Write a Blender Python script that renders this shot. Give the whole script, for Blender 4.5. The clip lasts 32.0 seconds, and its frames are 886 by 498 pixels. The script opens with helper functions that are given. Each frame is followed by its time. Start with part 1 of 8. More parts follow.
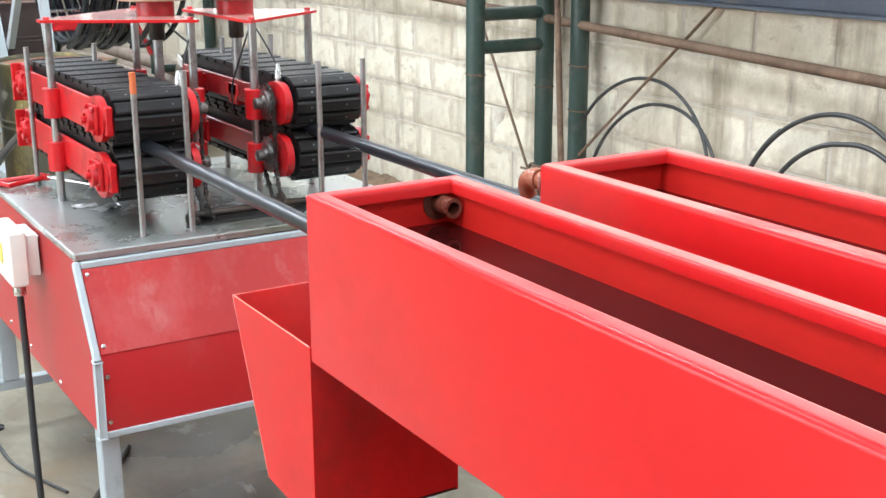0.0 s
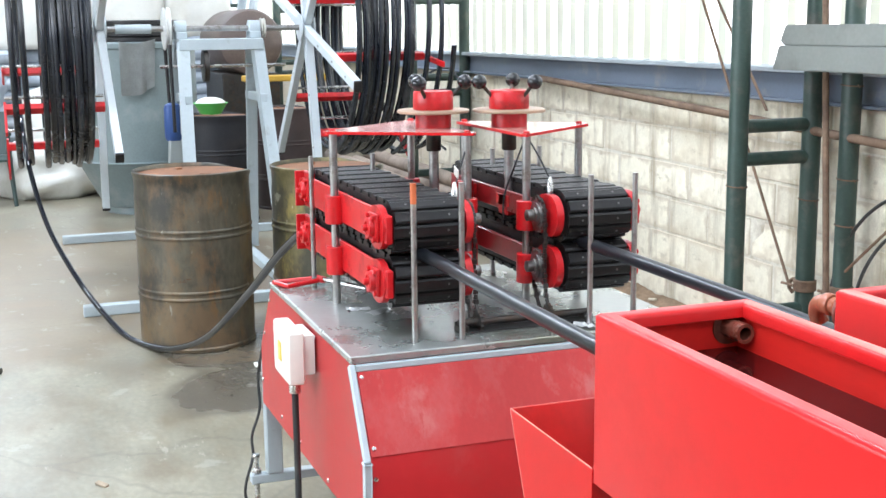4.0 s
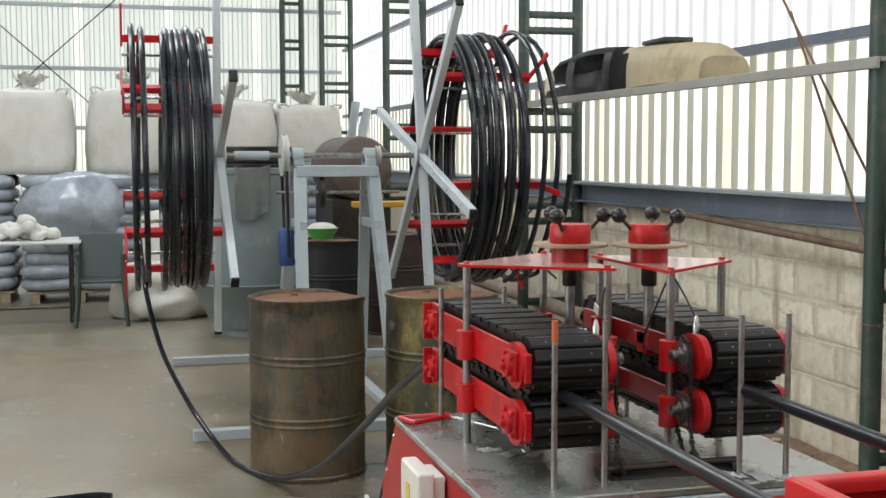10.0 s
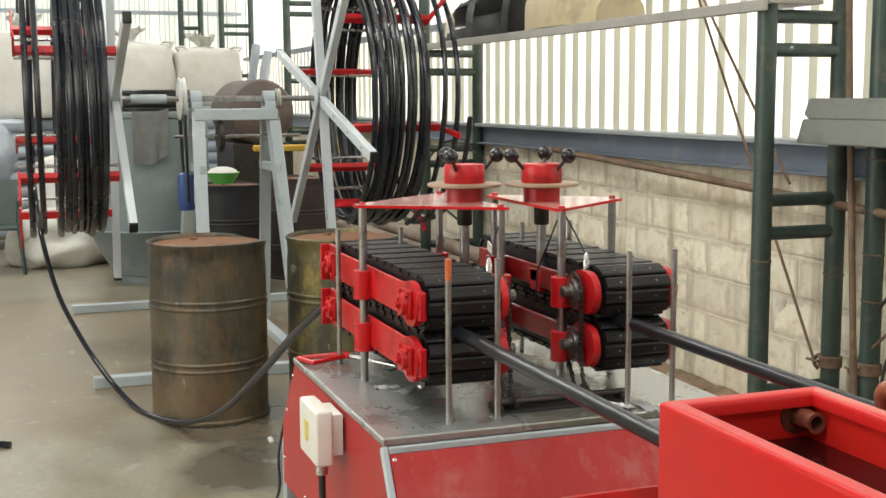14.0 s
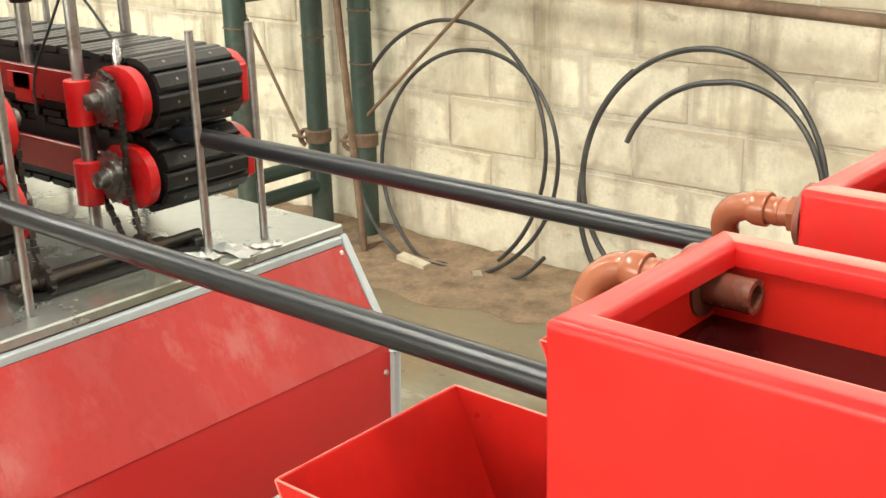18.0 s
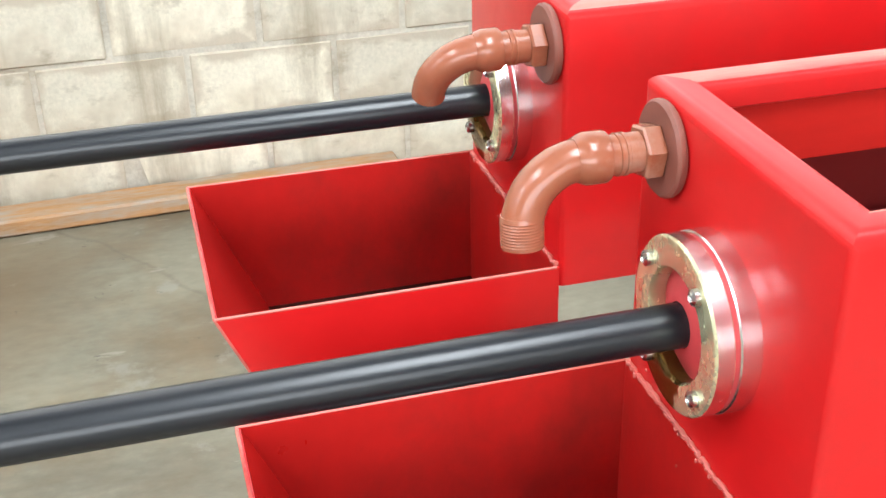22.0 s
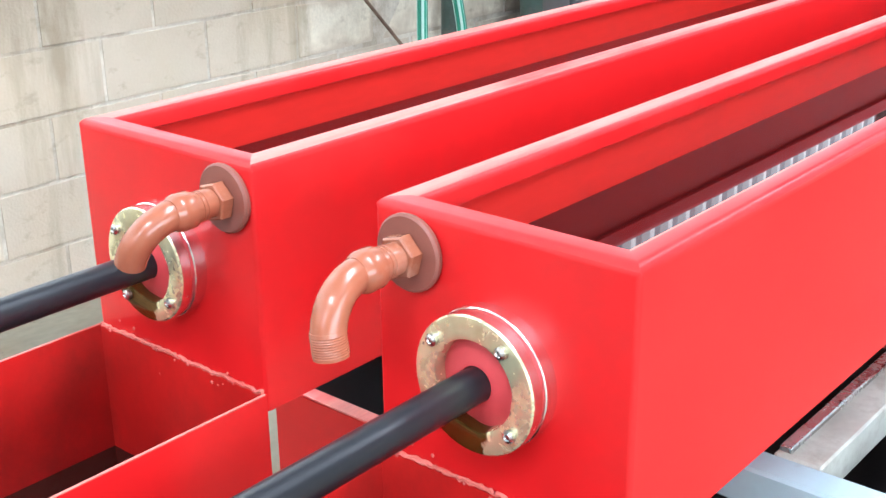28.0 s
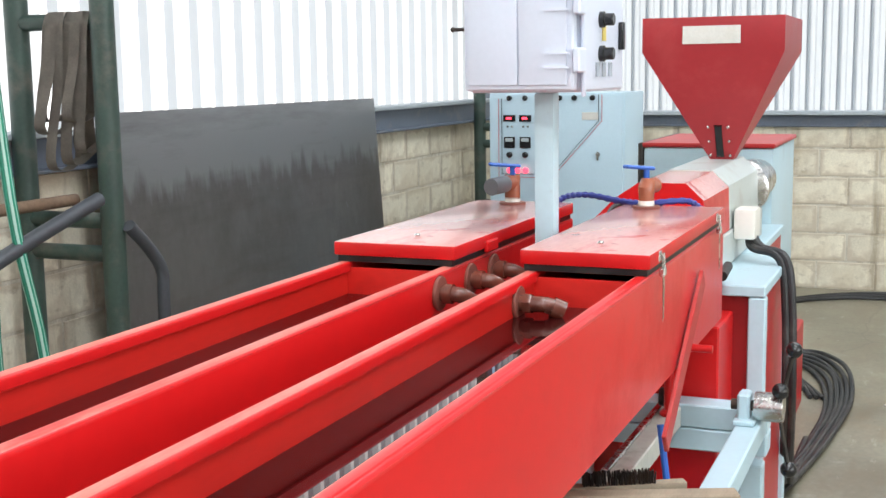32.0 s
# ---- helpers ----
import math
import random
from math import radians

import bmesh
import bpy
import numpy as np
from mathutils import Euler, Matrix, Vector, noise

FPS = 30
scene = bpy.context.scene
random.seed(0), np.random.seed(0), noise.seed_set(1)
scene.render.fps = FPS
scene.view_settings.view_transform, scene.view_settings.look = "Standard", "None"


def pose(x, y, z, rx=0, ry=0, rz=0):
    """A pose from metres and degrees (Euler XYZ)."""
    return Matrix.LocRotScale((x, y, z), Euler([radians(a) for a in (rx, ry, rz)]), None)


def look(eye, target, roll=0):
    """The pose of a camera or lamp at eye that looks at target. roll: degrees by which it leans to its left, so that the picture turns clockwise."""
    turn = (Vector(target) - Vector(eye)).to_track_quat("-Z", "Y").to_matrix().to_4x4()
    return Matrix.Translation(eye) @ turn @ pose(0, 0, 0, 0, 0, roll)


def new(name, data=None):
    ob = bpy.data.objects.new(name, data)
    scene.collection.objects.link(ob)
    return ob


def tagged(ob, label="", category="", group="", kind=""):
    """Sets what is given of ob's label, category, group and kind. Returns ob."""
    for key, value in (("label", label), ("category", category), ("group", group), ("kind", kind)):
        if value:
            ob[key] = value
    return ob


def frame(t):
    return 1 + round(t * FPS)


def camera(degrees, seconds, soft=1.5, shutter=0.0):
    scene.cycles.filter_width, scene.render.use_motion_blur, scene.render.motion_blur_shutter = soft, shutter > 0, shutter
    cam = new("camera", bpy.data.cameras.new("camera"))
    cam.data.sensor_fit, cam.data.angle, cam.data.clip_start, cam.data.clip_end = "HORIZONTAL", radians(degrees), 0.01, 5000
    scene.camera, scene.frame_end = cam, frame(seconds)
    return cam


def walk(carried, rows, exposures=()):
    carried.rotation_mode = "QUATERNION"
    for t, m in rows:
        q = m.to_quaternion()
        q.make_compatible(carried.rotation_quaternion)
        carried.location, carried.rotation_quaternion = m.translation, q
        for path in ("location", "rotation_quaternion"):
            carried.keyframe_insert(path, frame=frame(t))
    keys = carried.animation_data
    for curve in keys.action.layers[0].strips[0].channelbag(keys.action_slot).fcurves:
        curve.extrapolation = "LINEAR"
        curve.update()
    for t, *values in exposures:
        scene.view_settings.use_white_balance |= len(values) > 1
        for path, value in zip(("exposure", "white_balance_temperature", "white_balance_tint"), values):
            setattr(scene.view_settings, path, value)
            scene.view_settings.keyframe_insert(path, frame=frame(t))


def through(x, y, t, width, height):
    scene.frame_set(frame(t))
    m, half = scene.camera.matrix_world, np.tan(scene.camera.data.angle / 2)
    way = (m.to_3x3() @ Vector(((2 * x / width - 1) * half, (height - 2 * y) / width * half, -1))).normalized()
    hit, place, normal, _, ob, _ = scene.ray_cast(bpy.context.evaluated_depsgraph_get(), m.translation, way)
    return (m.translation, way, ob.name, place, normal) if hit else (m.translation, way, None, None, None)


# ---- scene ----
cam = camera(40.4, 32.0)
PATH = [
    (0, (1.539, -0.702, 1.541), (-0.11, 0.297, 1.008), -0.2),
    (0.5, (1.519, -0.733, 1.546), (-0.17, 0.202, 1.025), -0.5),
    (1, (1.511, -0.733, 1.546), (-0.198, 0.175, 1.04), -0.5),
    (1.5, (1.507, -0.738, 1.55), (-0.23, 0.123, 1.058), -0.5),
    (2, (1.516, -0.754, 1.554), (-0.256, 0.047, 1.086), -0.5),
    (2.5, (1.483, -0.748, 1.553), (-0.315, 0.004, 1.101), -0.6),
    (3, (1.501, -0.766, 1.56), (-0.318, -0.046, 1.143), -0.6),
    (3.5, (1.5, -0.765, 1.562), (-0.339, -0.083, 1.169), -0.7),
    (4, (1.501, -0.767, 1.564), (-0.35, -0.103, 1.2), -0.6),
    (4.5, (1.501, -0.77, 1.566), (-0.37, -0.149, 1.226), -0.8),
    (6.5, (1.484, -0.789, 1.58), (-0.423, -0.232, 1.351), -0.2),
    (7, (1.458, -0.805, 1.588), (-0.452, -0.244, 1.394), 0.0),
    (7.5, (1.408, -0.832, 1.583), (-0.502, -0.263, 1.42), -0.4),
    (8, (1.385, -0.848, 1.579), (-0.526, -0.285, 1.405), -0.6),
    (8.5, (1.375, -0.852, 1.581), (-0.54, -0.297, 1.416), -0.3),
    (9, (1.382, -0.852, 1.59), (-0.538, -0.313, 1.434), -0.4),
    (9.5, (1.354, -0.829, 1.576), (-0.569, -0.303, 1.421), 0.1),
    (10, (1.362, -0.825, 1.576), (-0.563, -0.304, 1.418), -0.1),
    (10.5, (1.369, -0.818, 1.581), (-0.554, -0.293, 1.421), -0.4),
    (11, (1.39, -0.824, 1.583), (-0.531, -0.291, 1.419), -0.6),
    (11.5, (1.408, -0.829, 1.581), (-0.514, -0.3, 1.415), -0.6),
    (12, (1.428, -0.828, 1.583), (-0.488, -0.284, 1.403), -0.8),
    (12.5, (1.415, -0.819, 1.578), (-0.501, -0.279, 1.392), -0.5),
    (13, (1.428, -0.822, 1.58), (-0.486, -0.278, 1.384), -0.5),
    (13.5, (1.417, -0.812, 1.575), (-0.485, -0.233, 1.359), -0.5),
    (14, (1.403, -0.809, 1.57), (-0.466, -0.143, 1.319), -0.3),
    (14.5, (1.369, -0.81, 1.564), (-0.45, -0.029, 1.276), -0.4),
    (15, (1.288, -0.793, 1.547), (-0.486, 0.057, 1.189), -0.2),
    (15.5, (1.193, -0.748, 1.535), (-0.504, 0.205, 1.074), 0.3),
    (17.5, (0.59, -0.676, 1.488), (-0.776, 0.654, 0.884), -1.4),
    (18, (0.464, -0.639, 1.477), (-0.781, 0.791, 0.839), -1.6),
    (18.5, (0.341, -0.6, 1.469), (-0.776, 0.907, 0.775), -1.1),
    (19, (0.214, -0.608, 1.463), (-0.656, 1.041, 0.741), -0.3),
    (19.5, (0.069, -0.622, 1.472), (-0.562, 1.101, 0.676), -2.4),
    (20, (-0.027, -0.584, 1.447), (-0.482, 1.18, 0.622), -1.3),
    (20.5, (-0.105, -0.513, 1.421), (-0.365, 1.281, 0.576), -2.1),
    (21, (-0.186, -0.485, 1.434), (-0.223, 1.3, 0.534), -1.3),
    (21.5, (-0.26, -0.47, 1.437), (-0.042, 1.296, 0.523), -1.9),
    (22, (-0.338, -0.466, 1.446), (0.112, 1.239, 0.503), -1.3),
    (22.5, (-0.401, -0.447, 1.436), (0.242, 1.204, 0.508), -1.9),
    (23, (-0.453, -0.455, 1.436), (0.391, 1.117, 0.531), -1.2),
    (23.5, (-0.522, -0.479, 1.456), (0.397, 1.056, 0.561), -1.7),
    (24, (-0.607, -0.455, 1.46), (0.433, 1.005, 0.572), -2.2),
    (24.5, (-0.663, -0.428, 1.463), (0.466, 0.974, 0.591), -1.0),
    (26.5, (-0.7, -0.401, 1.467), (0.606, 0.879, 0.655), -0.7),
    (27, (-0.705, -0.396, 1.468), (0.624, 0.874, 0.679), -0.2),
    (27.5, (-0.702, -0.397, 1.468), (0.663, 0.852, 0.708), -0.2),
    (28, (-0.69, -0.403, 1.472), (0.737, 0.808, 0.766), -0.7),
    (28.5, (-0.678, -0.411, 1.479), (0.828, 0.749, 0.857), -1.1),
    (29, (-0.657, -0.414, 1.494), (0.922, 0.677, 0.931), -1.8),
    (29.5, (-0.66, -0.428, 1.511), (0.996, 0.587, 1.035), -1.6),
    (30, (-0.647, -0.438, 1.531), (1.077, 0.487, 1.115), -1.1),
    (30.5, (-0.619, -0.464, 1.542), (1.147, 0.4, 1.174), -1.3),
    (31, (-0.612, -0.488, 1.551), (1.184, 0.33, 1.231), -1.0),
    (31.5, (-0.61, -0.511, 1.56), (1.204, 0.281, 1.272), -0.9),
    (32, (-0.604, -0.52, 1.563), (1.225, 0.236, 1.273), -0.8),
]
walk(cam, [(t, look(eye, target, roll)) for t, eye, target, roll in PATH], [
    (0, 1.15, 6050, 10), (2, 1.25, 5850, 10), (4, 1.15, 5850, 10), (4.5, 0.95, 5900, 10), (6.5, 0.5, 6200, 10), (8, 0.2, 6400, 10), (9, 0.0, 6500, 10), (13, 0.05, 6800, 10),
    (14, 0.35, 7100, 9), (14.5, 0.55, 7300, 9), (15.5, 0.95, 7500, 8), (18, 1.15, 7700, 6), (20, 0.85, 6850, 6), (21, 1.0, 6350, 7), (22, 1.15, 6200, 8), (23, 1.4, 6100, 10), (24, 1.35, 6000, 10), (27, 1.5, 5650, 10), (29, 1.5, 5850, 10), (30, 1.35, 5950, 10), (31, 1.0, 6150, 10), (32, 0.8, 6400, 10)])
# ---- light ----
world = bpy.data.worlds.new("world")
scene.world = world
world.use_nodes = True
wn, wl = world.node_tree.nodes, world.node_tree.links
sky = wn.new("ShaderNodeTexSky")
sky.sky_type, sky.sun_disc = "NISHITA", False
sky.sun_elevation, sky.sun_rotation = radians(34), radians(30)
wl.new(sky.outputs[0], wn["Background"].inputs[0])
wn["Background"].inputs[1].default_value = 0.14
sun = new("sun", bpy.data.lights.new("sun", "SUN"))
sun.data.energy, sun.data.angle, sun.data.color = 5.0, radians(0.5), (1.0, 0.95, 0.88)
sun.matrix_world = look((2.6, 4.6, 3.6), (0, 0, 0))


def sky_lamp(name, eye, target, sx, sy, watts, color=(0.93, 0.97, 1.0)):
    """An added area lamp that stands in for daylight; no opening is built for it."""
    lamp = new(name, bpy.data.lights.new(name, "AREA"))
    lamp.data.shape, lamp.data.size, lamp.data.size_y = "RECTANGLE", sx, sy
    lamp.data.energy, lamp.data.color = watts, color
    lamp.matrix_world = look(eye, target)
    return lamp


ROOF = 6.2
# Added fill lamps under the closed, unseen roof.
for lx in (-14.0, -9.0, -4.0, 1.0, 6.0):
    sky_lamp("roof_fill_lamp", (lx, -1.9, ROOF - 0.02), (lx, -1.9, 0), 1.0, 3.6, 120 if lx > 5 else 175)
# Added fill lamp in front of the closed, unseen south wall.
sky_lamp("south_fill_lamp", (-2.0, -8.4, 2.6), (-2.0, 0, 1.4), 8.0, 3.6, 340)
# Added lamp outside the west sheets, to backlight them.
sky_lamp("west_backlight_lamp", (-18.5, -2.0, 3.2), (0, -2.0, 2.6), 11.0, 5.0, 300)

# ---- materials ----
MATS = {}


def pmat(name, c, rough=0.5, metal=0.0, var=0.15, scale=3.0, fine=60.0, bump=0.05, dirt=None, dirt_at=0.62, dirt_scale=2.0, coat=0.0, vary=0.0, spec=0.5, stretch=(1, 1, 1), dirt_rough=None, rvar=0.08):
    """A paint, metal, plastic or mineral surface: large and fine variation, stains of a second colour, fine relief."""
    m = bpy.data.materials.new(name)
    m.use_nodes = True
    n, l = m.node_tree.nodes, m.node_tree.links
    b = n["Principled BSDF"]
    tc = n.new("ShaderNodeTexCoord")
    mp = n.new("ShaderNodeMapping")
    mp.inputs["Scale"].default_value = stretch
    l.new(tc.outputs["Object"], mp.inputs[0])
    big, small = n.new("ShaderNodeTexNoise"), n.new("ShaderNodeTexNoise")
    big.inputs["Scale"].default_value, small.inputs["Scale"].default_value = scale, fine
    big.inputs["Detail"].default_value, small.inputs["Detail"].default_value = 5, 3
    l.new(mp.outputs[0], big.inputs[0])
    l.new(mp.outputs[0], small.inputs[0])
    mix = n.new("ShaderNodeMix")
    mix.data_type = "RGBA"
    lo = [max(0.0, v * (1 - var)) for v in c]
    hi = [min(1.0, v * (1 + var)) for v in c]
    mix.inputs[6].default_value, mix.inputs[7].default_value = (*lo, 1), (*hi, 1)
    add = n.new("ShaderNodeMath")
    add.operation = "MULTIPLY_ADD"
    add.inputs[1].default_value = 0.35
    l.new(small.outputs[0], add.inputs[0])
    sc = n.new("ShaderNodeMath")
    sc.operation = "MULTIPLY"
    sc.inputs[1].default_value = 0.65
    l.new(big.outputs[0], sc.inputs[0])
    l.new(sc.outputs[0], add.inputs[2])
    fac = n.new("ShaderNodeMapRange")
    fac.inputs[1].default_value, fac.inputs[2].default_value = 0.3, 0.7
    l.new(add.outputs[0], fac.inputs[0])
    l.new(fac.outputs[0], mix.inputs[0])
    col = mix.outputs[2]
    rgh = n.new("ShaderNodeMapRange")
    rgh.inputs[3].default_value, rgh.inputs[4].default_value = max(0.02, rough - rvar), min(1, rough + rvar * 1.2)
    l.new(add.outputs[0], rgh.inputs[0])
    rout = rgh.outputs[0]
    if dirt:
        dn = n.new("ShaderNodeTexNoise")
        dn.inputs["Scale"].default_value, dn.inputs["Detail"].default_value, dn.inputs["Roughness"].default_value = dirt_scale, 8, 0.68
        l.new(mp.outputs[0], dn.inputs[0])
        dm = n.new("ShaderNodeMapRange")
        dm.inputs[1].default_value, dm.inputs[2].default_value = dirt_at - 0.1, dirt_at + 0.12
        l.new(dn.outputs[0], dm.inputs[0])
        m2 = n.new("ShaderNodeMix")
        m2.data_type = "RGBA"
        m2.inputs[7].default_value = (*dirt, 1)
        l.new(col, m2.inputs[6])
        l.new(dm.outputs[0], m2.inputs[0])
        col = m2.outputs[2]
        if dirt_rough is not None:
            m3 = n.new("ShaderNodeMix")
            l.new(dm.outputs[0], m3.inputs[0])
            l.new(rout, m3.inputs[2])
            m3.inputs[3].default_value = dirt_rough
            rout = m3.outputs[0]
    if vary:
        oi = n.new("ShaderNodeObjectInfo")
        hv = n.new("ShaderNodeHueSaturation")
        vr = n.new("ShaderNodeMapRange")
        vr.inputs[3].default_value, vr.inputs[4].default_value = 1 - vary, 1 + vary
        l.new(oi.outputs["Random"], vr.inputs[0])
        l.new(vr.outputs[0], hv.inputs["Value"])
        l.new(col, hv.inputs["Color"])
        col = hv.outputs[0]
    l.new(col, b.inputs["Base Color"])
    l.new(rout, b.inputs["Roughness"])
    b.inputs["Metallic"].default_value = metal
    b.inputs["Specular IOR Level"].default_value = spec
    b.inputs["Coat Weight"].default_value = coat
    b.inputs["Coat Roughness"].default_value = 0.12
    if bump:
        bp = n.new("ShaderNodeBump")
        bp.inputs["Strength"].default_value, bp.inputs["Distance"].default_value = bump, 0.004
        l.new(add.outputs[0], bp.inputs["Height"])
        l.new(bp.outputs[0], b.inputs["Normal"])
    MATS[name] = m
    return m


RED = pmat("red_enamel", (0.55, 0.010, 0.011), 0.30, var=0.10, scale=1.6, fine=24, bump=0.03, coat=0.04, dirt=(0.45, 0.018, 0.016), dirt_at=0.63, dirt_scale=2.2, spec=0.32, dirt_rough=0.46)
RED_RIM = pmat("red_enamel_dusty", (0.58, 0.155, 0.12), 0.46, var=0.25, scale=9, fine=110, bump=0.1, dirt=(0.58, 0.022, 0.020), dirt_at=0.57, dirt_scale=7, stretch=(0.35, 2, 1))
RED_IN = pmat("red_enamel_inside", (0.62, 0.020, 0.014), 0.36, var=0.12, scale=4, fine=60, bump=0.05, dirt=(0.40, 0.020, 0.015), dirt_at=0.68, dirt_scale=5, spec=0.4, stretch=(0.4, 1, 1.5))
RED_PANEL = pmat("red_panel", (0.43, 0.016, 0.018), 0.38, var=0.08, scale=2, fine=30, bump=0.04, dirt=(0.36, 0.035, 0.03), dirt_at=0.60, dirt_scale=3)
# Dust, paled further by a bright reflection mixed into the base colour.
LID_TOP = pmat("dusty_sheen_red", (0.58, 0.27, 0.24), 0.22, var=0.16, scale=3, fine=60, bump=0.06, dirt=(0.47, 0.04, 0.04), dirt_at=0.60, dirt_scale=4, stretch=(0.5, 2, 1), coat=0.4)
HOPPER_RED = pmat("dull_hopper_red", (0.34, 0.022, 0.028), 0.42, var=0.08, scale=3, fine=40, bump=0.04, dirt=(0.40, 0.05, 0.05), dirt_at=0.62, dirt_scale=3)
RED_DUSTY = pmat("wiped_dusty_red_panel", (0.40, 0.030, 0.028), 0.44, var=0.12, scale=2, fine=40, bump=0.05, spec=0.35, dirt=(0.42, 0.085, 0.08), dirt_at=0.56, dirt_scale=3, stretch=(2, 2, 0.7))
RED_CAST = pmat("red_casting", (0.50, 0.008, 0.011), 0.34, var=0.18, scale=12, fine=150, bump=0.15, dirt=(0.13, 0.010, 0.009), dirt_at=0.61, dirt_scale=11, dirt_rough=0.45)
# Greasy red, darkened further for the shade between the haul-off units.
RED_OILY_SHADED = pmat("greasy_shaded_red_paint", (0.24, 0.010, 0.012), 0.3, var=0.3, scale=9, fine=90, bump=0.1, dirt=(0.07, 0.012, 0.010), dirt_at=0.62, dirt_scale=9, dirt_rough=0.2)
GREY_PAINT = pmat("grey_paint", (0.40, 0.45, 0.47), 0.42, var=0.08, scale=5, fine=60, bump=0.05, dirt=(0.22, 0.22, 0.2), dirt_at=0.68, dirt_scale=7)
PALE_PAINT = pmat("pale_blue_paint", (0.45, 0.60, 0.66), 0.4, var=0.06, scale=5, fine=60, bump=0.04, dirt=(0.3, 0.33, 0.34), dirt_at=0.70, dirt_scale=6)
CABINET = pmat("cabinet_paint", (0.46, 0.60, 0.68), 0.4, var=0.05, scale=3, fine=80, bump=0.03)
BOX_PAINT = pmat("control_box_paint", (0.62, 0.66, 0.76), 0.45, var=0.04, scale=3, fine=80, bump=0.03)
TABLE_TOP = pmat("galvanised_sheet", (0.42, 0.44, 0.42), 0.32, 0.65, var=0.16, scale=5, fine=50, bump=0.06, dirt=(0.26, 0.26, 0.21), dirt_at=0.54, dirt_scale=3.2, dirt_rough=0.10)
STEEL = pmat("bright_steel", (0.55, 0.54, 0.52), 0.26, 1.0, var=0.12, scale=12, fine=120, bump=0.06, dirt=(0.22, 0.19, 0.16), dirt_at=0.64, dirt_scale=20)
SPROCKET = pmat("worn_sprocket_steel", (0.26, 0.25, 0.24), 0.3, 0.9, var=0.25, scale=20, fine=120, bump=0.08, dirt=(0.08, 0.05, 0.03), dirt_at=0.60, dirt_scale=22)
ROD = pmat("ground_rod_steel", (0.36, 0.35, 0.34), 0.34, 0.9, var=0.2, scale=10, fine=120, bump=0.05, dirt=(0.15, 0.11, 0.08), dirt_at=0.6, dirt_scale=16)
DARK_STEEL = pmat("dark_oily_steel", (0.06, 0.055, 0.05), 0.4, 0.8, var=0.3, scale=18, fine=120, bump=0.12, dirt=(0.10, 0.06, 0.035), dirt_at=0.62, dirt_scale=12)
PLATE_STEEL = pmat("hot_rolled_sheet", (0.27, 0.258, 0.256), 0.40, 0.55, var=0.16, scale=1.2, fine=22, bump=0.05, dirt=(0.18, 0.17, 0.165), dirt_at=0.60, dirt_scale=1.4, stretch=(1, 1, 0.6))
RUBBER = pmat("black_rubber", (0.010, 0.009, 0.009), 0.42, var=0.3, scale=14, fine=110, bump=0.3, dirt=(0.038, 0.033, 0.028), dirt_at=0.66, dirt_scale=14, spec=0.38)
PIPE = pmat("black_polyethylene", (0.012, 0.0135, 0.018), 0.03, var=0.06, scale=2, fine=60, bump=0.0, rvar=0.0, spec=0.45)
PIPE_SATIN = pmat("satin_black_polyethylene", (0.009, 0.010, 0.013), 0.30, var=0.06, scale=2, fine=60, bump=0.0, rvar=0.0)
PIPE_COIL = pmat("dusty_black_polyethylene", (0.012, 0.0145, 0.020), 0.24, var=0.2, scale=4, fine=60, bump=0.02, dirt=(0.045, 0.045, 0.046), dirt_at=0.62, dirt_scale=3)
CABLE = pmat("black_cable", (0.02, 0.02, 0.021), 0.5, var=0.2, scale=9, fine=60, bump=0.05, dirt=(0.08, 0.075, 0.065), dirt_at=0.62, dirt_scale=5)
HOSE = pmat("dusty_black_tube", (0.035, 0.034, 0.033), 0.42, var=0.2, scale=5, fine=60, bump=0.04, dirt=(0.12, 0.115, 0.105), dirt_at=0.62, dirt_scale=4)
BROWN = pmat("brown_pvc", (0.29, 0.092, 0.048), 0.22, var=0.14, scale=14, fine=90, bump=0.04, dirt=(0.37, 0.19, 0.13), dirt_at=0.66, dirt_scale=18)
# Darker brown for the fittings in and between the troughs.
BROWN_DARK = pmat("dark_brown_pvc", (0.15, 0.045, 0.028), 0.25, var=0.2, scale=14, fine=90, bump=0.05, dirt=(0.07, 0.03, 0.022), dirt_at=0.6, dirt_scale=12)
BROWN_DISC = pmat("brown_pvc_washer", (0.20, 0.065, 0.045), 0.5, var=0.15, scale=20, fine=90, bump=0.06)
BRASS = pmat("dull_brass", (0.70, 0.67, 0.42), 0.26, 0.7, var=0.22, scale=22, fine=140, bump=0.12, dirt=(0.40, 0.33, 0.13), dirt_at=0.64, dirt_scale=30, dirt_rough=0.2)
ALU = pmat("turned_aluminium", (0.80, 0.79, 0.78), 0.24, 1.0, var=0.08, scale=20, fine=150, bump=0.05)
SEAL = pmat("red_rubber_seal", (0.50, 0.05, 0.055), 0.5, var=0.12, scale=18, fine=120, bump=0.05)
PLASTIC_BLACK = pmat("black_knob_plastic", (0.012, 0.012, 0.013), 0.2, var=0.1, scale=20, fine=100, bump=0.0)
PLASTIC_WHITE = pmat("cream_plastic", (0.74, 0.71, 0.64), 0.4, var=0.04, scale=8, fine=60, bump=0.02)
YELLOW = pmat("yellow_plastic", (0.72, 0.56, 0.10), 0.4, var=0.05, bump=0.0)
BLUE = pmat("blue_plastic", (0.02, 0.10, 0.42), 0.38, var=0.08, bump=0.0)
GREENPOLE = pmat("dark_green_pipe_paint", (0.036, 0.062, 0.050), 0.42, var=0.25, scale=7, fine=70, bump=0.12, dirt=(0.12, 0.11, 0.09), dirt_at=0.62, dirt_scale=6)
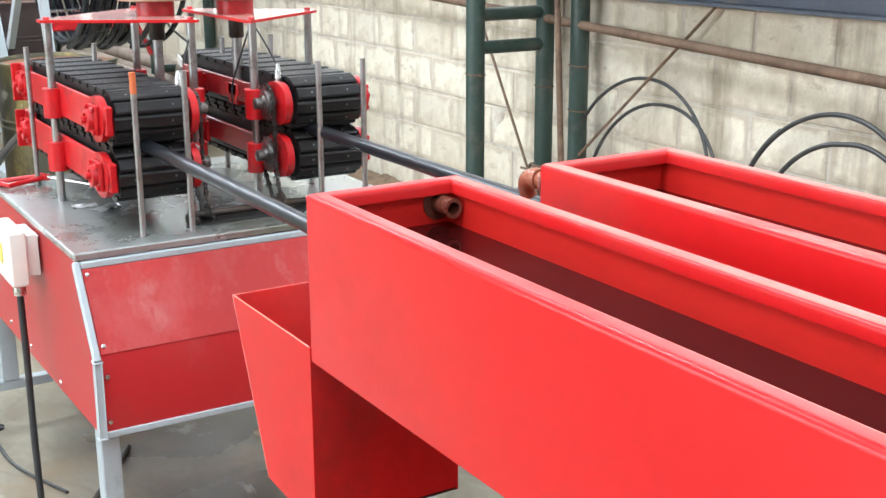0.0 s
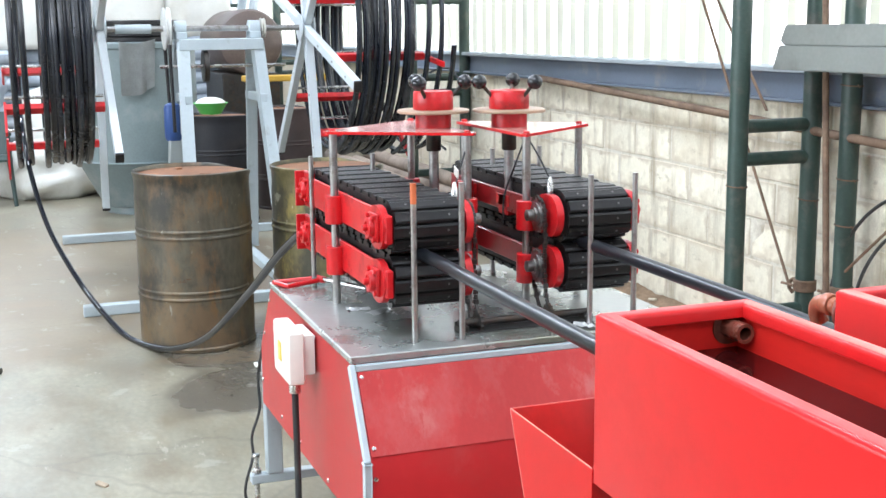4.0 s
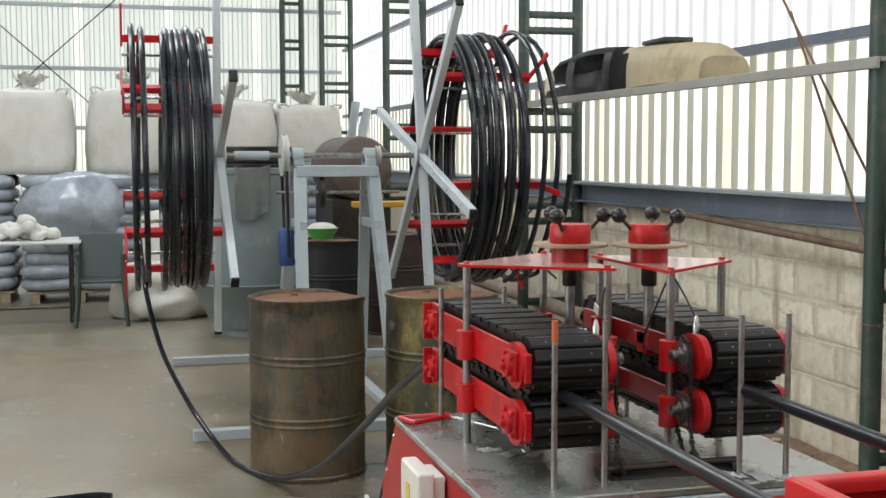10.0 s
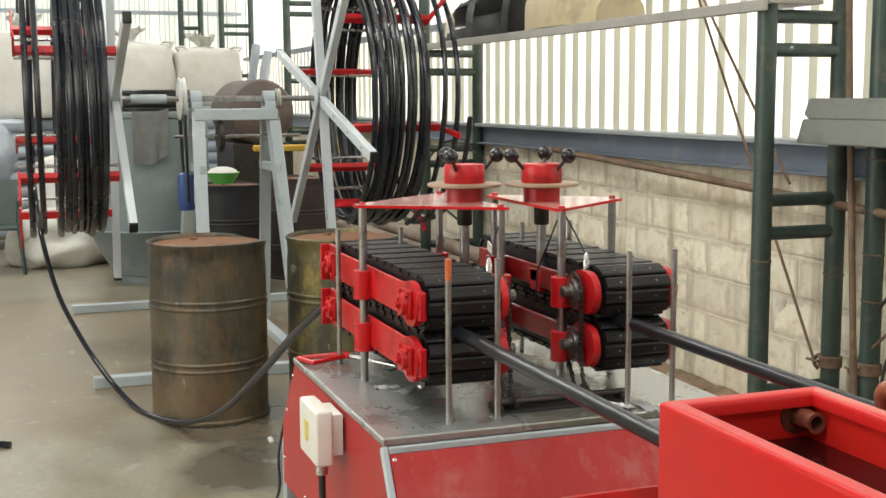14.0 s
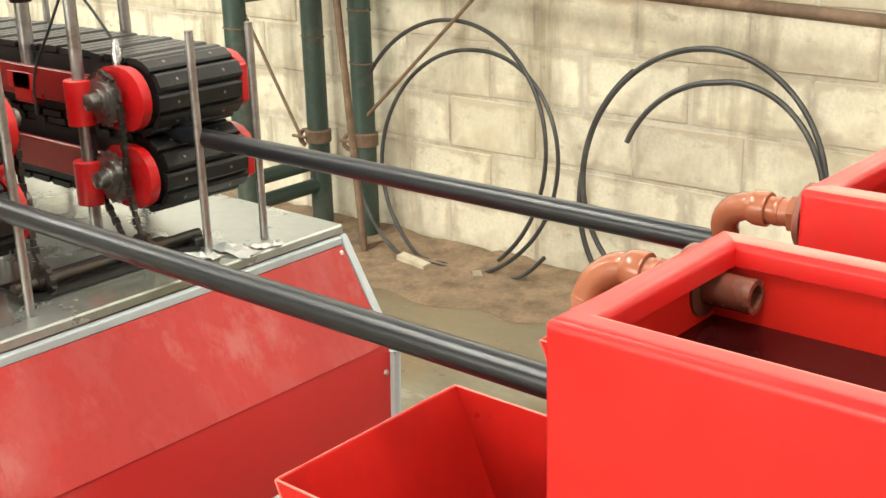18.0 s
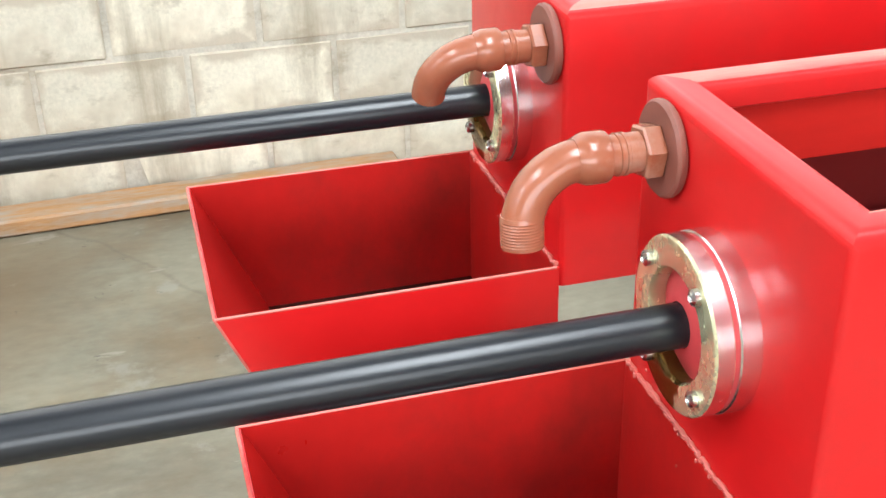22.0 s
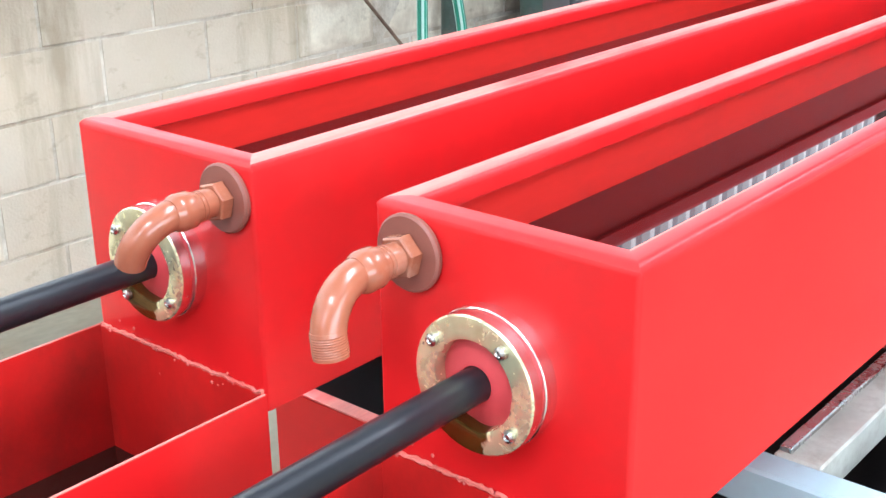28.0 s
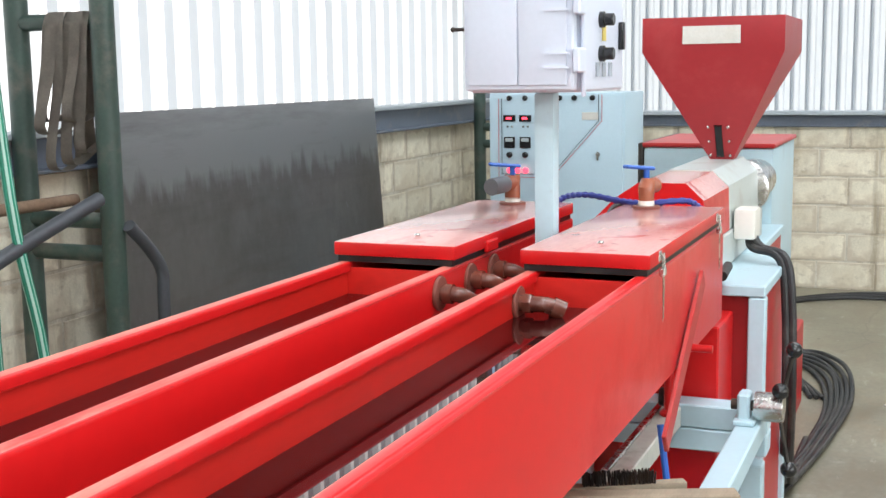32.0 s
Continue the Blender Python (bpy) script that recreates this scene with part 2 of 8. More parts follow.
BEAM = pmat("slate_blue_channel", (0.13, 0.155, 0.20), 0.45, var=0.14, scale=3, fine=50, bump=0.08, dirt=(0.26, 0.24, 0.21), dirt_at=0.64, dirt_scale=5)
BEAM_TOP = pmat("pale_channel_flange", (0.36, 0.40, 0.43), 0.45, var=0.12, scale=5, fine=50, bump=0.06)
BLOCK = pmat("concrete_block", (0.72, 0.67, 0.54), 0.92, var=0.2, scale=5, fine=110, bump=0.9, dirt=(0.44, 0.37, 0.27), dirt_at=0.59, dirt_scale=3.5, vary=0.10)
MORTAR = pmat("mortar", (0.60, 0.56, 0.47), 0.95, var=0.22, scale=7, fine=110, bump=1.0, dirt=(0.36, 0.30, 0.22), dirt_at=0.56, dirt_scale=5)
FLOOR_M = pmat("worn_concrete_floor", (0.222, 0.204, 0.150), 0.40, var=0.34, scale=2.6, fine=34, bump=0.3, dirt=(0.15, 0.118, 0.075), dirt_at=0.55, dirt_scale=3.0, dirt_rough=0.32, stretch=(0.7, 1.2, 1))
WOOD = pmat("weathered_board", (0.30, 0.24, 0.17), 0.8, var=0.25, scale=3, fine=40, bump=0.3, stretch=(1, 8, 8))
DRUM_M = pmat("rusty_drum_steel", (0.088, 0.078, 0.056), 0.34, 0.25, var=0.55, scale=3.2, fine=40, bump=0.3, dirt=(0.19, 0.115, 0.045), dirt_at=0.60, dirt_scale=2.6, dirt_rough=0.7, stretch=(1, 1, 0.5))
DRUM_Y = pmat("ochre_drum_steel", (0.16, 0.135, 0.06), 0.45, 0.3, var=0.4, scale=2.5, fine=40, bump=0.2, dirt=(0.07, 0.05, 0.028), dirt_at=0.54, dirt_scale=2.4, dirt_rough=0.7, stretch=(1, 1, 0.6))
RUST = pmat("rust_pan", (0.19, 0.078, 0.032), 0.8, var=0.35, scale=5, fine=60, bump=0.4, dirt=(0.10, 0.05, 0.028), dirt_at=0.56, dirt_scale=5)
BAG_WHITE = pmat("woven_white_bag", (0.60, 0.59, 0.545), 0.6, var=0.12, scale=4, fine=120, bump=0.35, dirt=(0.46, 0.43, 0.36), dirt_at=0.6, dirt_scale=2)
BAG_FILM = pmat("clear_film_over_sacks", (0.34, 0.38, 0.43), 0.22, var=0.15, scale=4, fine=16, bump=0.8, dirt=(0.23, 0.26, 0.30), dirt_at=0.58, dirt_scale=3)
CLOTH = pmat("grey_rag", (0.30, 0.31, 0.30), 0.9, var=0.2, scale=8, fine=90, bump=0.5)
STRAP = pmat("grey_webbing", (0.23, 0.20, 0.17), 0.85, var=0.2, scale=20, fine=150, bump=0.4)
HOOD = pmat("pale_hood_paint", (0.50, 0.55, 0.53), 0.35, var=0.06, scale=4, fine=60, bump=0.03, dirt=(0.40, 0.38, 0.34), dirt_at=0.64, dirt_scale=5)
BODYPANEL = pmat("cream_plastic_panel", (0.76, 0.67, 0.46), 0.42, var=0.12, scale=3, fine=40, bump=0.05, dirt=(0.5, 0.42, 0.28), dirt_at=0.62, dirt_scale=4)


def glow(name, c, strength):
    m = bpy.data.materials.new(name)
    m.use_nodes = True
    b = m.node_tree.nodes["Principled BSDF"]
    b.inputs["Base Color"].default_value = (*c, 1)
    b.inputs["Emission Color"].default_value = (*c, 1)
    b.inputs["Emission Strength"].default_value = strength
    return m


LED = glow("red_display", (1.0, 0.04, 0.07), 2.2)


def translucent_sheet(name, c, through):
    """Corrugated sheet that passes part of the daylight behind it, with dirt in streaks."""
    m = bpy.data.materials.new(name)
    m.use_nodes = True
    n, l = m.node_tree.nodes, m.node_tree.links
    out = n["Material Output"]
    b = n["Principled BSDF"]
    b.inputs["Roughness"].default_value = 0.45
    tc, mp, ns = n.new("ShaderNodeTexCoord"), n.new("ShaderNodeMapping"), n.new("ShaderNodeTexNoise")
    mp.inputs["Scale"].default_value = (5, 5, 0.5)
    ns.inputs["Scale"].default_value, ns.inputs["Detail"].default_value = 1.2, 6
    l.new(tc.outputs["Object"], mp.inputs[0])
    l.new(mp.outputs[0], ns.inputs[0])
    mx = n.new("ShaderNodeMix")
    mx.data_type = "RGBA"
    mx.inputs[6].default_value, mx.inputs[7].default_value = (*[v * 0.8 for v in c], 1), (*c, 1)
    l.new(ns.outputs[0], mx.inputs[0])
    l.new(mx.outputs[2], b.inputs["Base Color"])
    t = n.new("ShaderNodeBsdfTranslucent")
    l.new(mx.outputs[2], t.inputs[0])
    ms = n.new("ShaderNodeMixShader")
    ms.inputs[0].default_value = through
    l.new(b.outputs[0], ms.inputs[1])
    l.new(t.outputs[0], ms.inputs[2])
    l.new(ms.outputs[0], out.inputs[0])
    return m


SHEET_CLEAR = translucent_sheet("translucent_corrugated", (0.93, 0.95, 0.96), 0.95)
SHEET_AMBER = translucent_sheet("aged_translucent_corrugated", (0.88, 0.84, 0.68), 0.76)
# Rib slopes take darker copies of the sheets, their shade put into the colour.
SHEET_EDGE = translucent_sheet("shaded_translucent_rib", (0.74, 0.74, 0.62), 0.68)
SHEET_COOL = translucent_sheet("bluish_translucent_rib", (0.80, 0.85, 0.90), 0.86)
SHEET_DIM = translucent_sheet("dim_translucent_corrugated", (0.56, 0.59, 0.61), 0.70)
SHEET_DIM_RIB = translucent_sheet("shaded_grey_rib", (0.40, 0.43, 0.46), 0.45)
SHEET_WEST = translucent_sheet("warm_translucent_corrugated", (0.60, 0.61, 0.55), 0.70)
SHEET_WEST_RIB = translucent_sheet("shaded_warm_rib", (0.47, 0.475, 0.42), 0.5)
SHEET_METAL = pmat("galvanised_corrugated", (0.52, 0.55, 0.58), 0.35, 0.7, var=0.12, scale=2, fine=30, bump=0.03)

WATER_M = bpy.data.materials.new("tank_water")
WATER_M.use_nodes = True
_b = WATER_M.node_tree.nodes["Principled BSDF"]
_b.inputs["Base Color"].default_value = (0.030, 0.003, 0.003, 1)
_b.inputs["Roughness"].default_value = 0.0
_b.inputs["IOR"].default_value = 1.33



def stains(m, spots, dark, rough, crack=True, strength=0.85):
    """Adds wet patches at given places, and fine cracks, to a floor material."""
    n, l = m.node_tree.nodes, m.node_tree.links
    p = n["Principled BSDF"]
    tc = n.new("ShaderNodeTexCoord")
    ns = n.new("ShaderNodeTexNoise")
    ns.inputs["Scale"].default_value, ns.inputs["Detail"].default_value = 3.0, 6
    l.new(tc.outputs["Object"], ns.inputs[0])
    mask = None
    for x, y, r in spots:
        dst = n.new("ShaderNodeVectorMath")
        dst.operation = "DISTANCE"
        dst.inputs[1].default_value = (x, y, 0)
        l.new(tc.outputs["Object"], dst.inputs[0])
        ad = n.new("ShaderNodeMath")
        ad.operation = "MULTIPLY_ADD"
        ad.inputs[1].default_value = 0.9 * r
        l.new(ns.outputs[0], ad.inputs[0])
        l.new(dst.outputs["Value"], ad.inputs[2])
        mr = n.new("ShaderNodeMapRange")
        mr.inputs[1].default_value, mr.inputs[2].default_value, mr.inputs[3].default_value, mr.inputs[4].default_value = r * 1.15, r * 1.5, strength, 0.0
        l.new(ad.outputs[0], mr.inputs[0])
        if mask is None:
            mask = mr.outputs[0]
        else:
            mx = n.new("ShaderNodeMath")
            mx.operation = "MAXIMUM"
            l.new(mask, mx.inputs[0])
            l.new(mr.outputs[0], mx.inputs[1])
            mask = mx.outputs[0]
    col, rg = p.inputs["Base Color"].links[0].from_socket, p.inputs["Roughness"].links[0].from_socket
    if crack:
        vo = n.new("ShaderNodeTexVoronoi")
        vo.feature = "DISTANCE_TO_EDGE"
        vo.inputs["Scale"].default_value = 0.55
        wob = n.new("ShaderNodeMix")
        wob.data_type = "VECTOR"
        wob.inputs[0].default_value = 0.16
        l.new(tc.outputs["Object"], wob.inputs[4])
        l.new(ns.outputs[1], wob.inputs[5])
        l.new(wob.outputs[1], vo.inputs["Vector"])
        cr = n.new("ShaderNodeMapRange")
        cr.inputs[1].default_value, cr.inputs[2].default_value, cr.inputs[3].default_value, cr.inputs[4].default_value = 0.001, 0.005, 0.28, 0.0
        l.new(vo.outputs["Distance"], cr.inputs[0])
        ck = n.new("ShaderNodeMix")
        ck.data_type = "RGBA"
        ck.inputs[7].default_value = (0.09, 0.08, 0.065, 1)
        l.new(cr.outputs[0], ck.inputs[0])
        l.new(col, ck.inputs[6])
        col = ck.outputs[2]
    mc = n.new("ShaderNodeMix")
    mc.data_type = "RGBA"
    mc.inputs[7].default_value = (*dark, 1)
    l.new(mask, mc.inputs[0])
    l.new(col, mc.inputs[6])
    l.new(mc.outputs[2], p.inputs["Base Color"])
    mg = n.new("ShaderNodeMix")
    mg.inputs[3].default_value = rough
    l.new(mask, mg.inputs[0])
    l.new(rg, mg.inputs[2])
    l.new(mg.outputs[0], p.inputs["Roughness"])


stains(FLOOR_M, ((-3.62, 0.10, 0.40), (-4.3, 0.2, 0.42), (-1.95, 0.45, 0.42), (-1.2, 0.35, 0.35), (-3.0, 1.5, 0.5), (-5.6, 0.9, 0.5)), (0.085, 0.075, 0.06), 0.22)
stains(FLOOR_M, ((-5.2, -0.9, 1.0), (-6.8, -0.2, 1.5), (-5.6, 1.3, 1.0), (-7.8, -1.6, 1.2), (-1.0, 2.2, 0.5), (-2.0, 2.1, 0.5)), (0.195, 0.130, 0.068), 0.36, False, 0.5)


def mill_scale(m, z0):
    """Paler, streaked scale along the top of the leaning sheet."""
    n, l = m.node_tree.nodes, m.node_tree.links
    p = n["Principled BSDF"]
    tc, sp, ns, mp = n.new("ShaderNodeTexCoord"), n.new("ShaderNodeSeparateXYZ"), n.new("ShaderNodeTexNoise"), n.new("ShaderNodeMapping")
    mp.inputs["Scale"].default_value = (6, 1, 1.2)
    ns.inputs["Scale"].default_value, ns.inputs["Detail"].default_value = 2.2, 7
    l.new(tc.outputs["Object"], sp.inputs[0])
    l.new(tc.outputs["Object"], mp.inputs[0])
    l.new(mp.outputs[0], ns.inputs[0])
    ad = n.new("ShaderNodeMath")
    ad.operation = "MULTIPLY_ADD"
    ad.inputs[1].default_value = 0.42
    l.new(ns.outputs[0], ad.inputs[0])
    l.new(sp.outputs["Z"], ad.inputs[2])
    mr = n.new("ShaderNodeMapRange")
    mr.inputs[1].default_value, mr.inputs[2].default_value = z0 + 0.14, z0 + 0.22
    l.new(ad.outputs[0], mr.inputs[0])
    mc = n.new("ShaderNodeMix")
    mc.data_type = "RGBA"
    mc.inputs[7].default_value = (0.40, 0.41, 0.42, 1)
    l.new(mr.outputs[0], mc.inputs[0])
    l.new(p.inputs["Base Color"].links[0].from_socket, mc.inputs[6])
    l.new(mc.outputs[2], p.inputs["Base Color"])


mill_scale(PLATE_STEEL, 1.13)


def brown_patch(m, at, radius, colour):
    """Glossy brown over one side of a ring: a ragged patch round a point of the object."""
    n, l = m.node_tree.nodes, m.node_tree.links
    p = n["Principled BSDF"]
    tc, ds, ns = n.new("ShaderNodeTexCoord"), n.new("ShaderNodeVectorMath"), n.new("ShaderNodeTexNoise")
    ds.operation = "DISTANCE"
    ds.inputs[1].default_value = at
    ns.inputs["Scale"].default_value, ns.inputs["Detail"].default_value = 70.0, 4
    l.new(tc.outputs["Object"], ds.inputs[0])
    l.new(tc.outputs["Object"], ns.inputs[0])
    ad, mr, mc, mt = n.new("ShaderNodeMath"), n.new("ShaderNodeMapRange"), n.new("ShaderNodeMix"), n.new("ShaderNodeMix")
    ad.operation = "MULTIPLY_ADD"
    ad.inputs[1].default_value = 0.022
    l.new(ns.outputs[0], ad.inputs[0])
    l.new(ds.outputs["Value"], ad.inputs[2])
    mr.inputs[1].default_value, mr.inputs[2].default_value, mr.inputs[3].default_value, mr.inputs[4].default_value = radius + 0.010, radius + 0.0125, 1.0, 0.0
    l.new(ad.outputs[0], mr.inputs[0])
    mc.data_type = "RGBA"
    mc.inputs[7].default_value = (*colour, 1)
    l.new(mr.outputs[0], mc.inputs[0])
    l.new(p.inputs["Base Color"].links[0].from_socket, mc.inputs[6])
    l.new(mc.outputs[2], p.inputs["Base Color"])
    mt.inputs[3].default_value = 0.1
    l.new(mr.outputs[0], mt.inputs[0])
    l.new(p.inputs["Roughness"].links[0].from_socket, mt.inputs[2])
    l.new(mt.outputs[0], p.inputs["Roughness"])


brown_patch(BRASS, (-1.33, 0.022, 0.088), 0.036, (0.12, 0.062, 0.012))


def mortar_smears(m, colour):
    """Mortar wiped unevenly over the edges of each block."""
    n, l = m.node_tree.nodes, m.node_tree.links
    p = n["Principled BSDF"]
    tc, sp, ns, oi = n.new("ShaderNodeTexCoord"), n.new("ShaderNodeSeparateXYZ"), n.new("ShaderNodeTexNoise"), n.new("ShaderNodeObjectInfo")
    ns.noise_dimensions = "4D"
    ns.inputs["Scale"].default_value, ns.inputs["Detail"].default_value, ns.inputs["Roughness"].default_value = 9.0, 5, 0.6
    w = n.new("ShaderNodeMath")
    w.operation = "MULTIPLY"
    w.inputs[1].default_value = 40.0
    l.new(oi.outputs["Random"], w.inputs[0])
    l.new(w.outputs[0], ns.inputs["W"])
    l.new(tc.outputs["Object"], ns.inputs[0])
    l.new(tc.outputs["Object"], sp.inputs[0])
    edge = None
    for axis, half in (("X", 0.194), ("Z", 0.094)):
        ab = n.new("ShaderNodeMath")
        ab.operation = "ABSOLUTE"
        l.new(sp.outputs[axis], ab.inputs[0])
        ds = n.new("ShaderNodeMath")
        ds.operation = "SUBTRACT"
        ds.inputs[0].default_value = half
        l.new(ab.outputs[0], ds.inputs[1])
        if edge is None:
            edge = ds.outputs[0]
        else:
            mn = n.new("ShaderNodeMath")
            mn.operation = "MINIMUM"
            l.new(edge, mn.inputs[0])
            l.new(ds.outputs[0], mn.inputs[1])
            edge = mn.outputs[0]
    ad = n.new("ShaderNodeMath")
    ad.operation = "MULTIPLY_ADD"
    ad.inputs[1].default_value = -0.11
    l.new(ns.outputs[0], ad.inputs[0])
    l.new(edge, ad.inputs[2])
    mr = n.new("ShaderNodeMapRange")
    mr.inputs[1].default_value, mr.inputs[2].default_value, mr.inputs[3].default_value, mr.inputs[4].default_value = -0.045, -0.025, 0.85, 0.0
    l.new(ad.outputs[0], mr.inputs[0])
    mc = n.new("ShaderNodeMix")
    mc.data_type = "RGBA"
    mc.inputs[7].default_value = (*colour, 1)
    l.new(mr.outputs[0], mc.inputs[0])
    l.new(p.inputs["Base Color"].links[0].from_socket, mc.inputs[6])
    l.new(mc.outputs[2], p.inputs["Base Color"])


def scraped(m, layers):
    """Further blotches over a paint: rows of (stretch, scale, threshold, softness, strength, colour)."""
    n, l = m.node_tree.nodes, m.node_tree.links
    p = n["Principled BSDF"]
    tc = n.new("ShaderNodeTexCoord")
    col = p.inputs["Base Color"].links[0].from_socket
    for stretch, scale, at, soft, most, colour in layers:
        mp, ns, mr, mx = n.new("ShaderNodeMapping"), n.new("ShaderNodeTexNoise"), n.new("ShaderNodeMapRange"), n.new("ShaderNodeMix")
        mp.inputs["Scale"].default_value = stretch
        mp.inputs["Location"].default_value = (scale, at * 9, soft * 30)
        ns.inputs["Scale"].default_value, ns.inputs["Detail"].default_value, ns.inputs["Roughness"].default_value = scale, 8, 0.66
        l.new(tc.outputs["Object"], mp.inputs[0])
        l.new(mp.outputs[0], ns.inputs[0])
        mr.inputs[1].default_value, mr.inputs[2].default_value, mr.inputs[4].default_value = at, at + soft, most
        l.new(ns.outputs[0], mr.inputs[0])
        mx.data_type = "RGBA"
        mx.inputs[7].default_value = (*colour, 1)
        l.new(mr.outputs[0], mx.inputs[0])
        l.new(col, mx.inputs[6])
        col = mx.outputs[2]
    l.new(col, p.inputs["Base Color"])


scraped(DRUM_M, (((1, 1, 0.8), 2.4, 0.47, 0.10, 0.85, (0.030, 0.028, 0.024)), ((1, 1, 0.6), 3.4, 0.53, 0.09, 0.7, (0.165, 0.105, 0.055)), ((1, 1, 0.35), 6.0, 0.60, 0.08, 0.7, (0.20, 0.10, 0.03)), ((1.5, 1.5, 0.5), 6.5, 0.64, 0.05, 0.7, (0.34, 0.33, 0.28)), ((1, 1, 2.5), 9.0, 0.66, 0.04, 0.6, (0.10, 0.035, 0.012)), ((1, 1, 1), 26.0, 0.68, 0.02, 0.7, (0.36, 0.33, 0.27))))
scraped(DRUM_Y, (((1, 1, 0.7), 2.6, 0.50, 0.08, 0.8, (0.045, 0.045, 0.034)), ((1, 1, 0.5), 4.2, 0.57, 0.06, 0.6, (0.33, 0.255, 0.07)), ((1, 1, 1), 4.0, 0.60, 0.05, 0.7, (0.34, 0.32, 0.24)), ((1, 1, 0.5), 7.0, 0.60, 0.06, 0.75, (0.14, 0.06, 0.02)), ((1, 1, 1), 22.0, 0.68, 0.02, 0.7, (0.40, 0.37, 0.28))))
scraped(FLOOR_M, (((1, 0.6, 1), 1.3, 0.55, 0.14, 0.42, (0.26, 0.165, 0.08)), ((1, 1, 1), 4.2, 0.62, 0.06, 0.35, (0.36, 0.35, 0.31)), ((1, 1, 1), 17.0, 0.66, 0.03, 0.6, (0.07, 0.06, 0.045)), ((0.5, 1.6, 1), 7.0, 0.64, 0.04, 0.45, (0.40, 0.37, 0.31))))
scraped(RUST, (((1, 1, 1), 9.0, 0.58, 0.08, 0.8, (0.30, 0.13, 0.045)),))
scraped(RED_DUSTY, (((1.0, 1.2, 0.7), 6.0, 0.57, 0.10, 0.5, (0.46, 0.16, 0.14)), ((2.0, 3.0, 0.4), 9.0, 0.60, 0.04, 0.45, (0.36, 0.02, 0.02))))
scraped(RED_PANEL, (((1.0, 1.0, 0.6), 4.0, 0.57, 0.12, 0.4, (0.48, 0.07, 0.065)),))
scraped(PLATE_STEEL, (((0.25, 1, 1.6), 3.0, 0.50, 0.22, 0.5, (0.16, 0.145, 0.14)), ((1, 1, 1), 14.0, 0.66, 0.03, 0.5, (0.36, 0.37, 0.38))))
scraped(LID_TOP, (((1.2, 1.2, 1), 7.0, 0.58, 0.05, 0.7, (0.42, 0.035, 0.035)), ((1, 1, 1), 24.0, 0.64, 0.03, 0.6, (0.16, 0.03, 0.03))))

mortar_smears(BLOCK, (0.52, 0.45, 0.345))


def weathered(m, streak, patch):
    """Runs of old dirt down the wall and large uneven patches across its blocks, in world coordinates."""
    n, l = m.node_tree.nodes, m.node_tree.links
    p = n["Principled BSDF"]
    geo = n.new("ShaderNodeNewGeometry")
    col = p.inputs["Base Color"].links[0].from_socket
    for stretch, scale, detail, lo, hi, most, colour in (((1.0, 1.0, 0.16), 5.0, 7, 0.55, 0.70, 0.75, streak), ((1, 1, 1), 2.1, 8, 0.50, 0.68, 0.5, patch), ((1, 1, 1.6), 11.0, 6, 0.58, 0.72, 0.5, streak)):
        mp, ns, mr, mx = n.new("ShaderNodeMapping"), n.new("ShaderNodeTexNoise"), n.new("ShaderNodeMapRange"), n.new("ShaderNodeMix")
        mp.inputs["Scale"].default_value = stretch
        ns.inputs["Scale"].default_value, ns.inputs["Detail"].default_value, ns.inputs["Roughness"].default_value = scale, detail, 0.62
        l.new(geo.outputs["Position"], mp.inputs[0])
        l.new(mp.outputs[0], ns.inputs[0])
        mr.inputs[1].default_value, mr.inputs[2].default_value, mr.inputs[4].default_value = lo, hi, most
        l.new(ns.outputs[0], mr.inputs[0])
        mx.data_type = "RGBA"
        mx.inputs[7].default_value = (*colour, 1)
        l.new(mr.outputs[0], mx.inputs[0])
        l.new(col, mx.inputs[6])
        col = mx.outputs[2]
    l.new(col, p.inputs["Base Color"])


weathered(BLOCK, (0.29, 0.235, 0.155), (0.54, 0.45, 0.31))
weathered(MORTAR, (0.26, 0.21, 0.14), (0.44, 0.36, 0.25))

# ---- building helpers ----
BASE = {}


def thing(name, at, label, category, group="", kind=""):
    """An Empty at the base of a thing, which carries its parts."""
    ob = new(name)
    ob.location = at
    ob.empty_display_size = 0.05
    BASE[ob] = Vector(at)
    return tagged(ob, label, category, group, kind)


def part(name, bm, material, parent=None, label="", sharp=35):
    """Links a bmesh, in world coordinates, as one mesh object under a thing or under a part."""
    me = bpy.data.meshes.new(name)
    if parent is not None:
        bmesh.ops.translate(bm, verts=bm.verts, vec=-BASE[parent])
    bmesh.ops.recalc_face_normals(bm, faces=bm.faces)
    bm.to_mesh(me)
    bm.free()
    me.polygons.foreach_set("use_smooth", [True] * len(me.polygons))
    me.set_sharp_from_angle(angle=radians(sharp))
    for m in material if isinstance(material, (list, tuple)) else [material]:
        me.materials.append(m)
    ob = new(name, me)
    if parent is not None:
        ob.parent = parent
        BASE[ob] = BASE[parent]
    else:
        BASE[ob] = Vector((0, 0, 0))
    return tagged(ob, label)


def solo(name, bm, material, label, category, group="", kind="", sharp=35):
    """A thing that is one mesh; its origin stays at the world's origin."""
    return tagged(part(name, bm, material, None, "", sharp), label, category, group, kind)


def B():
    return bmesh.new()


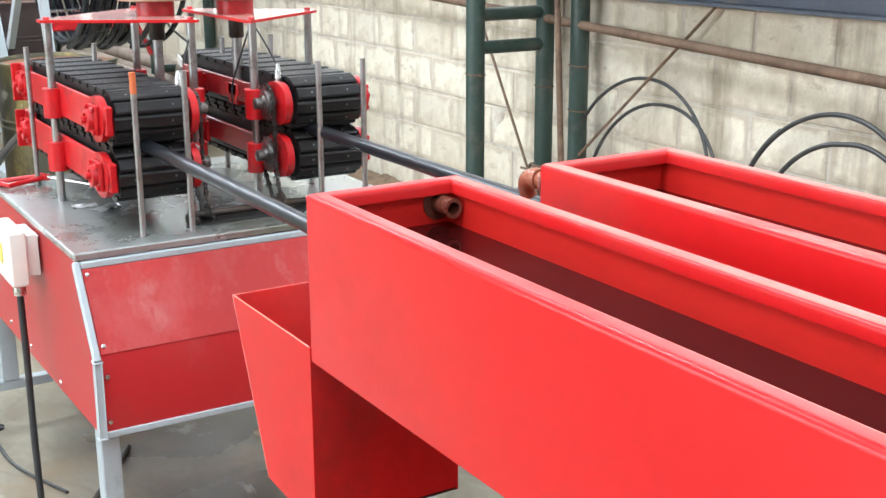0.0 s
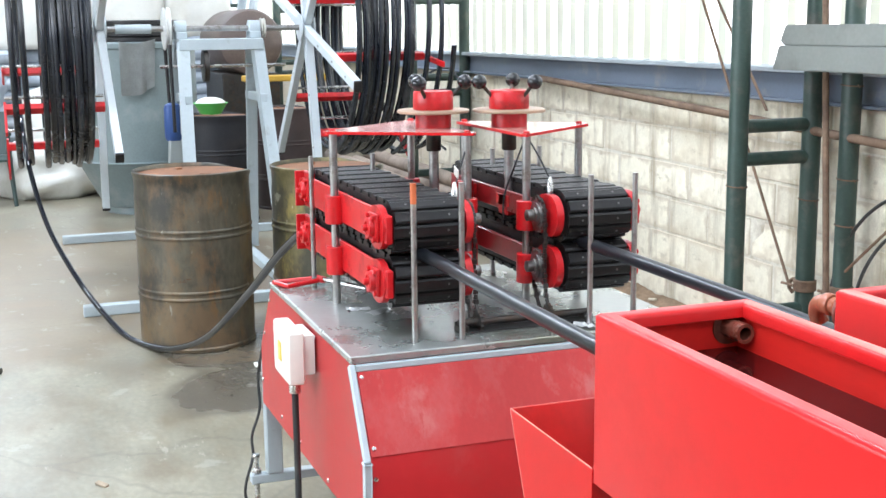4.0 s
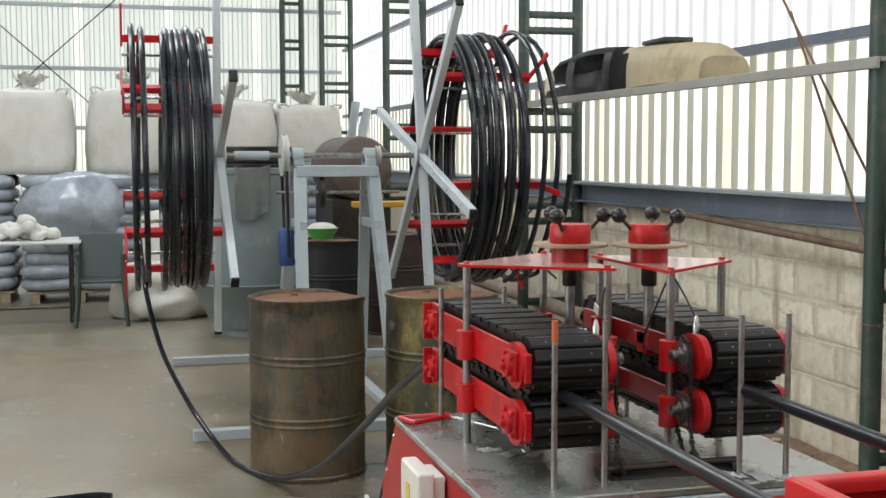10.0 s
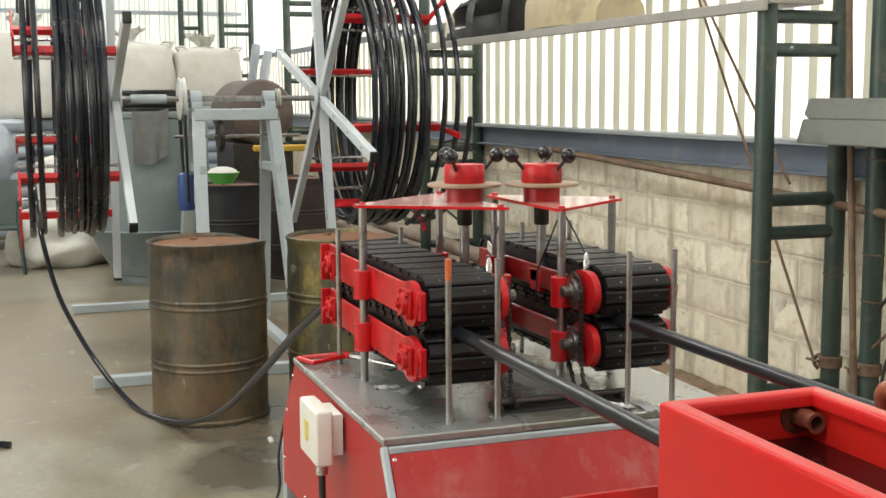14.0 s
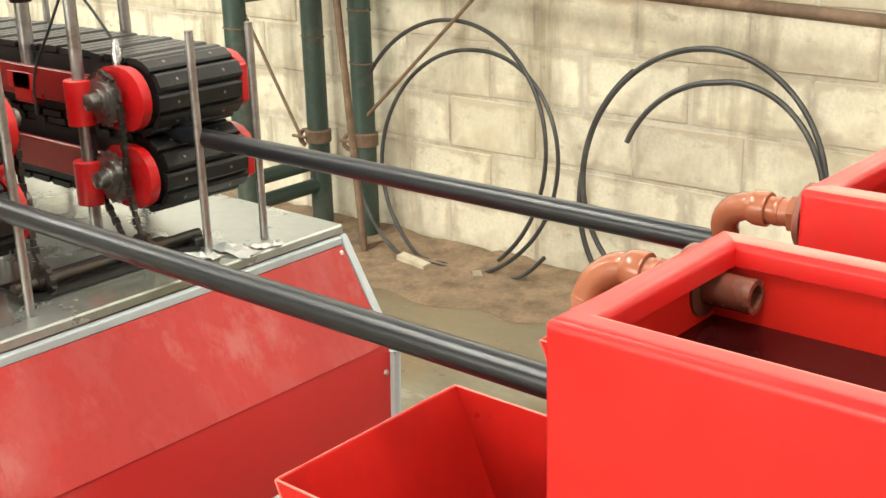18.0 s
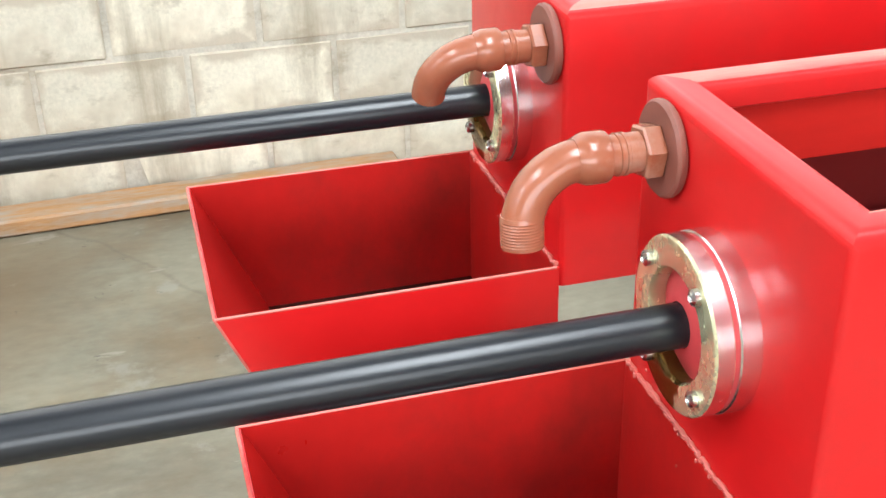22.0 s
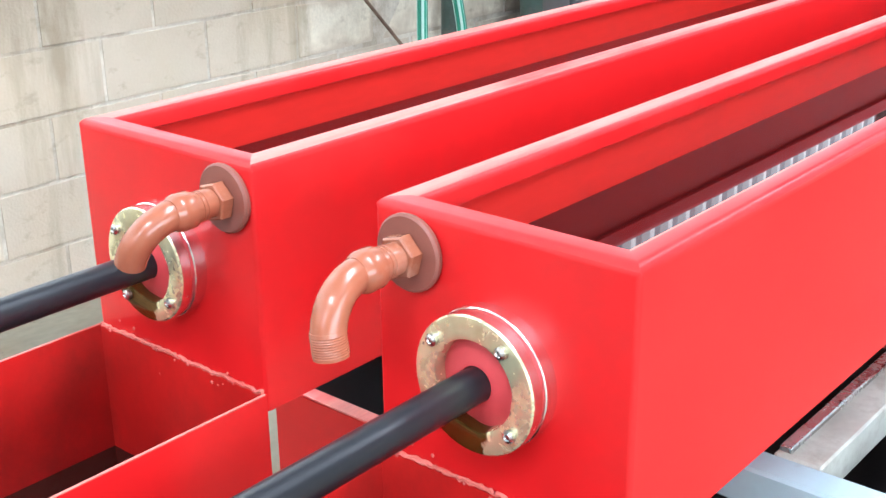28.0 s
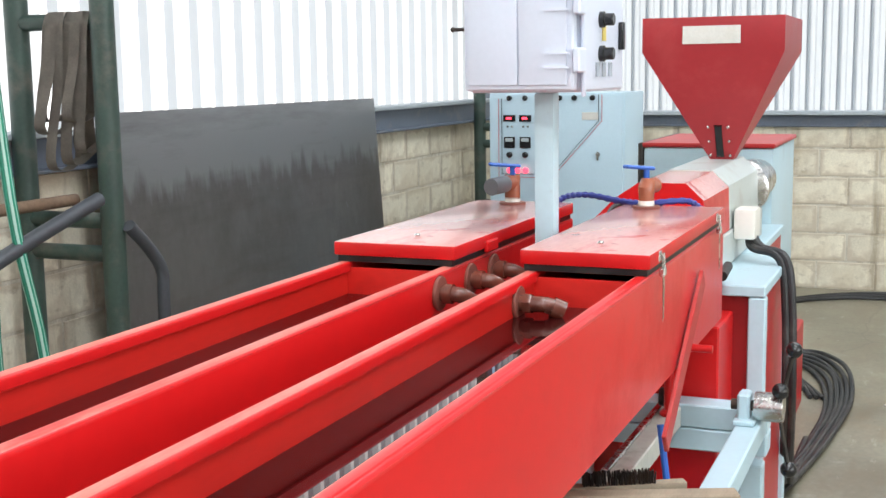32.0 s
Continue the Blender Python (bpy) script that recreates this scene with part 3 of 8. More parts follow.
def box(bm, x0, x1, y0, y1, z0, z1, bev=0.0, seg=1):
    made = bmesh.ops.create_cube(bm, size=1)["verts"]
    for v in made:
        v.co = Vector(((x0 + x1) / 2 + v.co.x * (x1 - x0), (y0 + y1) / 2 + v.co.y * (y1 - y0), (z0 + z1) / 2 + v.co.z * (z1 - z0)))
    if bev:
        edges = list({e for v in made for e in v.link_edges})
        bmesh.ops.bevel(bm, geom=edges, offset=bev, segments=seg, profile=0.6, affect="EDGES", clamp_overlap=True)
    return bm


def obox(bm, m, sx, sy, sz, bev=0.0, seg=1):
    """A box of that size round the pose m."""
    made = bmesh.ops.create_cube(bm, size=1)["verts"]
    for v in made:
        v.co = m @ Vector((v.co.x * sx, v.co.y * sy, v.co.z * sz))
    if bev:
        edges = list({e for v in made for e in v.link_edges})
        bmesh.ops.bevel(bm, geom=edges, offset=bev, segments=seg, profile=0.6, affect="EDGES", clamp_overlap=True)
    return bm


def frames(pts):
    """Directions and steady side vectors along a line of points."""
    pts = [Vector(p) for p in pts]
    tang = []
    for i in range(len(pts)):
        d = pts[min(i + 1, len(pts) - 1)] - pts[max(i - 1, 0)]
        tang.append(d.normalized())
    side = tang[0].orthogonal().normalized()
    out = []
    for p, t in zip(pts, tang):
        side = (side - t * side.dot(t)).normalized()
        out.append((p, t, side, t.cross(side)))
    return out


def tube(bm, pts, r, seg=10, caps=True, radii=None):
    rings = []
    for i, (p, t, a, b) in enumerate(frames(pts)):
        rr = radii[i] if radii else r
        rings.append([bm.verts.new(p + rr * (math.cos(k * math.tau / seg) * a + math.sin(k * math.tau / seg) * b)) for k in range(seg)])
    for u, v in zip(rings, rings[1:]):
        for k in range(seg):
            bm.faces.new((u[k], u[(k + 1) % seg], v[(k + 1) % seg], v[k]))
    if caps:
        bm.faces.new(rings[0])
        bm.faces.new(rings[-1])
    return bm


def rod(bm, p0, p1, r, seg=14, r2=None):
    return tube(bm, [p0, p1], r, seg, True, [r, r if r2 is None else r2])


def ring(bm, p0, axis, profile, seg=28, close=True):
    """A turned part round an axis: profile rows of (radius, distance along the axis); close joins last to first."""
    axis = Vector(axis).normalized()
    a = axis.orthogonal().normalized()
    b = axis.cross(a)
    p0 = Vector(p0)
    loops = []
    for r, h in profile:
        loops.append([bm.verts.new(p0 + axis * h + r * (math.cos(k * math.tau / seg) * a + math.sin(k * math.tau / seg) * b)) for k in range(seg)])
    pairs = list(zip(loops, loops[1:])) + ([(loops[-1], loops[0])] if close else [])
    for u, v in pairs:
        for k in range(seg):
            bm.faces.new((u[k], u[(k + 1) % seg], v[(k + 1) % seg], v[k]))
    if not close:
        for lp in (loops[0], loops[-1]):
            bm.faces.new(lp)
    return bm


def prism(bm, poly, axis, a0, a1):
    """A polygon pushed along an axis: poly holds pairs in the other two axes, in xyz order."""
    def at(p, a):
        q = list(p)
        q.insert("xyz".index(axis), a)
        return bm.verts.new(q)
    lo, hi = [at(p, a0) for p in poly], [at(p, a1) for p in poly]
    n = len(poly)
    for k in range(n):
        bm.faces.new((lo[k], lo[(k + 1) % n], hi[(k + 1) % n], hi[k]))
    bm.faces.new(lo)
    bm.faces.new(hi)
    return bm


def bevel_all(bm, off, seg=1, angle=30):
    edges = [e for e in bm.edges if len(e.link_faces) == 2 and e.calc_face_angle(0) > radians(angle)]
    bmesh.ops.bevel(bm, geom=edges, offset=off, segments=seg, profile=0.6, affect="EDGES", clamp_overlap=True)
    return bm


def ball(bm, p, r, u=12, v=8, squash=(1, 1, 1)):
    bmesh.ops.create_uvsphere(bm, u_segments=u, v_segments=v, radius=r, matrix=Matrix.Translation(p) @ Matrix.Diagonal((*squash, 1)))
    return bm


def hexnut(bm, p, axis, r, h):
    return ring(bm, p, axis, [(r * 0.9, 0), (r, h * 0.12), (r, h * 0.85), (r * 0.85, h)], 6, False)


def arc(centre, r, a0, a1, n, plane="xz"):
    """Points of an arc in a plane, angles in degrees."""
    out = []
    for k in range(n + 1):
        a = radians(a0 + (a1 - a0) * k / n)
        u, v = r * math.cos(a), r * math.sin(a)
        c = Vector(centre)
        out.append(c + {"xz": Vector((u, 0, v)), "xy": Vector((u, v, 0)), "yz": Vector((0, u, v))}[plane])
    return out


def smooth_line(pts, per=8):
    """A Catmull-Rom line through points."""
    p = [Vector(q) for q in pts]
    p = [2 * p[0] - p[1]] + p + [2 * p[-1] - p[-2]]
    out = []
    for i in range(1, len(p) - 2):
        for k in range(per):
            t = k / per
            a, b, c, d = p[i - 1], p[i], p[i + 1], p[i + 2]
            out.append(0.5 * (2 * b + (c - a) * t + (2 * a - 5 * b + 4 * c - d) * t * t + (3 * b - a - 3 * c + d) * t ** 3))
    out.append(p[-2])
    return out

# ---- the hall ----
WALL_Y, XW, XE = 2.71, -18.0, 8.25          # block wall face, west end, east end
COURSE, LENGTH = 0.2, 0.4
YS = -8.6

bm = B()
box(bm, XW - 1, XE + 1, YS - 1, WALL_Y + 0.2, -0.2, 0.0)
solo("floor", bm, FLOOR_M, "worn grey concrete floor with stains and dust", "floor", kind="structure")
bm = B()
box(bm, -400, 400, -400, 400, -0.4, -0.21)
solo("ground", bm, MORTAR, "pale bare ground outside the hall", "ground", kind="structure")

bm = B()
box(bm, XW - 0.3, XE + 0.3, YS, WALL_Y + 0.3, ROOF + 0.0005, ROOF + 0.1)
solo("ceiling", bm, SHEET_METAL, "plain metal roof of the hall", "ceiling", kind="structure")
bm = B()
box(bm, XW - 0.3, XE + 0.3, YS - 0.15, YS, 0, ROOF)
solo("wall_south", bm, MORTAR, "plain rendered wall behind the machines", "wall", kind="structure")


def corrugated(name, x0, x1, z0, z1, place, materials, pick, pitch=0.2, deep=0.035, label=""):
    """A corrugated sheet wall along u; place(u, v, z) sets it in the hall; pick(k) gives the material of rib k."""
    verts, faces, mats = [], [], []
    prof = ((0.0, 0.0), (0.45, 0.0), (0.56, 1.0), (0.88, 1.0), (1.0, 0.0))
    n = int((x1 - x0) / pitch)
    for k in range(n):
        for a, (f0, d0) in enumerate(prof[:-1]):
            f1, d1 = prof[a + 1]
            i = len(verts)
            u0, u1 = x0 + (k + f0) * pitch, x0 + (k + f1) * pitch
            verts += [place(u0, d0 * deep, z0), place(u1, d1 * deep, z0), place(u1, d1 * deep, z1), place(u0, d0 * deep, z1)]
            faces.append((i, i + 1, i + 2, i + 3))
            mats.append(pick(k, a))
    me = bpy.data.meshes.new(name)
    me.from_pydata(verts, [], faces)
    for m in materials:
        me.materials.append(m)
    me.polygons.foreach_set("material_index", mats)
    ob = new(name, me)
    return tagged(ob, label, "wall", kind="structure")


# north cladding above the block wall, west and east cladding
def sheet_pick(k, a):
    """The sheets west of the troughs: clear pans with aged ribs, some panels yellowed; east of them dimmer pans with
    clear ribs. Rib slopes get darker copies, shade put into their colour.
    """
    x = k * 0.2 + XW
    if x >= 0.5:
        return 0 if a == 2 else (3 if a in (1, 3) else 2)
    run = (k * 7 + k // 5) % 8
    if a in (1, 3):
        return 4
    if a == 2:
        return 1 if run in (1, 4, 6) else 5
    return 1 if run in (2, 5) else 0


SHEETS_N = [SHEET_CLEAR, SHEET_AMBER, SHEET_DIM, SHEET_DIM_RIB, SHEET_EDGE, SHEET_COOL]
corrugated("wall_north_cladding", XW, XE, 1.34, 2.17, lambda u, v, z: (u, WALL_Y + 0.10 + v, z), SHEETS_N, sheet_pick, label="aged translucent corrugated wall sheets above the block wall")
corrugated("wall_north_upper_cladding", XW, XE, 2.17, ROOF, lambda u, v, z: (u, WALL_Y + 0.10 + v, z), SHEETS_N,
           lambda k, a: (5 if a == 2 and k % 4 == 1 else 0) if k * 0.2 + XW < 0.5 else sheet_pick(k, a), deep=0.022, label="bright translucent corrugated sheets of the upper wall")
# Unseen upper sheets, added clearer to brighten the highlight on the pipe.
corrugated("wall_west_upper_cladding", YS, WALL_Y + 0.1, 4.1, ROOF, lambda u, v, z: (XW - v, u, z), [SHEET_CLEAR, SHEET_COOL], lambda k, a: 1 if a in (1, 3) else 0, pitch=0.15, deep=0.02, label="added unseen clear sheets high in the far end wall")
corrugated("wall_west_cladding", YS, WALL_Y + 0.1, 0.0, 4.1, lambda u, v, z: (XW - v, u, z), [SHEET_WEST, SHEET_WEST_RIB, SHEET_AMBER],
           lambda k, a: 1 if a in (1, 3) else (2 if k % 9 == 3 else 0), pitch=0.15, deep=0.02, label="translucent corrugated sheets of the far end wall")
corrugated("wall_east_cladding", YS, WALL_Y + 0.1, 1.25, ROOF, lambda u, v, z: (XE + 0.10 + v, u, z), [SHEET_DIM, SHEET_DIM_RIB],
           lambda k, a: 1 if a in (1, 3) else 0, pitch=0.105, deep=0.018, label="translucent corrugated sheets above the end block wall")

# Added block: keeps the sun out of the gap between the corner sheets.
bm = B()
box(bm, XE - 0.02, XE + 0.16, WALL_Y + 0.075, WALL_Y + 0.20, 1.2, ROOF)
solo("corner_post", bm, BEAM, "added slate block closing the sun gap in the corner", "post", kind="structure")

# mortar core behind the blocks
bm = B()
box(bm, XW, XE + 0.2, WALL_Y + 0.0030, WALL_Y + 0.15, 0, 1.2)
wall_n = solo("wall_north", bm, MORTAR, "low wall of concrete blocks with mortar joints", "wall", kind="structure")
bm = B()
box(bm, XE + 0.0030, XE + 0.15, YS, WALL_Y + 0.004, 0, 1.2)
wall_e = solo("wall_east", bm, MORTAR, "low end wall of concrete blocks", "wall", kind="structure")

# steel channel along the top of the block wall
for nm, pl in (("channel_beam", "n"), ("channel_beam", "e")):
    th = thing(nm, (0, WALL_Y, 1.2) if pl == "n" else (XE, 0, 1.2), "slate blue steel channel lying on top of the block wall", "beam", kind="structure")
    web, top, low = B(), B(), B()
    if pl == "n":
        box(web, XW, XE - 0.02, WALL_Y - 0.02, WALL_Y + 0.09, 1.2, 1.335, 0.004)
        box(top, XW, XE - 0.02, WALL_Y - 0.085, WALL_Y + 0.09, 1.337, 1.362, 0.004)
        box(low, XW, XE - 0.02, WALL_Y - 0.075, WALL_Y - 0.022, 1.2, 1.216, 0.004)
    else:
        box(web, XE - 0.02, XE + 0.09, YS, WALL_Y - 0.1, 1.15, 1.232, 0.004)
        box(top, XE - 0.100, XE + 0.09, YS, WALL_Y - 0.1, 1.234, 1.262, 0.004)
        box(low, XE - 0.045, XE - 0.022, YS, WALL_Y - 0.1, 1.15, 1.162, 0.004)
    part("web", web, BEAM, th)
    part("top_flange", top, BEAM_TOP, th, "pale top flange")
    part("bottom_flange", low, BEAM, th)

# ---- cooling tanks ----
TOP, FLOOR_T = 1.16, 0.905
TANKS = ((0.0, 0.257), (0.412, 0.683))
LEN, LID0 = 2.60, 1.70


def loft(bm, x0, x1, y0, y1, profile, close=False):
    """A frame round a rectangle: profile rows of (inset at the ends, height, inset at the long sides)."""
    loops = []
    for d, z, *side in profile:
        e = side[0] if side else d
        loops.append([bm.verts.new(c) for c in ((x0 + d, y0 + e, z), (x1 - d, y0 + e, z), (x1 - d, y1 - e, z), (x0 + d, y1 - e, z))])
    for u, v in list(zip(loops, loops[1:])) + ([(loops[-1], loops[0])] if close else []):
        for k in range(4):
            bm.faces.new((u[k], u[(k + 1) % 4], v[(k + 1) % 4], v[k]))
    return loops


def pipe_elbow(bm, start, r=0.0165, bend=0.045, out=0.075, drop=0.02):
    """A turned-down pipe outlet that leaves the tank's end towards -x."""
    s = Vector(start)
    pts = [s]
    c = s + Vector((-out, 0, -bend))
    pts += arc(c, bend, 90, 180, 8)[0:]
    pts.append(pts[-1] + Vector((0, 0, -drop)))
    tube(bm, pts, r, 20)
    return pts


def cooling_tank(y0, y1, label):
    yc = (y0 + y1) / 2
    th = thing("cooling_tank", (LEN / 2, yc, FLOOR_T), label, "cooling tank", "cooling tanks of the pipe line")
    bm = B()
    loops = loft(bm, 0, LEN, y0, y1, [(0, FLOOR_T), (0, TOP - 0.010), (0.0012, TOP - 0.0055), (0.0035, TOP - 0.0025), (0.0065, TOP - 0.0006), (0.010, TOP), (0.022, TOP), (0.026, TOP - 0.0012), (0.0285, TOP - 0.004), (0.0295, TOP - 0.008), (0.0295, TOP - 0.021), (0.0270, TOP - 0.0225), (0.024, TOP - 0.018, 0.0235), (0.010, TOP - 0.018, 0.0230), (0.005, FLOOR_T + 0.005, 0.0230)])
    bm.faces.new(loops[0])
    bm.faces.new(loops[-1])
    for f in bm.faces:
        zs = [v.co.z for v in f.verts]
        mid = f.calc_center_median()
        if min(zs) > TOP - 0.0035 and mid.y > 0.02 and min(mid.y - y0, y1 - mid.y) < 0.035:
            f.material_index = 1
        elif min(zs) < TOP - 0.02 and 0.004 < f.calc_center_median().y - y0 < y1 - y0 - 0.004 and max(zs) < TOP - 0.015:
            f.material_index = 2
    up = [e for e in bm.edges if abs(e.verts[0].co.z - e.verts[1].co.z) > 0.1 and min(abs(e.verts[0].co.y - y0), abs(e.verts[0].co.y - y1)) < 0.001]
    bmesh.ops.bevel(bm, geom=up, offset=0.005, segments=3, profile=0.5, affect="EDGES")
    shell = part("shell", bm, [RED, RED_RIM, RED_IN], th, "red enamelled steel trough with a dusty rim")
    bm = B()
    box(bm, LID0 + 0.005, LID0 + 0.011, y0 + 0.0235, y1 - 0.0235, FLOOR_T + 0.006, TOP - 0.012)
    part("partition", bm, RED_IN, th)
    # lid
    bm = B()
    box(bm, LID0, LEN - 0.02, y0 - 0.006, y1 + 0.006, TOP + 0.014, TOP + 0.044, 0.004, 2)
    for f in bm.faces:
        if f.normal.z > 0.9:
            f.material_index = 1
    lid = part("lid", bm, [RED, LID_TOP], th, "red sheet lid with a scuffed dusty top and painted-in sheen")
    bm = B()
    box(bm, LID0 + 0.006, LEN - 0.026, y0 + 0.001, y1 - 0.001, TOP + 0.0005, TOP + 0.0135)
    part("gasket", bm, RUBBER, th, "black rubber gasket")
    bm = B()
    ball(bm, (LID0 + 0.13, yc, TOP + 0.046), 0.007, 10, 6, (1, 1, 0.6))
    part("lid_knob", bm, STEEL, lid)
    # outlet: washer, bushing, elbow
    dy, zo = (0.2155 if y0 < 0.1 else 0.4465), TOP - 0.039
    bm = B()
    ring(bm, (-0.001, dy, zo), (-1, 0, 0), [(0.033, 0), (0.034, 0.002), (0.034, 0.005), (0.032, 0.007), (0.010, 0.007)], 32, False)
    part("outlet_washer", bm, BROWN_DISC, th, "brown plastic washer")
    bm = B()
    ring(bm, (-0.008, dy, zo), (-1, 0, 0), [(0.0185, 0), (0.0198, 0.001), (0.0198, 0.012), (0.0180, 0.0135)], 6, False)
    part("outlet_nut", bm, BROWN, th, "brown plastic hexagon nut")
    bm = B()
    ring(bm, (-0.0216, dy, zo), (-1, 0, 0), [(0.0140, 0), (0.0140, 0.010), (0.0149, 0.0105), (0.0149, 0.0125), (0.0140, 0.013), (0.0149, 0.0150), (0.0149, 0.0168), (0.0140, 0.0173), (0.0140, 0.0232)], 24, False)
    part("outlet_nipple", bm, BROWN, th)
    bm = B()
    near = y0 < 0.1
    pts = pipe_elbow(bm, (-0.045, dy, zo), r=0.0146, bend=0.043 if near else 0.040, out=0.0170, drop=0.012 if near else 0.004)
    ring(bm, (-0.045, dy, zo), (-1, 0, 0), [(0.0146, 0), (0.0172, 0.0006), (0.0180, 0.002), (0.0180, 0.015), (0.0172, 0.018), (0.0146, 0.023)], 24, False)
    e = pts[-1]
    if near:
        prof = [(0.0146, 0.0)]
        for k in range(9):
            prof += [(0.01445, 0.0016 + 0.0021 * k), (0.0150, 0.0026 + 0.0021 * k)]
        ring(bm, e, (0, 0, 1), prof + [(0.0144, 0.0225)], 20, False)
    bmesh.ops.rotate(bm, verts=bm.verts, cent=(-0.045, dy, zo), matrix=Matrix.Rotation(radians(-8 if near else 25), 3, "X"))
    part("outlet_elbow", bm, BROWN, th, "brown threaded plastic elbow" if near else "plain brown plastic elbow turned aside")
    # stub inside
    bm = B()
    ring(bm, (0.006, dy, zo), (1, 0, 0), [(0.026, 0), (0.026, 0.006), (0.0150, 0.007), (0.0150, 0.050), (0.010, 0.050), (0.010, 0.0)], 24, True)
    part("outlet_stub", bm, BROWN_DARK, th, "dull brown pipe stub inside the trough")
    # pipe gland
    zp = TOP - 0.123
    bm = B()
    ring(bm, (0, yc, zp), (-1, 0, 0), [(0.040, 0), (0.060, 0), (0.060, 0.013), (0.059, 0.014), (0.040, 0.014)], 48)
    part("gland_ring", bm, ALU, th, "turned aluminium ring")
    bm = B()
    ring(bm, (-0.014, yc, zp), (-1, 0, 0), [(0.0155, 0), (0.0575, 0), (0.0575, 0.003), (0.037, 0.004), (0.020, 0.012), (0.0155, 0.012)], 48)
    part("gland_seal", bm, SEAL, th, "red rubber seal")
    bm = B()
    ring(bm, (-0.017, yc, zp), (-1, 0, 0), [(0.038, 0.0005), (0.059, 0.0005), (0.0595, 0.001), (0.0595, 0.0120), (0.0580, 0.0136), (0.0560, 0.0140), (0.0410, 0.0140), (0.0390, 0.0132), (0.038, 0.011)], 64)
    for v in bm.verts:
        d = Vector((v.co.y - yc, v.co.z - zp))
        if d.length < 0.045:
            k = 1 + 0.035 * noise.noise(Vector((d.x * 60, d.y * 60, y0)))
            v.co.y, v.co.z = yc + d.x * k, zp + d.y * k
    bm.normal_update()
    for f in bm.faces:
        if abs(f.normal.x) < 0.3 and (f.calc_center_median().yz - Vector((yc, zp))).length > 0.055:
            f.material_index = 1
    part("gland_cover", bm, [BRASS, ALU], th, "dull brass clamping ring with a bright edge")
    for k in range(4):
        a = radians(38 + 90 * k)
        bm = B()
        p = Vector((-0.031, yc + 0.049 * math.cos(a), zp + 0.049 * math.sin(a)))
        ring(bm, p, (-1, 0, 0), [(0.0055, 0), (0.0055, 0.004), (0.003, 0.0055), (0.0022, 0.004), (0.0001, 0.004)], 12, False)
        part("gland_bolt", bm, STEEL, th)
    return th


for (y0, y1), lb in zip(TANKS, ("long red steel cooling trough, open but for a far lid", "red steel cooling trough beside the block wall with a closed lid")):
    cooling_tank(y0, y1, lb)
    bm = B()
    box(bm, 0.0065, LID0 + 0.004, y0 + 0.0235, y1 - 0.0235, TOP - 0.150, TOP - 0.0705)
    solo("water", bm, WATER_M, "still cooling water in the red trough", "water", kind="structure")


# Random stains on a red darkened to carry the shade inside the trays.
TRAY_IN = pmat("stained_shaded_tray_inside", (0.46, 0.012, 0.010), 0.30, var=0.16, scale=5, fine=50, bump=0.04, dirt=(0.22, 0.016, 0.012), dirt_at=0.58, dirt_scale=4, stretch=(1, 1, 0.7))
# Near-black bottom colour stands in for the shade deep in the trays.
TRAY_BOTTOM_DARK = pmat("shade_dark_tray_bottom", (0.030, 0.014, 0.011), 0.35, var=0.4, scale=8, fine=60, bump=0.3, dirt=(0.10, 0.012, 0.010), dirt_at=0.66, dirt_scale=6)


TRAY_SHADE = pmat("tray_shade_fill", (0.022, 0.008, 0.006), 0.06, var=0.3, scale=3, fine=20, bump=0.0, rvar=0.02)


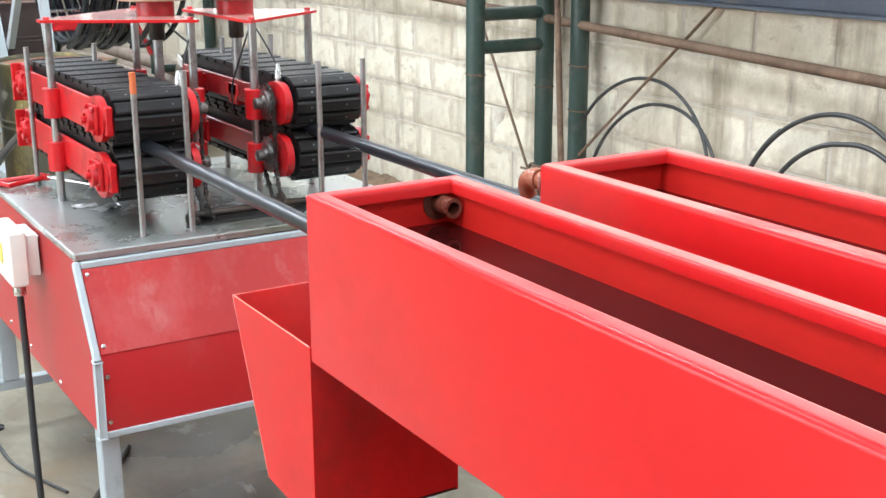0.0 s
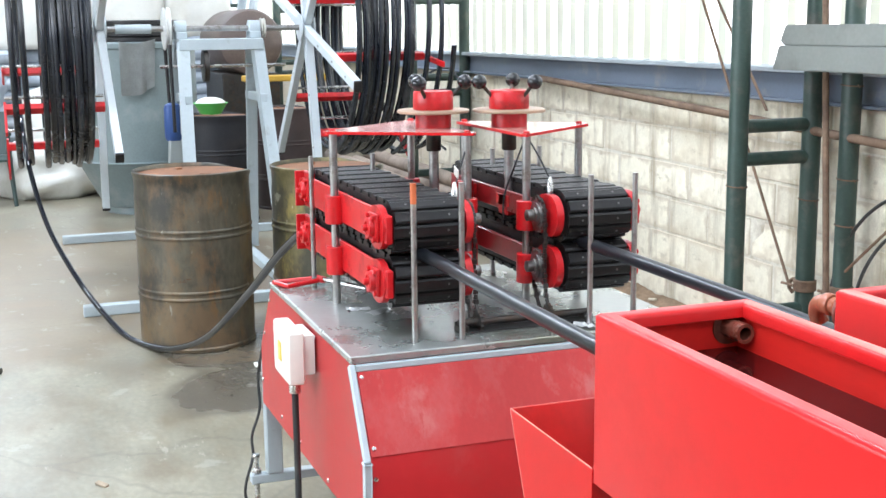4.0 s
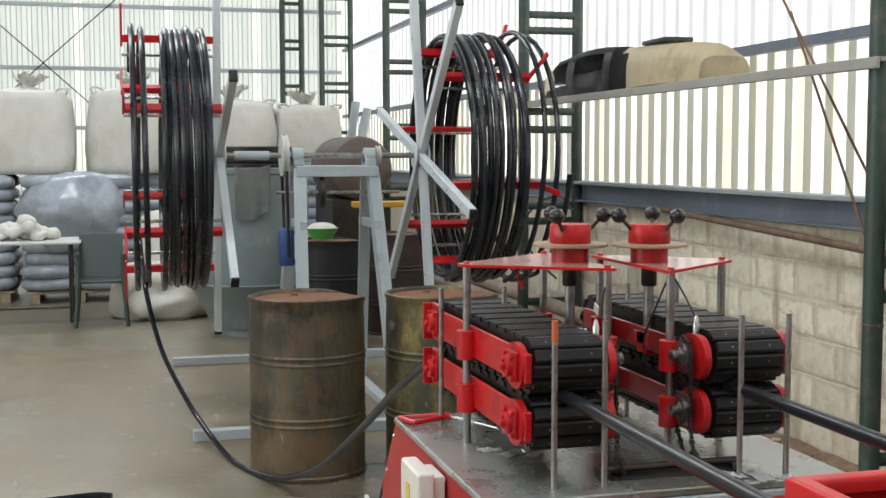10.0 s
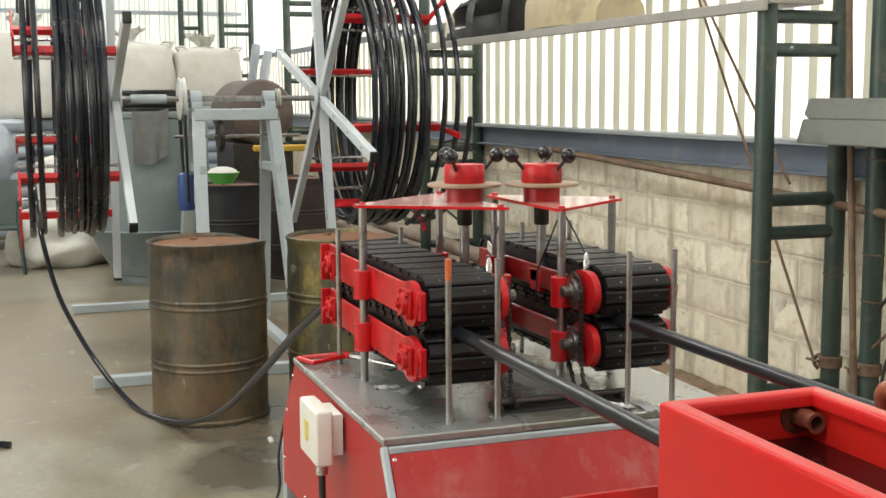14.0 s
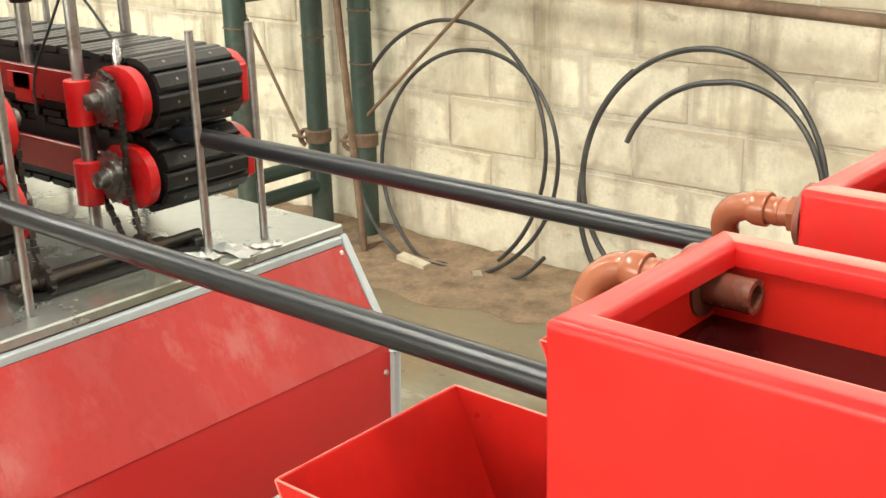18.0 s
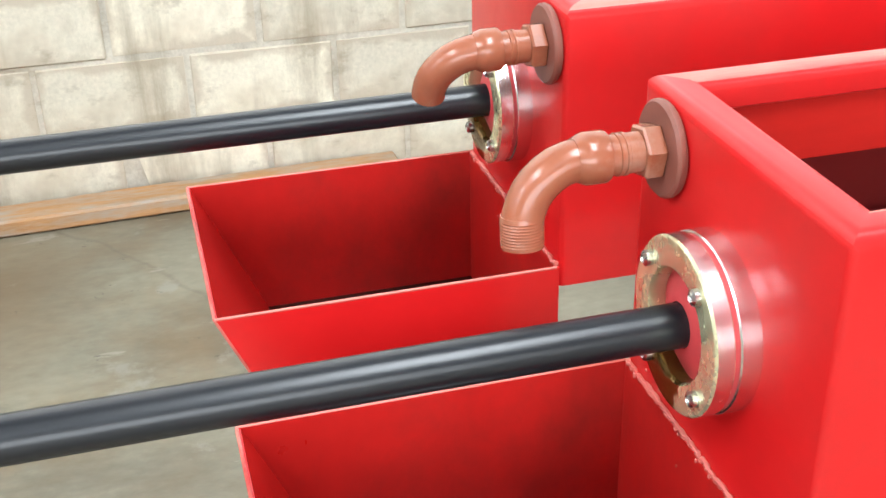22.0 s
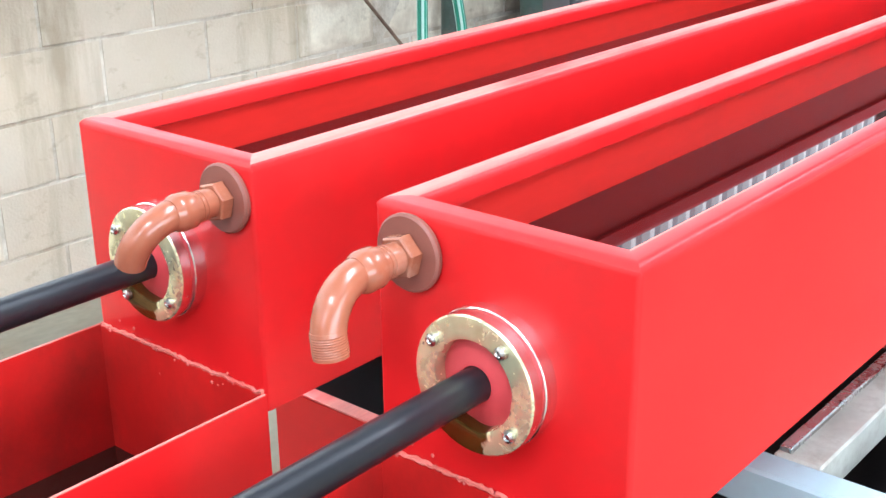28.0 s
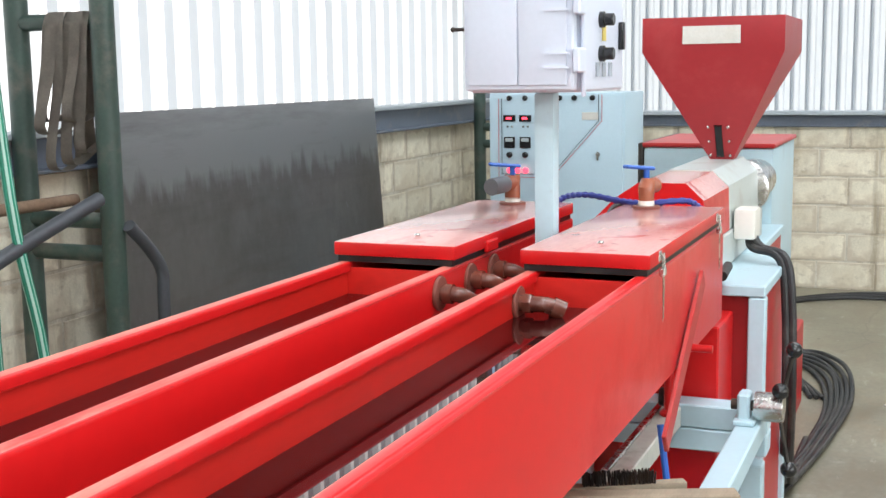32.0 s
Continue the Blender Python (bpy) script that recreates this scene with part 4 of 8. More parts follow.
def drip_tray(y0, y1):
    """A sheet hopper hung under the end of a tank, with a sloped sump that runs in under it."""
    th = thing("drip_tray", (-0.12, (y0 + y1) / 2, 0.63), "deep red sheet steel drip tray below the trough's end", "drip tray", "drip trays")
    t, z1, z0 = 0.0025, 0.925, 0.640
    side = [(-0.305, z1), (0.0, z1), (0.0, z0 - 0.012), (-0.18, z0)]
    for y, s in ((y0, 1), (y1, -1)):
        bm = B()
        prism(bm, side, "y", min(y, y + s * t), max(y, y + s * t))
        bm.faces.ensure_lookup_table()
        for f in bm.faces:
            if abs(f.calc_center_median().y - (y + s * t)) < 1e-5:
                f.material_index = 1
        part("side_sheet", bm, [RED, TRAY_IN], th)
    bm = B()
    prism(bm, [(-0.305, z1), (-0.302, z1), (-0.177, z0), (-0.18, z0)], "y", y0 + t, y1 - t)
    bm.faces.ensure_lookup_table()
    bm.faces[1].material_index = 1
    part("end_sheet", bm, [RED, TRAY_IN], th)
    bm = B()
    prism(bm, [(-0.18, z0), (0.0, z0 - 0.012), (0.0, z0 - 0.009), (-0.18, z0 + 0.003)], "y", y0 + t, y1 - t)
    part("bottom_sheet", bm, TRAY_BOTTOM_DARK, th, "near-black bottom standing for the tray's shade")
    # Added dark fill, no liquid: it paints the shade in the tray's lower half.
    bm = B()
    prism(bm, [(-0.2372, 0.772), (-0.0035, 0.772), (-0.0035, z0 - 0.004), (-0.176, z0 + 0.008)], "y", y0 + t + 0.0005, y1 - t - 0.0005)
    part("dirty_water", bm, TRAY_SHADE, th, "dark glossy fill standing for the shade in the tray")
    bm = B()
    box(bm, -0.0030, -0.0006, y0 + t, y1 - t, z0 - 0.008, 0.924)
    part("back_sheet", bm, TRAY_IN, th)
    # Pale rods paint the thin highlight of the worn sheet edges.
    for p, q in (((-0.3045, y0 + 0.001, z1), (-0.002, y0 + 0.001, z1)), ((-0.3045, y1 - 0.001, z1), (-0.002, y1 - 0.001, z1)), ((-0.3045, y0 + 0.002, z1), (-0.3045, y1 - 0.002, z1)), ((-0.3045, y0 + 0.0005, z1), (-0.18, y0 + 0.0005, z0)), ((-0.3045, y1 - 0.0005, z1), (-0.18, y1 - 0.0005, z0))):
        bm = B()
        rod(bm, p, q, 0.0014, 6)
        part("hem", bm, RED_RIM, th, "worn sheet edge with its highlight put into the colour")
    bm = B()
    rnd = random.Random(2)
    pts = [(-0.0015, y0 + 0.004 + (y1 - y0 - 0.008) * k / 70, 0.9255 + rnd.uniform(-0.0015, 0.0015)) for k in range(71)]
    tube(bm, pts, 0.004, 6, True, [0.0016 + 0.0016 * rnd.random() for _ in pts])
    part("weld_bead", bm, RED_RIM, th, "rough weld bead")
    bm = B()
    for k in range(16):
        q = 0.002 + 0.003 * rnd.random()
        ball(bm, (-0.0035, rnd.uniform(y0 + 0.02, y1 - 0.02), 0.925 + rnd.gauss(0, 0.010)), q * 0.5, 6, 4, (0.6, 1, 1))
    tagged(part("weld_spatter", bm, RED_RIM, th, "spots of weld spatter"), kind="stuff")
    return th


for y0, y1 in TANKS:
    drip_tray(y0 - 0.001, y1 + 0.001)

# ---- open water tank under the troughs ----
th = thing("water_tank", (0.82, 0.375, 0), "open red steel water tank standing under the troughs", "water tank")
WT = (0.442, 1.20, -0.162, 0.912, 0.598)
# Near-black inner faces stand in for the deep shade inside the open tank.
TANK_IN_DARK = pmat("shaded_tank_inside", (0.014, 0.010, 0.010), 0.6, var=0.3, scale=4, fine=40, bump=0.1)
for nm, (xa, xb, ya, yb), inner in (("front_sheet", (WT[0], WT[0] + 0.004, WT[2], WT[3]), (1, 0)), ("back_sheet", (WT[1] - 0.004, WT[1], WT[2], WT[3]), (-1, 0)),
                                    ("side_sheet", (WT[0] + 0.0045, WT[1] - 0.0045, WT[2], WT[2] + 0.004), (0, 1)), ("side_sheet", (WT[0] + 0.0045, WT[1] - 0.0045, WT[3] - 0.004, WT[3]), (0, -1))):
    bm = B()
    box(bm, xa, xb, ya, yb, 0.0, WT[4])
    bm.normal_update()
    for f in bm.faces:
        if f.normal.x * inner[0] + f.normal.y * inner[1] > 0.9:
            f.material_index = 1
    part(nm, bm, [RED, TANK_IN_DARK], th)
    bm = B()
    if inner[0]:
        xo = xa if inner[0] > 0 else xb
        box(bm, min(xo, xo + inner[0] * 0.028), max(xo, xo + inner[0] * 0.028), ya, yb, WT[4] + 0.0005, WT[4] + 0.0035, 0.0012)
    else:
        yo = ya if inner[1] > 0 else yb
        box(bm, WT[0] + 0.0285, WT[1] - 0.0285, min(yo, yo + inner[1] * 0.028), max(yo, yo + inner[1] * 0.028), WT[4] + 0.0005, WT[4] + 0.0035, 0.0012)
    part("rim", bm, RED_RIM, th, "dusty folded rim")
bm = B()
box(bm, WT[0] + 0.0045, WT[1] - 0.0045, WT[2] + 0.0045, WT[3] - 0.0045, 0.02, 0.024)
part("bottom_sheet", bm, TANK_IN_DARK, th)
bm = B()
ring(bm, (WT[0] - 0.0005, 0.209, 0.525), (-1, 0, 0), [(0.032, 0), (0.033, 0.002), (0.033, 0.005), (0.031, 0.007), (0.022, 0.007), (0.022, 0.020), (0.016, 0.020), (0.016, 0.050)], 28, False)
part("drain_outlet", bm, BROWN_DISC, th, "brown plastic drain outlet")

# ---- the two pipes ----
PZ = TOP - 0.123
for (y0, y1) in TANKS:
    yc = (y0 + y1) / 2
    pts = [(0.06, yc, PZ), (-1.3, yc, PZ), (-1.9, yc, PZ)]
    if y0 == 0.0:
        pts += [(-2.05, yc - 0.002, PZ - 0.028), (-2.25, 0.120, 0.936), (-2.65, 0.104, 0.772), (-3.08, 0.071, 0.551), (-3.70, -0.001, 0.235), (-4.14, -0.088, 0.075), (-4.44, -0.185, 0.020), (-4.77, -0.289, 0.018), (-5.22, -0.426, 0.145), (-5.64, -0.552, 0.347), (-5.91, -0.617, 0.513), (-6.18, -0.668, 0.756), (-6.34, -0.69, 1.0), (-6.9, -0.70, 1.25), (-7.1, -0.70, 1.6)]
    else:
        pts += [(-2.2, yc + 0.02, PZ - 0.03), (-3.2, yc + 0.25, 0.8), (-4.6, 0.9, 0.6), (-6.0, 1.3, 0.7)]
    bm = B()
    tube(bm, smooth_line(pts, 10), 0.0150, 18)
    for fc in bm.faces:
        if fc.calc_center_median().x < -1.25:
            fc.material_index = 1
    solo("plastic_pipe", bm, [PIPE_SATIN, PIPE], "black polyethylene pipe running from the trough through the haul-off", "pipe", "extruded pipes")

# ---- haul-off table ----
TX0, TX1, TY0, TY1, TZ = -1.89, -1.014, -0.088, 0.790, 0.84
th = thing("haul_off_table", (-1.4, 0.35, 0), "red panelled haul-off table with a galvanised top on grey legs", "machine table")
bm = B()
box(bm, TX0, TX1, TY0, TY1, TZ - 0.018, TZ, 0.003)
part("table_top", bm, TABLE_TOP, th, "galvanised sheet top with wet smears")
PROF = [(TX1 - 0.004, TZ - 0.02), (TX1 + 0.112, 0.628), (TX1 + 0.106, 0.450), (TX0 - 0.18, 0.422), (TX0 - 0.175, 0.610), (TX0, TZ - 0.02)]
bm = B()
prism(bm, PROF, "y", TY0 + 0.004, TY1 - 0.004)
part("casing", bm, RED_PANEL, th, "red sheet casing with a sloped front")
bm = B()
prism(bm, [(TX1 + 0.0055, TZ - 0.034), (TX1 + 0.105, 0.641), (TX1 + 0.1085, 0.641), (TX1 + 0.0090, TZ - 0.034)], "y", TY0 + 0.014, TY1 - 0.014)
part("sloped_panel", bm, RED_DUSTY, th, "dusty wiped red panel")
for yy in (TY0 + 0.003, TY1 - 0.003):
    for (xa, za), (xb, zb) in list(zip(PROF, PROF[1:]))[:2]:
        p, q = Vector((xa, yy, za)), Vector((xb, yy, zb))
        bm = B()
        obox(bm, Matrix.Translation((p + q) / 2) @ (q - p).to_track_quat("X", "Z").to_matrix().to_4x4(), (q - p).length, 0.016, 0.016, 0.003)
        part("edge_angle", bm, GREY_PAINT, th, "grey edge angle")
for xx, zz in ((TX1 + 0.004, TZ - 0.026), (TX1 + 0.106, 0.456)):
    bm = B()
    box(bm, xx - 0.008, xx + 0.005, TY0 + 0.012, TY1 - 0.012, zz - 0.008, zz + 0.007, 0.002)
    part("edge_angle", bm, GREY_PAINT, th, "grey edge angle")
for yy in (TY0 + 0.03, TY1 - 0.03):
    bm = B()
    box(bm, TX1 + 0.018, TX1 + 0.062, yy - 0.022, yy + 0.022, 0.0, 0.450, 0.003)
    part("leg", bm, GREY_PAINT, th)
    # rear leg, standing clear of the casing on a bracket and a levelled rail
    bm = B()
    box(bm, TX0 - 0.297, TX0 - 0.249, yy - 0.006, yy + 0.044, 0.158, 0.55, 0.003)
    part("leg", bm, GREY_PAINT, th)
    bm = B()
    box(bm, TX0 - 0.248, TX0 - 0.176, yy, yy + 0.038, 0.46, 0.50, 0.003)
    part("leg_bracket", bm, GREY_PAINT, th)

# ---- haul-off units ----
def loop_pose(s, X0, X1, z, R):
    """The place, the direction and the outward normal after s metres round a belt's loop."""
    straight = X1 - X0 - 2 * R
    if s < straight:
        return Vector((X0 + R + s, 0, z + R)), Vector((1, 0, 0)), Vector((0, 0, 1))
    if s < straight + math.pi * R:
        a = math.pi / 2 - (s - straight) / R
        n = Vector((math.cos(a), 0, math.sin(a)))
        return Vector((X1 - R, 0, z)) + R * n, Vector((n.z, 0, -n.x)), n
    if s < 2 * straight + math.pi * R:
        return Vector((X1 - R - (s - straight - math.pi * R), 0, z - R)), Vector((-1, 0, 0)), Vector((0, 0, -1))
    a = -math.pi / 2 - (s - 2 * straight - math.pi * R) / R
    n = Vector((math.cos(a), 0, math.sin(a)))
    return Vector((X0 + R, 0, z)) + R * n, Vector((n.z, 0, -n.x)), n


def stadium(x0, x1, z, r, n=8):
    pts = [(x1 - r + r * math.cos(a), z + r * math.sin(a)) for a in (-math.pi / 2 + math.pi * k / n for k in range(n + 1))]
    return pts + [(x0 + r + r * math.cos(a), z + r * math.sin(a)) for a in (math.pi / 2 + math.pi * k / n for k in range(n + 1))]


PADS = {}
PAD_SCREW = pmat("worn_screw_head", (0.22, 0.21, 0.20), 0.4, 0.8, var=0.3)


def pad_mesh(width, length):
    """One ribbed belt pad with two screw heads, shared by all pads of a width."""
    if width not in PADS:
        bm = B()
        prism(bm, [(-length / 2, -0.005), (length / 2, -0.005), (length / 2, 0.003), (length * 0.34, 0.006), (-length * 0.34, 0.006), (-length / 2, 0.003)], "y", -width / 2, width / 2)
        for yy in (-width * 0.28, width * 0.28):
            ring(bm, (0, yy, 0.0055), (0, 0, 1), [(0.0032, 0), (0.0026, 0.0016)], 6, False)
            for f in bm.faces[-8:]:
                f.material_index = 1
        bm.faces.ensure_lookup_table()
        for f in bm.faces:
            if f.calc_center_median().z > 0.0056 and f.calc_area() < 0.0001:
                f.material_index = 1
        me = bpy.data.meshes.new("belt_pad")
        bm.to_mesh(me)
        bm.free()
        me.materials.append(RUBBER)
        me.materials.append(PAD_SCREW)
        PADS[width] = me
    return PADS[width]


def sprocket(bm, p, r, n=15, w=0.008):
    """A toothed wheel on an axle along y."""
    pts = []
    for k in range(n):
        for f, rr in ((0.0, r * 0.88), (0.3, r * 0.9), (0.45, r), (0.6, r), (0.75, r * 0.9)):
            a = (k + f) * math.tau / n
            pts.append((p[0] + rr * math.cos(a), p[2] + rr * math.sin(a)))
    prism(bm, pts, "y", p[1] - w / 2, p[1] + w / 2)
    ring(bm, (p[0], p[1] - 0.014, p[2]), (0, 1, 0), [(r * 0.42, 0), (r * 0.42, 0.028)], 16, False)


def chain_loop(bm, pts, y, link=0.0127):
    """A roller chain as a run of small links through points of x and z."""
    line = [Vector((x, y, z)) for x, z in pts]
    for p, q in zip(line, line[1:]):
        n = max(1, round((q - p).length / link))
        d = (q - p) / n
        for k in range(n):
            c = p + d * (k + 0.5)
            m = Matrix.Translation(c) @ d.to_track_quat("X", "Z").to_matrix().to_4x4()
            obox(bm, m, d.length * 0.9, 0.010 if k % 2 else 0.006, 0.009, 0.0)


def haul_unit(y0, y1, inner, apex_x, base_x, screw, spokes, label):
    """A caterpillar unit. inner: +1 where its drive side faces +y, -1 where it faces -y."""
    yc = (y0 + y1) / 2
    th = thing("haul_off_unit", (-1.5, yc, TZ), label, "haul-off unit", "haul-off units on the table")
    X0, X1, R = -1.94, -1.118, 0.056
    y_in, y_out = (y1, y0) if inner > 0 else (y0, y1)
    L = 2 * (X1 - X0 - 2 * R) + math.tau * R
    n = 54
    for z in (1.101, 0.972):
        bm = B()
        prism(bm, stadium(X0 + 0.006, X1 - 0.006, z, R - 0.006, 12), "y", y0 + 0.003, y1 - 0.003)
        belt = part("belt", bm, RUBBER, th, "black rubber caterpillar belt")
        me = pad_mesh(y1 - y0, L / n * 0.9)
        for k in range(n):
            p, d, up = loop_pose((k + 0.5) / n * L, X0, X1, z, R)
            pad = new("belt_pad", me)
            pad.parent = belt
            m = Matrix((d, up.cross(d), up)).transposed().to_4x4()
            m.translation = p + Vector((0, yc + (0.002 if k % 2 else -0.0015), 0)) + up * (0.0012 * (k % 3)) - BASE[th]
            pad.matrix_local = m
        # outer side plate, plain, with two flange bearings; inner plate with a rounded nose
        yo, s = y_out - inner * 0.010, -inner
        bm = B()
        box(bm, X0 + 0.06, X1 - 0.10, min(yo, yo + s * 0.008), max(yo, yo + s * 0.008), z - 0.040, z + 0.040, 0.002)
        part("side_plate", bm, RED_CAST, th, "red side plate")
        for bx, nose in ((X0 + 0.045, False), (X1 - 0.065, True)):
            bm = B()
            if nose:
                prism(bm, stadium(bx - 0.06, bx + 0.062, z, 0.052, 8), "y", min(yo, yo + s * 0.016), max(yo, yo + s * 0.016))
                bevel_all(bm, 0.004, 2)
            else:
                box(bm, bx - 0.05, bx + 0.045, min(yo - s * 0.004, yo + s * 0.008), max(yo - s * 0.004, yo + s * 0.008), z - 0.052, z + 0.052, 0.003)
                box(bm, bx - 0.052, bx - 0.044, min(yo, yo + s * 0.034), max(yo, yo + s * 0.034), z - 0.052, z + 0.052, 0.002)
            plate = part("bearing_plate", bm, RED_CAST, th, "red end plate")
            bm = B()
            yb = yo + s * (0.016 if nose else 0.008)
            box(bm, bx - 0.034, bx + 0.034, min(yb, yb + s * 0.010), max(yb, yb + s * 0.010), z - 0.034, z + 0.034, 0.009, 2)
            ring(bm, (bx, yb + s * 0.010, z), (0, s, 0), [(0.026, 0), (0.0245, 0.012), (0.016, 0.014), (0.015, 0.010), (0.008, 0.010), (0.008, 0.022), (0.006, 0.024)], 20, False)
            br = part("flange_bearing", bm, RED_CAST, plate, "red flange bearing")
            for u, v in ((-1, -1), (1, -1), (-1, 1), (1, 1)):
                bm = B()
                hexnut(bm, (bx + u * 0.026, yb + s * 0.010, z + v * 0.026), (0, s, 0), 0.0065, 0.007)
                part("bolt", bm, RED_CAST, plate)
        yi = y_in + inner * 0.010
        bm = B()
        box(bm, X0 + 0.05, X1 - 0.10, min(yi, yi + inner * 0.010), max(yi, yi + inner * 0.010), z - 0.028, z + 0.028, 0.002)
        part("side_plate", bm, RED_OILY_SHADED, th, "greasy red side plate, darkened for shade between the units")
        bm = B()
        prism(bm, stadium(X1 - 0.135, X1 - 0.002, z, 0.052, 10), "y", min(yi, yi + inner * 0.018), max(yi, yi + inner * 0.018))
        bevel_all(bm, 0.004, 2)
        part("nose_plate", bm, RED_CAST, th, "rounded red nose plate")
        bm = B()
        sx = X1 - 0.085
        rod(bm, (sx, yi, z), (sx, yi + inner * 0.06, z), 0.011, 14)
        part("drive_shaft", bm, STEEL, th)
        bm = B()
        sprocket(bm, (sx, yi + inner * 0.034, z), 0.044, 17)
        ring(bm, (sx, yi + inner * 0.036, z), (0, inner, 0), [(0.030, 0), (0.030, 0.006), (0.014, 0.008), (0.014, 0.028), (0.010, 0.030)], 20, False)
        part("sprocket", bm, SPROCKET, th, "worn steel sprocket")
        # nose of the outer end as seen from the tank
        bm = B()
        box(bm, X1 - 0.03, X1 - 0.002, min(y_out - inner * 0.002, y_out - inner * 0.022), max(y_out - inner * 0.002, y_out - inner * 0.022), z - 0.034, z + 0.034, 0.004)
        part("end_cap", bm, RED_CAST, th)
    ych = y_in + inner * 0.044
    cx = X1 - 0.085
    bm = B()
    chain_loop(bm, [(cx - 0.044, 1.101), (cx - 0.032, 1.132), (cx, 1.146), (cx + 0.032, 1.132), (cx + 0.044, 1.101), (cx + 0.042, 0.972), (cx + 0.054, 0.90), (cx + 0.088, 0.855), (cx + 0.075, 0.825), (cx + 0.04, 0.828), (cx + 0.005, 0.88), (cx - 0.044, 0.95), (cx - 0.044, 1.101)], ych)
    part("drive_chain", bm, DARK_STEEL, th, "oily roller chain")
    # three guide posts, sleeves, triangular plate
    yb = y_in + inner * (0.098 if inner > 0 else 0.052)
    posts = ((apex_x, y_out - inner * 0.030), (base_x[0], yb), (base_x[1], yb))
    for k, (xx, yy) in enumerate(posts):
        bm = B()
        rod(bm, (xx, yy, TZ - 0.002), (xx, yy, 1.294), 0.0105, 16)
        part("guide_post", bm, ROD, th, "steel guide post")
        for z in (1.093, 0.958):
            bm = B()
            ring(bm, (xx, yy, z - 0.037), (0, 0, 1), [(0.0112, 0), (0.0245, 0), (0.0255, 0.001), (0.0255, 0.073), (0.0245, 0.074), (0.0112, 0.074)], 24)
            ya, yz = sorted((yy, y_out - inner * 0.010 if k == 0 else y_in + inner * 0.018))
            box(bm, xx - 0.012, xx + 0.012, ya + (0 if yy == yz else 0.019), yz - (0 if yy != yz else 0.019), z - 0.028, z + 0.028)
            part("sleeve", bm, RED_CAST, th, "red sliding sleeve")
        bm = B()
        hexnut(bm, (xx, yy, 1.299), (0, 0, 1), 0.009, 0.006)
        part("post_bolt", bm, RED_CAST, th)
    bm = B()
    e = inner * 0.02
    tri = [(posts[0][0] - 0.018, posts[0][1] - e), (posts[0][0] + 0.018, posts[0][1] - e), (posts[2][0] + 0.022, posts[2][1] + e * 0.5), (posts[2][0] + 0.010, posts[2][1] + e), (posts[1][0] - 0.010, posts[1][1] + e), (posts[1][0] - 0.022, posts[1][1] + e * 0.5)]
    prism(bm, tri, "z", 1.292, 1.299)
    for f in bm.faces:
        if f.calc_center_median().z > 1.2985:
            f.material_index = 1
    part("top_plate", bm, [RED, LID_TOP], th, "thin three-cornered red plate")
    xm, ym = screw
    bm = B()
    rod(bm, (xm, ym, 1.09), (xm, ym, 1.235), 0.013, 16)
    part("lifting_screw", bm, ROD, th)
    bm = B()
    ring(bm, (xm, ym, 1.235), (0, 0, 1), [(0.018, 0), (0.020, 0.004), (0.020, 0.054), (0.018, 0.056)], 20, False)
    part("screw_collar", bm, DARK_STEEL, th)
    bm = B()
    box(bm, xm - 0.045, xm + 0.045, min(y_in + inner * 0.02, ym + inner * 0.02), max(y_in + inner * 0.02, ym + inner * 0.02), 1.085, 1.115, 0.004)
    box(bm, xm - 0.03, xm + 0.03, ym - 0.02, ym + 0.02, 1.06, 1.118, 0.004)
    part("lifting_bracket", bm, RED_CAST, th, "red lifting bracket")
    bm = B()
    ring(bm, (xm, ym, 1.299), (0, 0, 1), [(0.048, 0), (0.048, 0.036), (0.046, 0.038)], 32, False)
    part("hub_base", bm, RED_CAST, th)
    bm = B()
    ring(bm, (xm, ym, 1.337), (0, 0, 1), [(0.094, 0), (0.097, 0.002), (0.097, 0.007), (0.094, 0.009)], 44, False)
    part("hand_wheel", bm, pmat("dusty_wheel", (0.40, 0.28, 0.19), 0.45, 0.3, var=0.2), th, "scuffed metal hand wheel")
    bm = B()
    ring(bm, (xm, ym, 1.346), (0, 0, 1), [(0.053, 0), (0.054, 0.002), (0.053, 0.044), (0.050, 0.049)], 32, False)
    part("hub_cap", bm, RED_CAST, th)
    for a in spokes:
        d = Vector((math.cos(radians(a)), math.sin(radians(a)), 0))
        p0, p1 = Vector((xm, ym, 1.375)) + d * 0.045, Vector((xm, ym, 1.418)) + d * 0.085
        bm = B()
        rod(bm, p0, p1, 0.005, 10)
        h = part("spoke", bm, DARK_STEEL, th)
        bm = B()
        ball(bm, p1, 0.020, 16, 10)
        part("ball_knob", bm, PLASTIC_BLACK, h, "black ball knob")
    # grease nipple bottle on the nose
    bm = B()
    ring(bm, (X1 - 0.085, y_in + inner * 0.010, 1.150), (0, 0, 1), [(0.008, 0), (0.008, 0.028), (0.006, 0.031), (0.0055, 0.038), (0.003, 0.044)], 12, False)
    part("oiler", bm, STEEL, th, "small metal oiler")
    return th


haul_unit(0.054, 0.224, 1, -1.545, (-1.80, -1.345), (-1.545, 0.302), (-45, 75, 195), "red caterpillar haul-off unit gripping a black pipe")
haul_unit(0.498, 0.668, -1, -1.475, (-1.69, -1.255), (-1.485, 0.496), (-90, 30, 150), "red caterpillar haul-off unit nearer the block wall")
